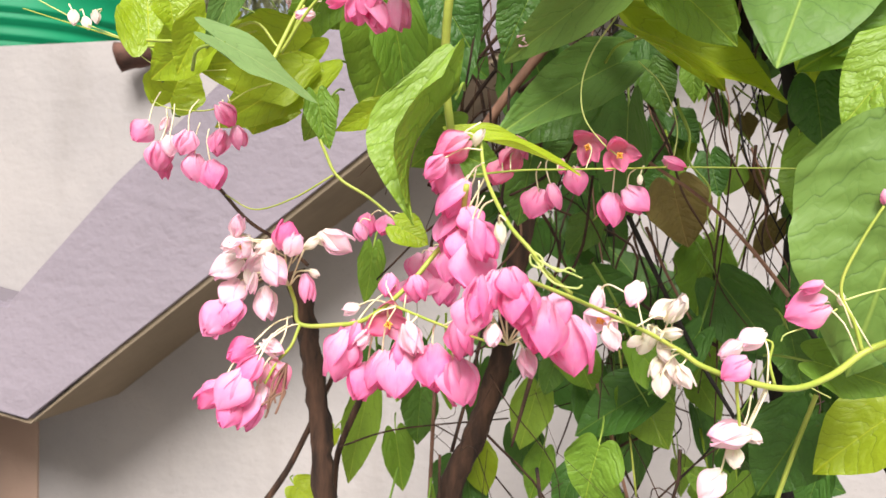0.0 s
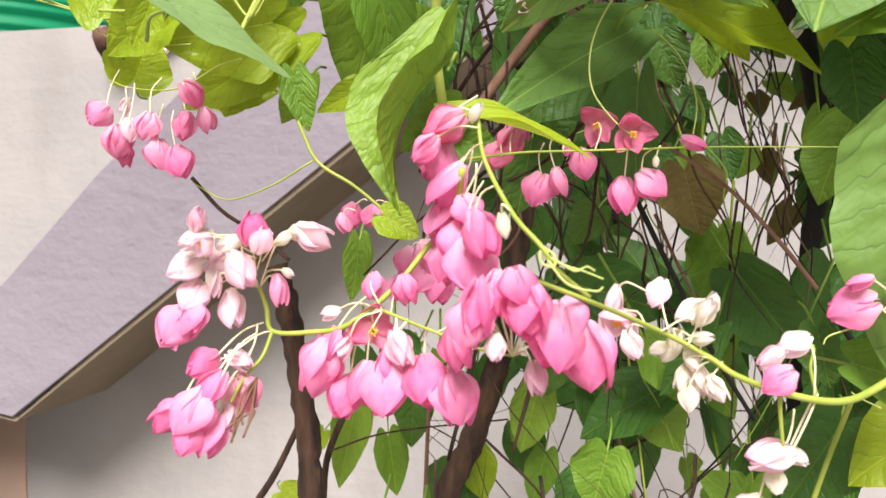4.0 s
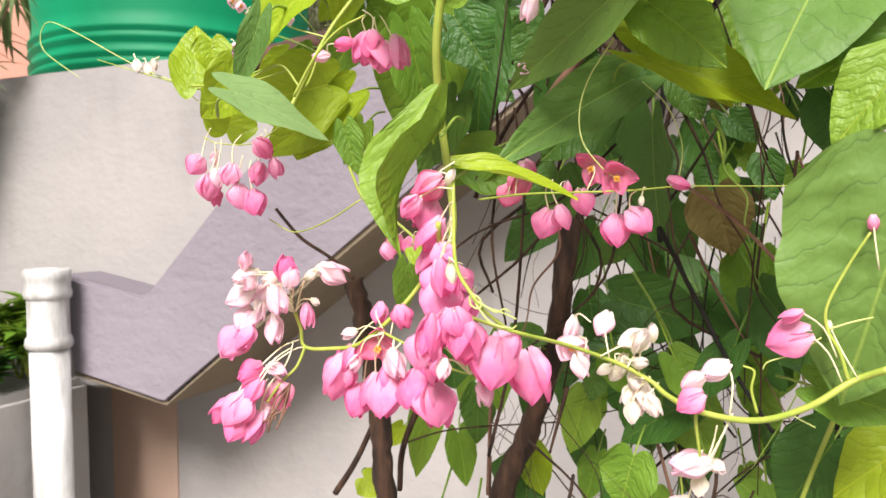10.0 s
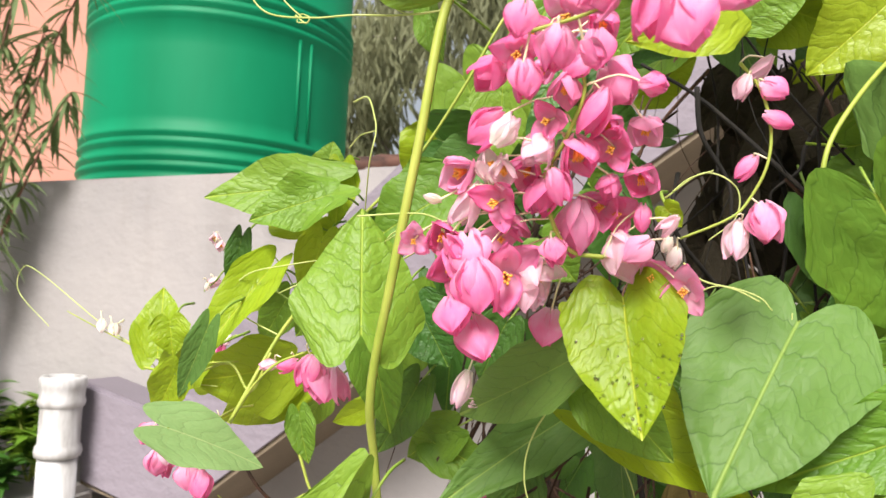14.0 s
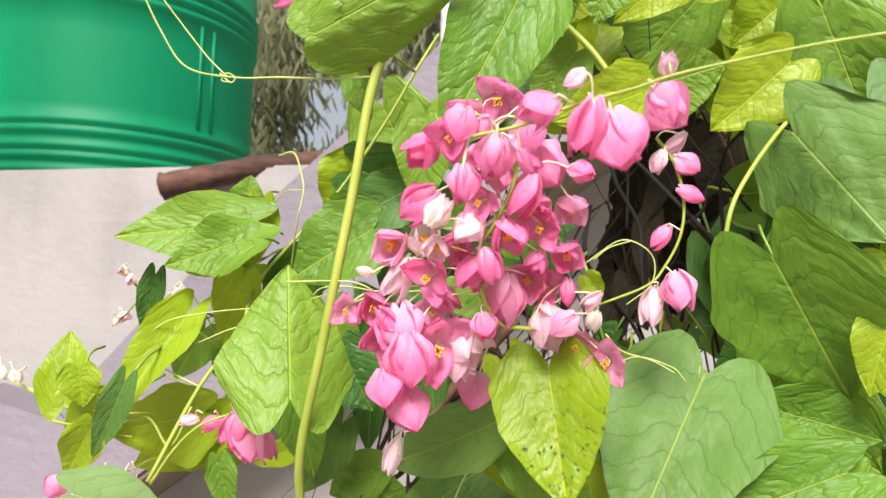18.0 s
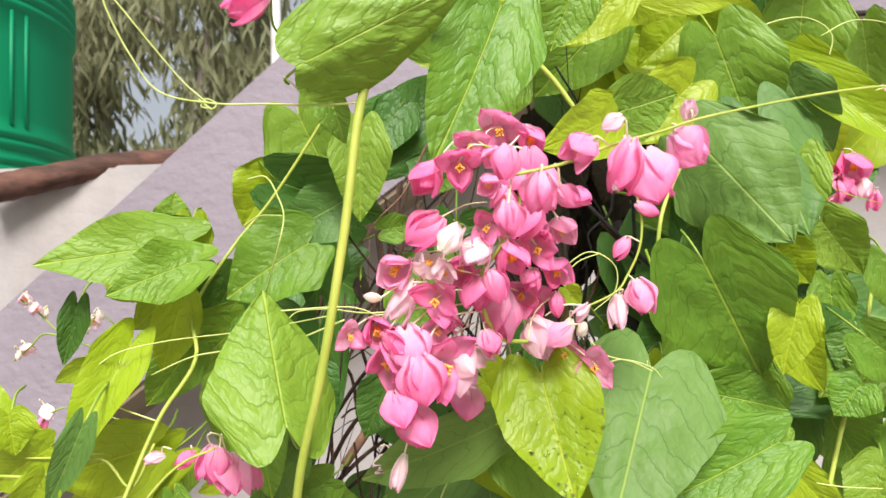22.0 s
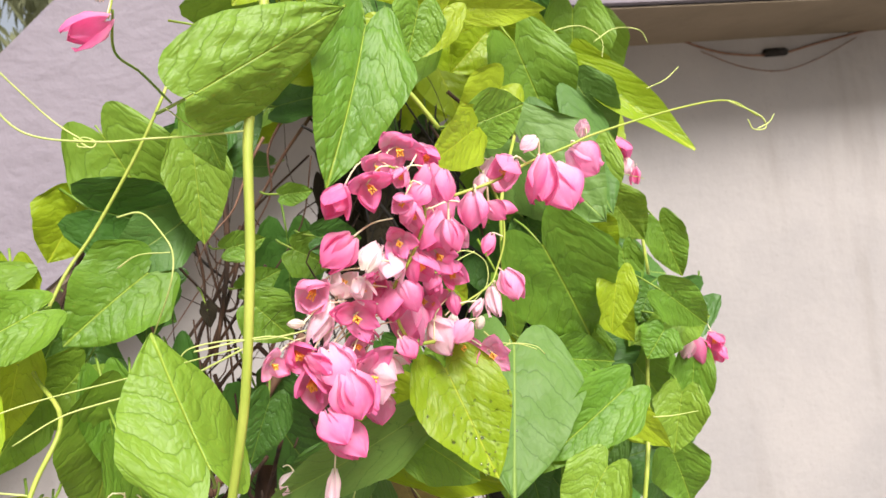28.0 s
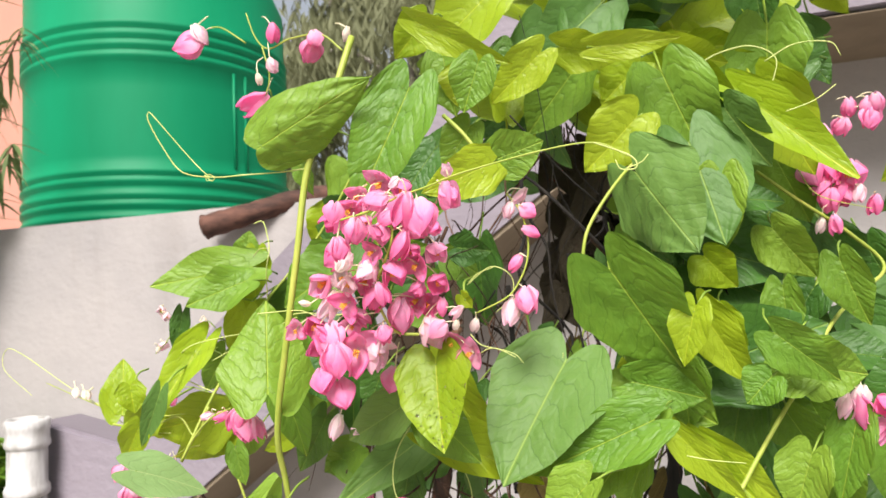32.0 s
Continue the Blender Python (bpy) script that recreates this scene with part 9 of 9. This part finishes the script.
stalk("stem", [(0.262, 1.120, 1.877), (0.269, 1.120, 1.887), (0.284, 1.120, 1.891), (0.313, 1.120, 1.883)], 0.00050, 0.00050, SHOOT, vine)
stalk("stem", [(0.455, 1.120, 2.084), (0.444, 1.070, 2.088), (0.436, 1.030, 2.087), (0.439, 1.010, 2.099)], 0.00080, 0.00060, SHOOT, vine)
stalk("stem", [(0.745, 1.200, 2.044), (0.773, 1.210, 2.021), (0.810, 1.230, 1.994), (0.833, 1.238, 1.967), (0.800, 1.185, 1.945), (0.777, 1.151, 1.924), (0.765, 1.135, 1.900), (0.747, 1.121, 1.880), (0.710, 1.080, 1.828), (0.690, 1.070, 1.780)], 0.0013, 0.0015, STEM, vine)
leaf(vine, (0.765, 1.138, 1.912), (0.729, 1.112, 1.893), 0.038, LEAF, fold=(35, 20), notch=0.25)
leaf(vine, (0.689, 1.100, 1.861), (0.722, 1.083, 1.828), 0.021, LIME, fold=(20, 20))
stalk("tendril", [(0.704, 1.135, 2.111), (0.721, 1.135, 2.119), (0.742, 1.135, 2.121), (0.757, 1.135, 2.110), (0.753, 1.135, 2.091)], 0.00050, 0.00035, TENDRIL, vine)
stalk("tendril", [(0.577, 0.989, 1.922), (0.588, 0.989, 1.928), (0.601, 0.989, 1.925), (0.606, 0.989, 1.920)], 0.00029, 0.00020, TENDRIL, vine)
stalk("tendril", [(0.567, 1.019, 1.964), (0.582, 1.019, 1.974), (0.594, 1.019, 1.968), (0.594, 1.019, 1.956), (0.584, 1.019, 1.947)], 0.00036, 0.00025, TENDRIL, vine)
stalk("tendril", [(0.577, 0.989, 1.936), (0.583, 0.989, 1.930), (0.594, 0.989, 1.927), (0.602, 0.989, 1.923)], 0.00036, 0.00025, TENDRIL, vine)
stalk("tendril", [(0.750, 1.135, 2.109), (0.769, 1.135, 2.118), (0.790, 1.135, 2.116), (0.796, 1.135, 2.106)], 0.00043, 0.00030, TENDRIL, vine)
stalk("tendril", [(0.755, 1.088, 2.062), (0.771, 1.088, 2.067), (0.783, 1.088, 2.075)], 0.00043, 0.00030, TENDRIL, vine)
stalk("tendril", [(0.685, 1.029, 1.865), (0.698, 1.029, 1.863), (0.715, 1.029, 1.862)], 0.00036, 0.00025, TENDRIL, vine)
stalk("tendril", [(0.452, 0.972, 1.952), (0.474, 0.973, 1.953), (0.484, 0.972, 1.952), (0.493, 0.972, 1.948)], 0.00036, 0.00025, TENDRIL, vine)
stalk("tendril", [(0.585, 1.054, 1.919), (0.598, 1.054, 1.918), (0.614, 1.054, 1.916), (0.616, 1.054, 1.920)], 0.00036, 0.00025, TENDRIL, vine)
stalk("tendril", [(0.571, 1.009, 1.965), (0.577, 1.009, 1.970), (0.586, 1.009, 1.973)], 0.00036, 0.00025, TENDRIL, vine)
stalk("dry_tip", [(0.398, 0.953, 1.731), (0.397, 0.944, 1.727), (0.397, 0.940, 1.721), (0.397, 0.938, 1.716)], 0.00050, 0.00040, TWIG, vine)
stalk("dry_tip", [(0.398, 0.953, 1.731), (0.398, 0.944, 1.725), (0.398, 0.941, 1.722), (0.399, 0.940, 1.719)], 0.00050, 0.00040, TWIG, vine)
stalk("dry_tip", [(0.398, 0.953, 1.731), (0.400, 0.945, 1.724), (0.400, 0.942, 1.719), (0.399, 0.940, 1.715)], 0.00050, 0.00040, TWIG, vine)
stalk("dry_tip", [(0.398, 0.953, 1.731), (0.400, 0.945, 1.724), (0.401, 0.944, 1.722), (0.400, 0.942, 1.719)], 0.00050, 0.00040, TWIG, vine)
stalk("dry_tip", [(0.398, 0.953, 1.731), (0.398, 0.946, 1.726), (0.398, 0.940, 1.721), (0.396, 0.938, 1.714)], 0.00050, 0.00040, TWIG, vine)
stalk("dry_tip", [(0.398, 0.953, 1.731), (0.400, 0.945, 1.723), (0.398, 0.940, 1.721), (0.394, 0.937, 1.718)], 0.00050, 0.00040, TWIG, vine)
stalk("dry_tip", [(0.398, 0.953, 1.731), (0.398, 0.941, 1.723), (0.397, 0.939, 1.721), (0.397, 0.938, 1.717)], 0.00050, 0.00040, TWIG, vine)

# ---- planter and pot plants by the pipe ----
planter = part("planter_wall", block((-2.6, 1.72, 0.0), (-0.905, 2.098, 1.43), 0.02), WALL, smooth=False)
tagged(planter, "low plastered planter wall below the pipe", "planter", kind="structure")


def lance(bm, uvl, base, d, n, length, width, bend=0.25, cells=5):
    """One narrow leaf from base along d."""
    d, n = Vector(d).normalized(), Vector(n)
    x = d.cross(n).normalized()
    n = x.cross(d)
    rows = []
    for i in range(cells + 1):
        u = i / cells
        w = width * 0.5 * max(0.02, math.sin(math.pi * (0.06 + 0.94 * u) ** 0.8))
        c = Vector(base) + d * length * u - n * bend * length * u * u
        rows.append([(bm.verts.new(c - x * w + n * w * 0.3), (-0.9, u)), (bm.verts.new(c), (0, u)), (bm.verts.new(c + x * w + n * w * 0.3), (0.9, u))])
    for a, b in zip(rows, rows[1:]):
        for j in (0, 1):
            q = (a[j], a[j + 1], b[j + 1], b[j])
            f = bm.faces.new([v for v, _ in q])
            for lp, (_, uv) in zip(f.loops, q):
                lp[uvl].uv = uv


rnd = random.Random(11)
for k, (x, y, zs, m) in enumerate(((-1.12, 1.92, 0.27, DARK), (-0.985, 1.99, 0.22, LEAF), (-1.30, 1.95, 0.28, DARK), (-1.00, 1.86, 0.13, DARK), (-1.06, 2.02, 0.24, LEAF))):
    pot = thing("bedding_plant", "leafy green plant growing in the planter", "plant", (x, y, 1.43), "plants in the planter")
    for s in range(7):
        a, h = rnd.random() * 6.28, zs * rnd.uniform(0.6, 1.0)
        top = Vector((0.06 * math.cos(a), 0.05 * math.sin(a), h))
        part("stem", tube(bmesh.new(), [Vector((0, 0, -0.01)), top * 0.55, top], 0.003, 0.0015, 5), STEM, pot)
        bm = bmesh.new()
        uvl = bm.loops.layers.uv.new("UVMap")
        for q in range(36):
            g, u = rnd.random() * 6.28, rnd.uniform(0.35, 1.0)
            lance(bm, uvl, top * u, (math.cos(g), math.sin(g), rnd.uniform(-0.1, 0.9)), (0, 0, 1), rnd.uniform(0.045, 0.085), rnd.uniform(0.018, 0.034))
        part("foliage", bm, m, pot)

# ---- oleander beside the tank ----
NARROW = leafy("narrow_leaf_green", (0.09, 0.15, 0.045), (0.15, 0.21, 0.08), (0.28, 0.32, 0.13), 0.5, 0.2)
shrub = thing("oleander_shrub", "slender shrub with narrow drooping leaves, rooted in the planter", "shrub", (-1.34, 1.96, 1.43))
for s, (dx, dy, h) in enumerate(((0.10, 0.0, 0.95), (0.22, 0.02, 1.15), (0.34, 0.03, 1.30), (0.02, 0.05, 1.2), (0.15, -0.04, 1.35), (-0.15, 0.02, 1.2), (0.28, 0.06, 1.0), (0.26, -0.03, 1.45))):
    pts = [Vector((0.02 * s - 0.06, 0, 0)), Vector((dx * 0.25, dy * 0.5, h * 0.45)), Vector((dx * 0.7, dy, h * 0.8)), Vector((dx * 1.15, dy, h))]
    line = spline(pts, 8)
    part("branch", tube(bmesh.new(), line, 0.006, 0.002, 6), TWIG, shrub)
    bm = bmesh.new()
    uvl = bm.loops.layers.uv.new("UVMap")
    for q in range(80):
        c = line[rnd.randrange(9, len(line))]
        g = rnd.random() * 6.28
        lance(bm, uvl, c, (math.cos(g), 0.7 * math.sin(g), rnd.uniform(-1.2, 0.3)), (0, 0, 1), rnd.uniform(0.07, 0.14), rnd.uniform(0.009, 0.015), 0.3)
    part("foliage", bm, NARROW, shrub)

# ---- trees behind ----
FEATHER = leafy("feathery_leaf_green", (0.105, 0.120, 0.055), (0.175, 0.190, 0.095), (0.27, 0.28, 0.15), 0.6, 0.3)
TRUNK = plain("grey_tree_bark", (0.22, 0.19, 0.16), (0.34, 0.31, 0.27), 0.9, 8, (1, 1, 0.3), 0.8)


def feather_tree(at, height, spread, seed):
    rnd = random.Random(seed)
    tree = thing("tree", "tall tree with fine drooping grey-green foliage behind the roof", "tree", at, "trees behind the roof")
    trunk = spline([Vector((0, 0, 0)), Vector((rnd.uniform(-.2, .2), 0, height * .4)), Vector((rnd.uniform(-.3, .3), 0.1, height))], 10)
    part("trunk", tube(bmesh.new(), trunk, 0.13, 0.03, 10, 0.1), TRUNK, tree)
    for k in range(20):
        c = trunk[4 + k % 17]
        g = rnd.random() * 6.28
        tip = c + Vector((math.cos(g), math.sin(g) * 0.6, rnd.uniform(0.1, 0.7))) * spread * rnd.uniform(0.6, 1.1)
        limb = spline([c, (c + tip) / 2 + Vector((0, 0, 0.15)), tip], 5)
        part("limb", tube(bmesh.new(), limb, 0.035, 0.008, 6), TRUNK, tree)
        bm = bmesh.new()
        uvl = bm.loops.layers.uv.new("UVMap")
        for q in range(640):
            b = limb[rnd.randrange(2, len(limb))] + Vector((rnd.gauss(0, .22), rnd.gauss(0, .18), rnd.gauss(0, .20)))
            lance(bm, uvl, b, (rnd.uniform(-.7, .7), rnd.uniform(-.5, .5), -1), (0, -1, 0.1), rnd.uniform(0.12, 0.30), rnd.uniform(0.020, 0.046), 0.15, 2)
        part("foliage", bm, FEATHER, tree)
    return tree


feather_tree((-1.9, 7.2, 0), 6.0, 1.1, 1)
feather_tree((-0.3, 8.6, 0), 6.5, 1.2, 2)
feather_tree((-3.3, 8.2, 0), 6.5, 1.2, 3)
feather_tree((1.2, 8.0, 0), 6.2, 1.1, 4)
feather_tree((-5.0, 7.6, 0), 6.0, 1.1, 5)
feather_tree((-2.6, 10.5, 0), 6.4, 1.5, 6)
pole = part("pole", tube(bmesh.new(), [Vector((-0.95, 6.2, 0)), Vector((-0.95, 6.2, 3.0)), Vector((-0.94, 6.2, 6.5))], 0.045, 0.04, 12), PVC)
tagged(pole, "pale slender pole standing behind the roof", "pole")
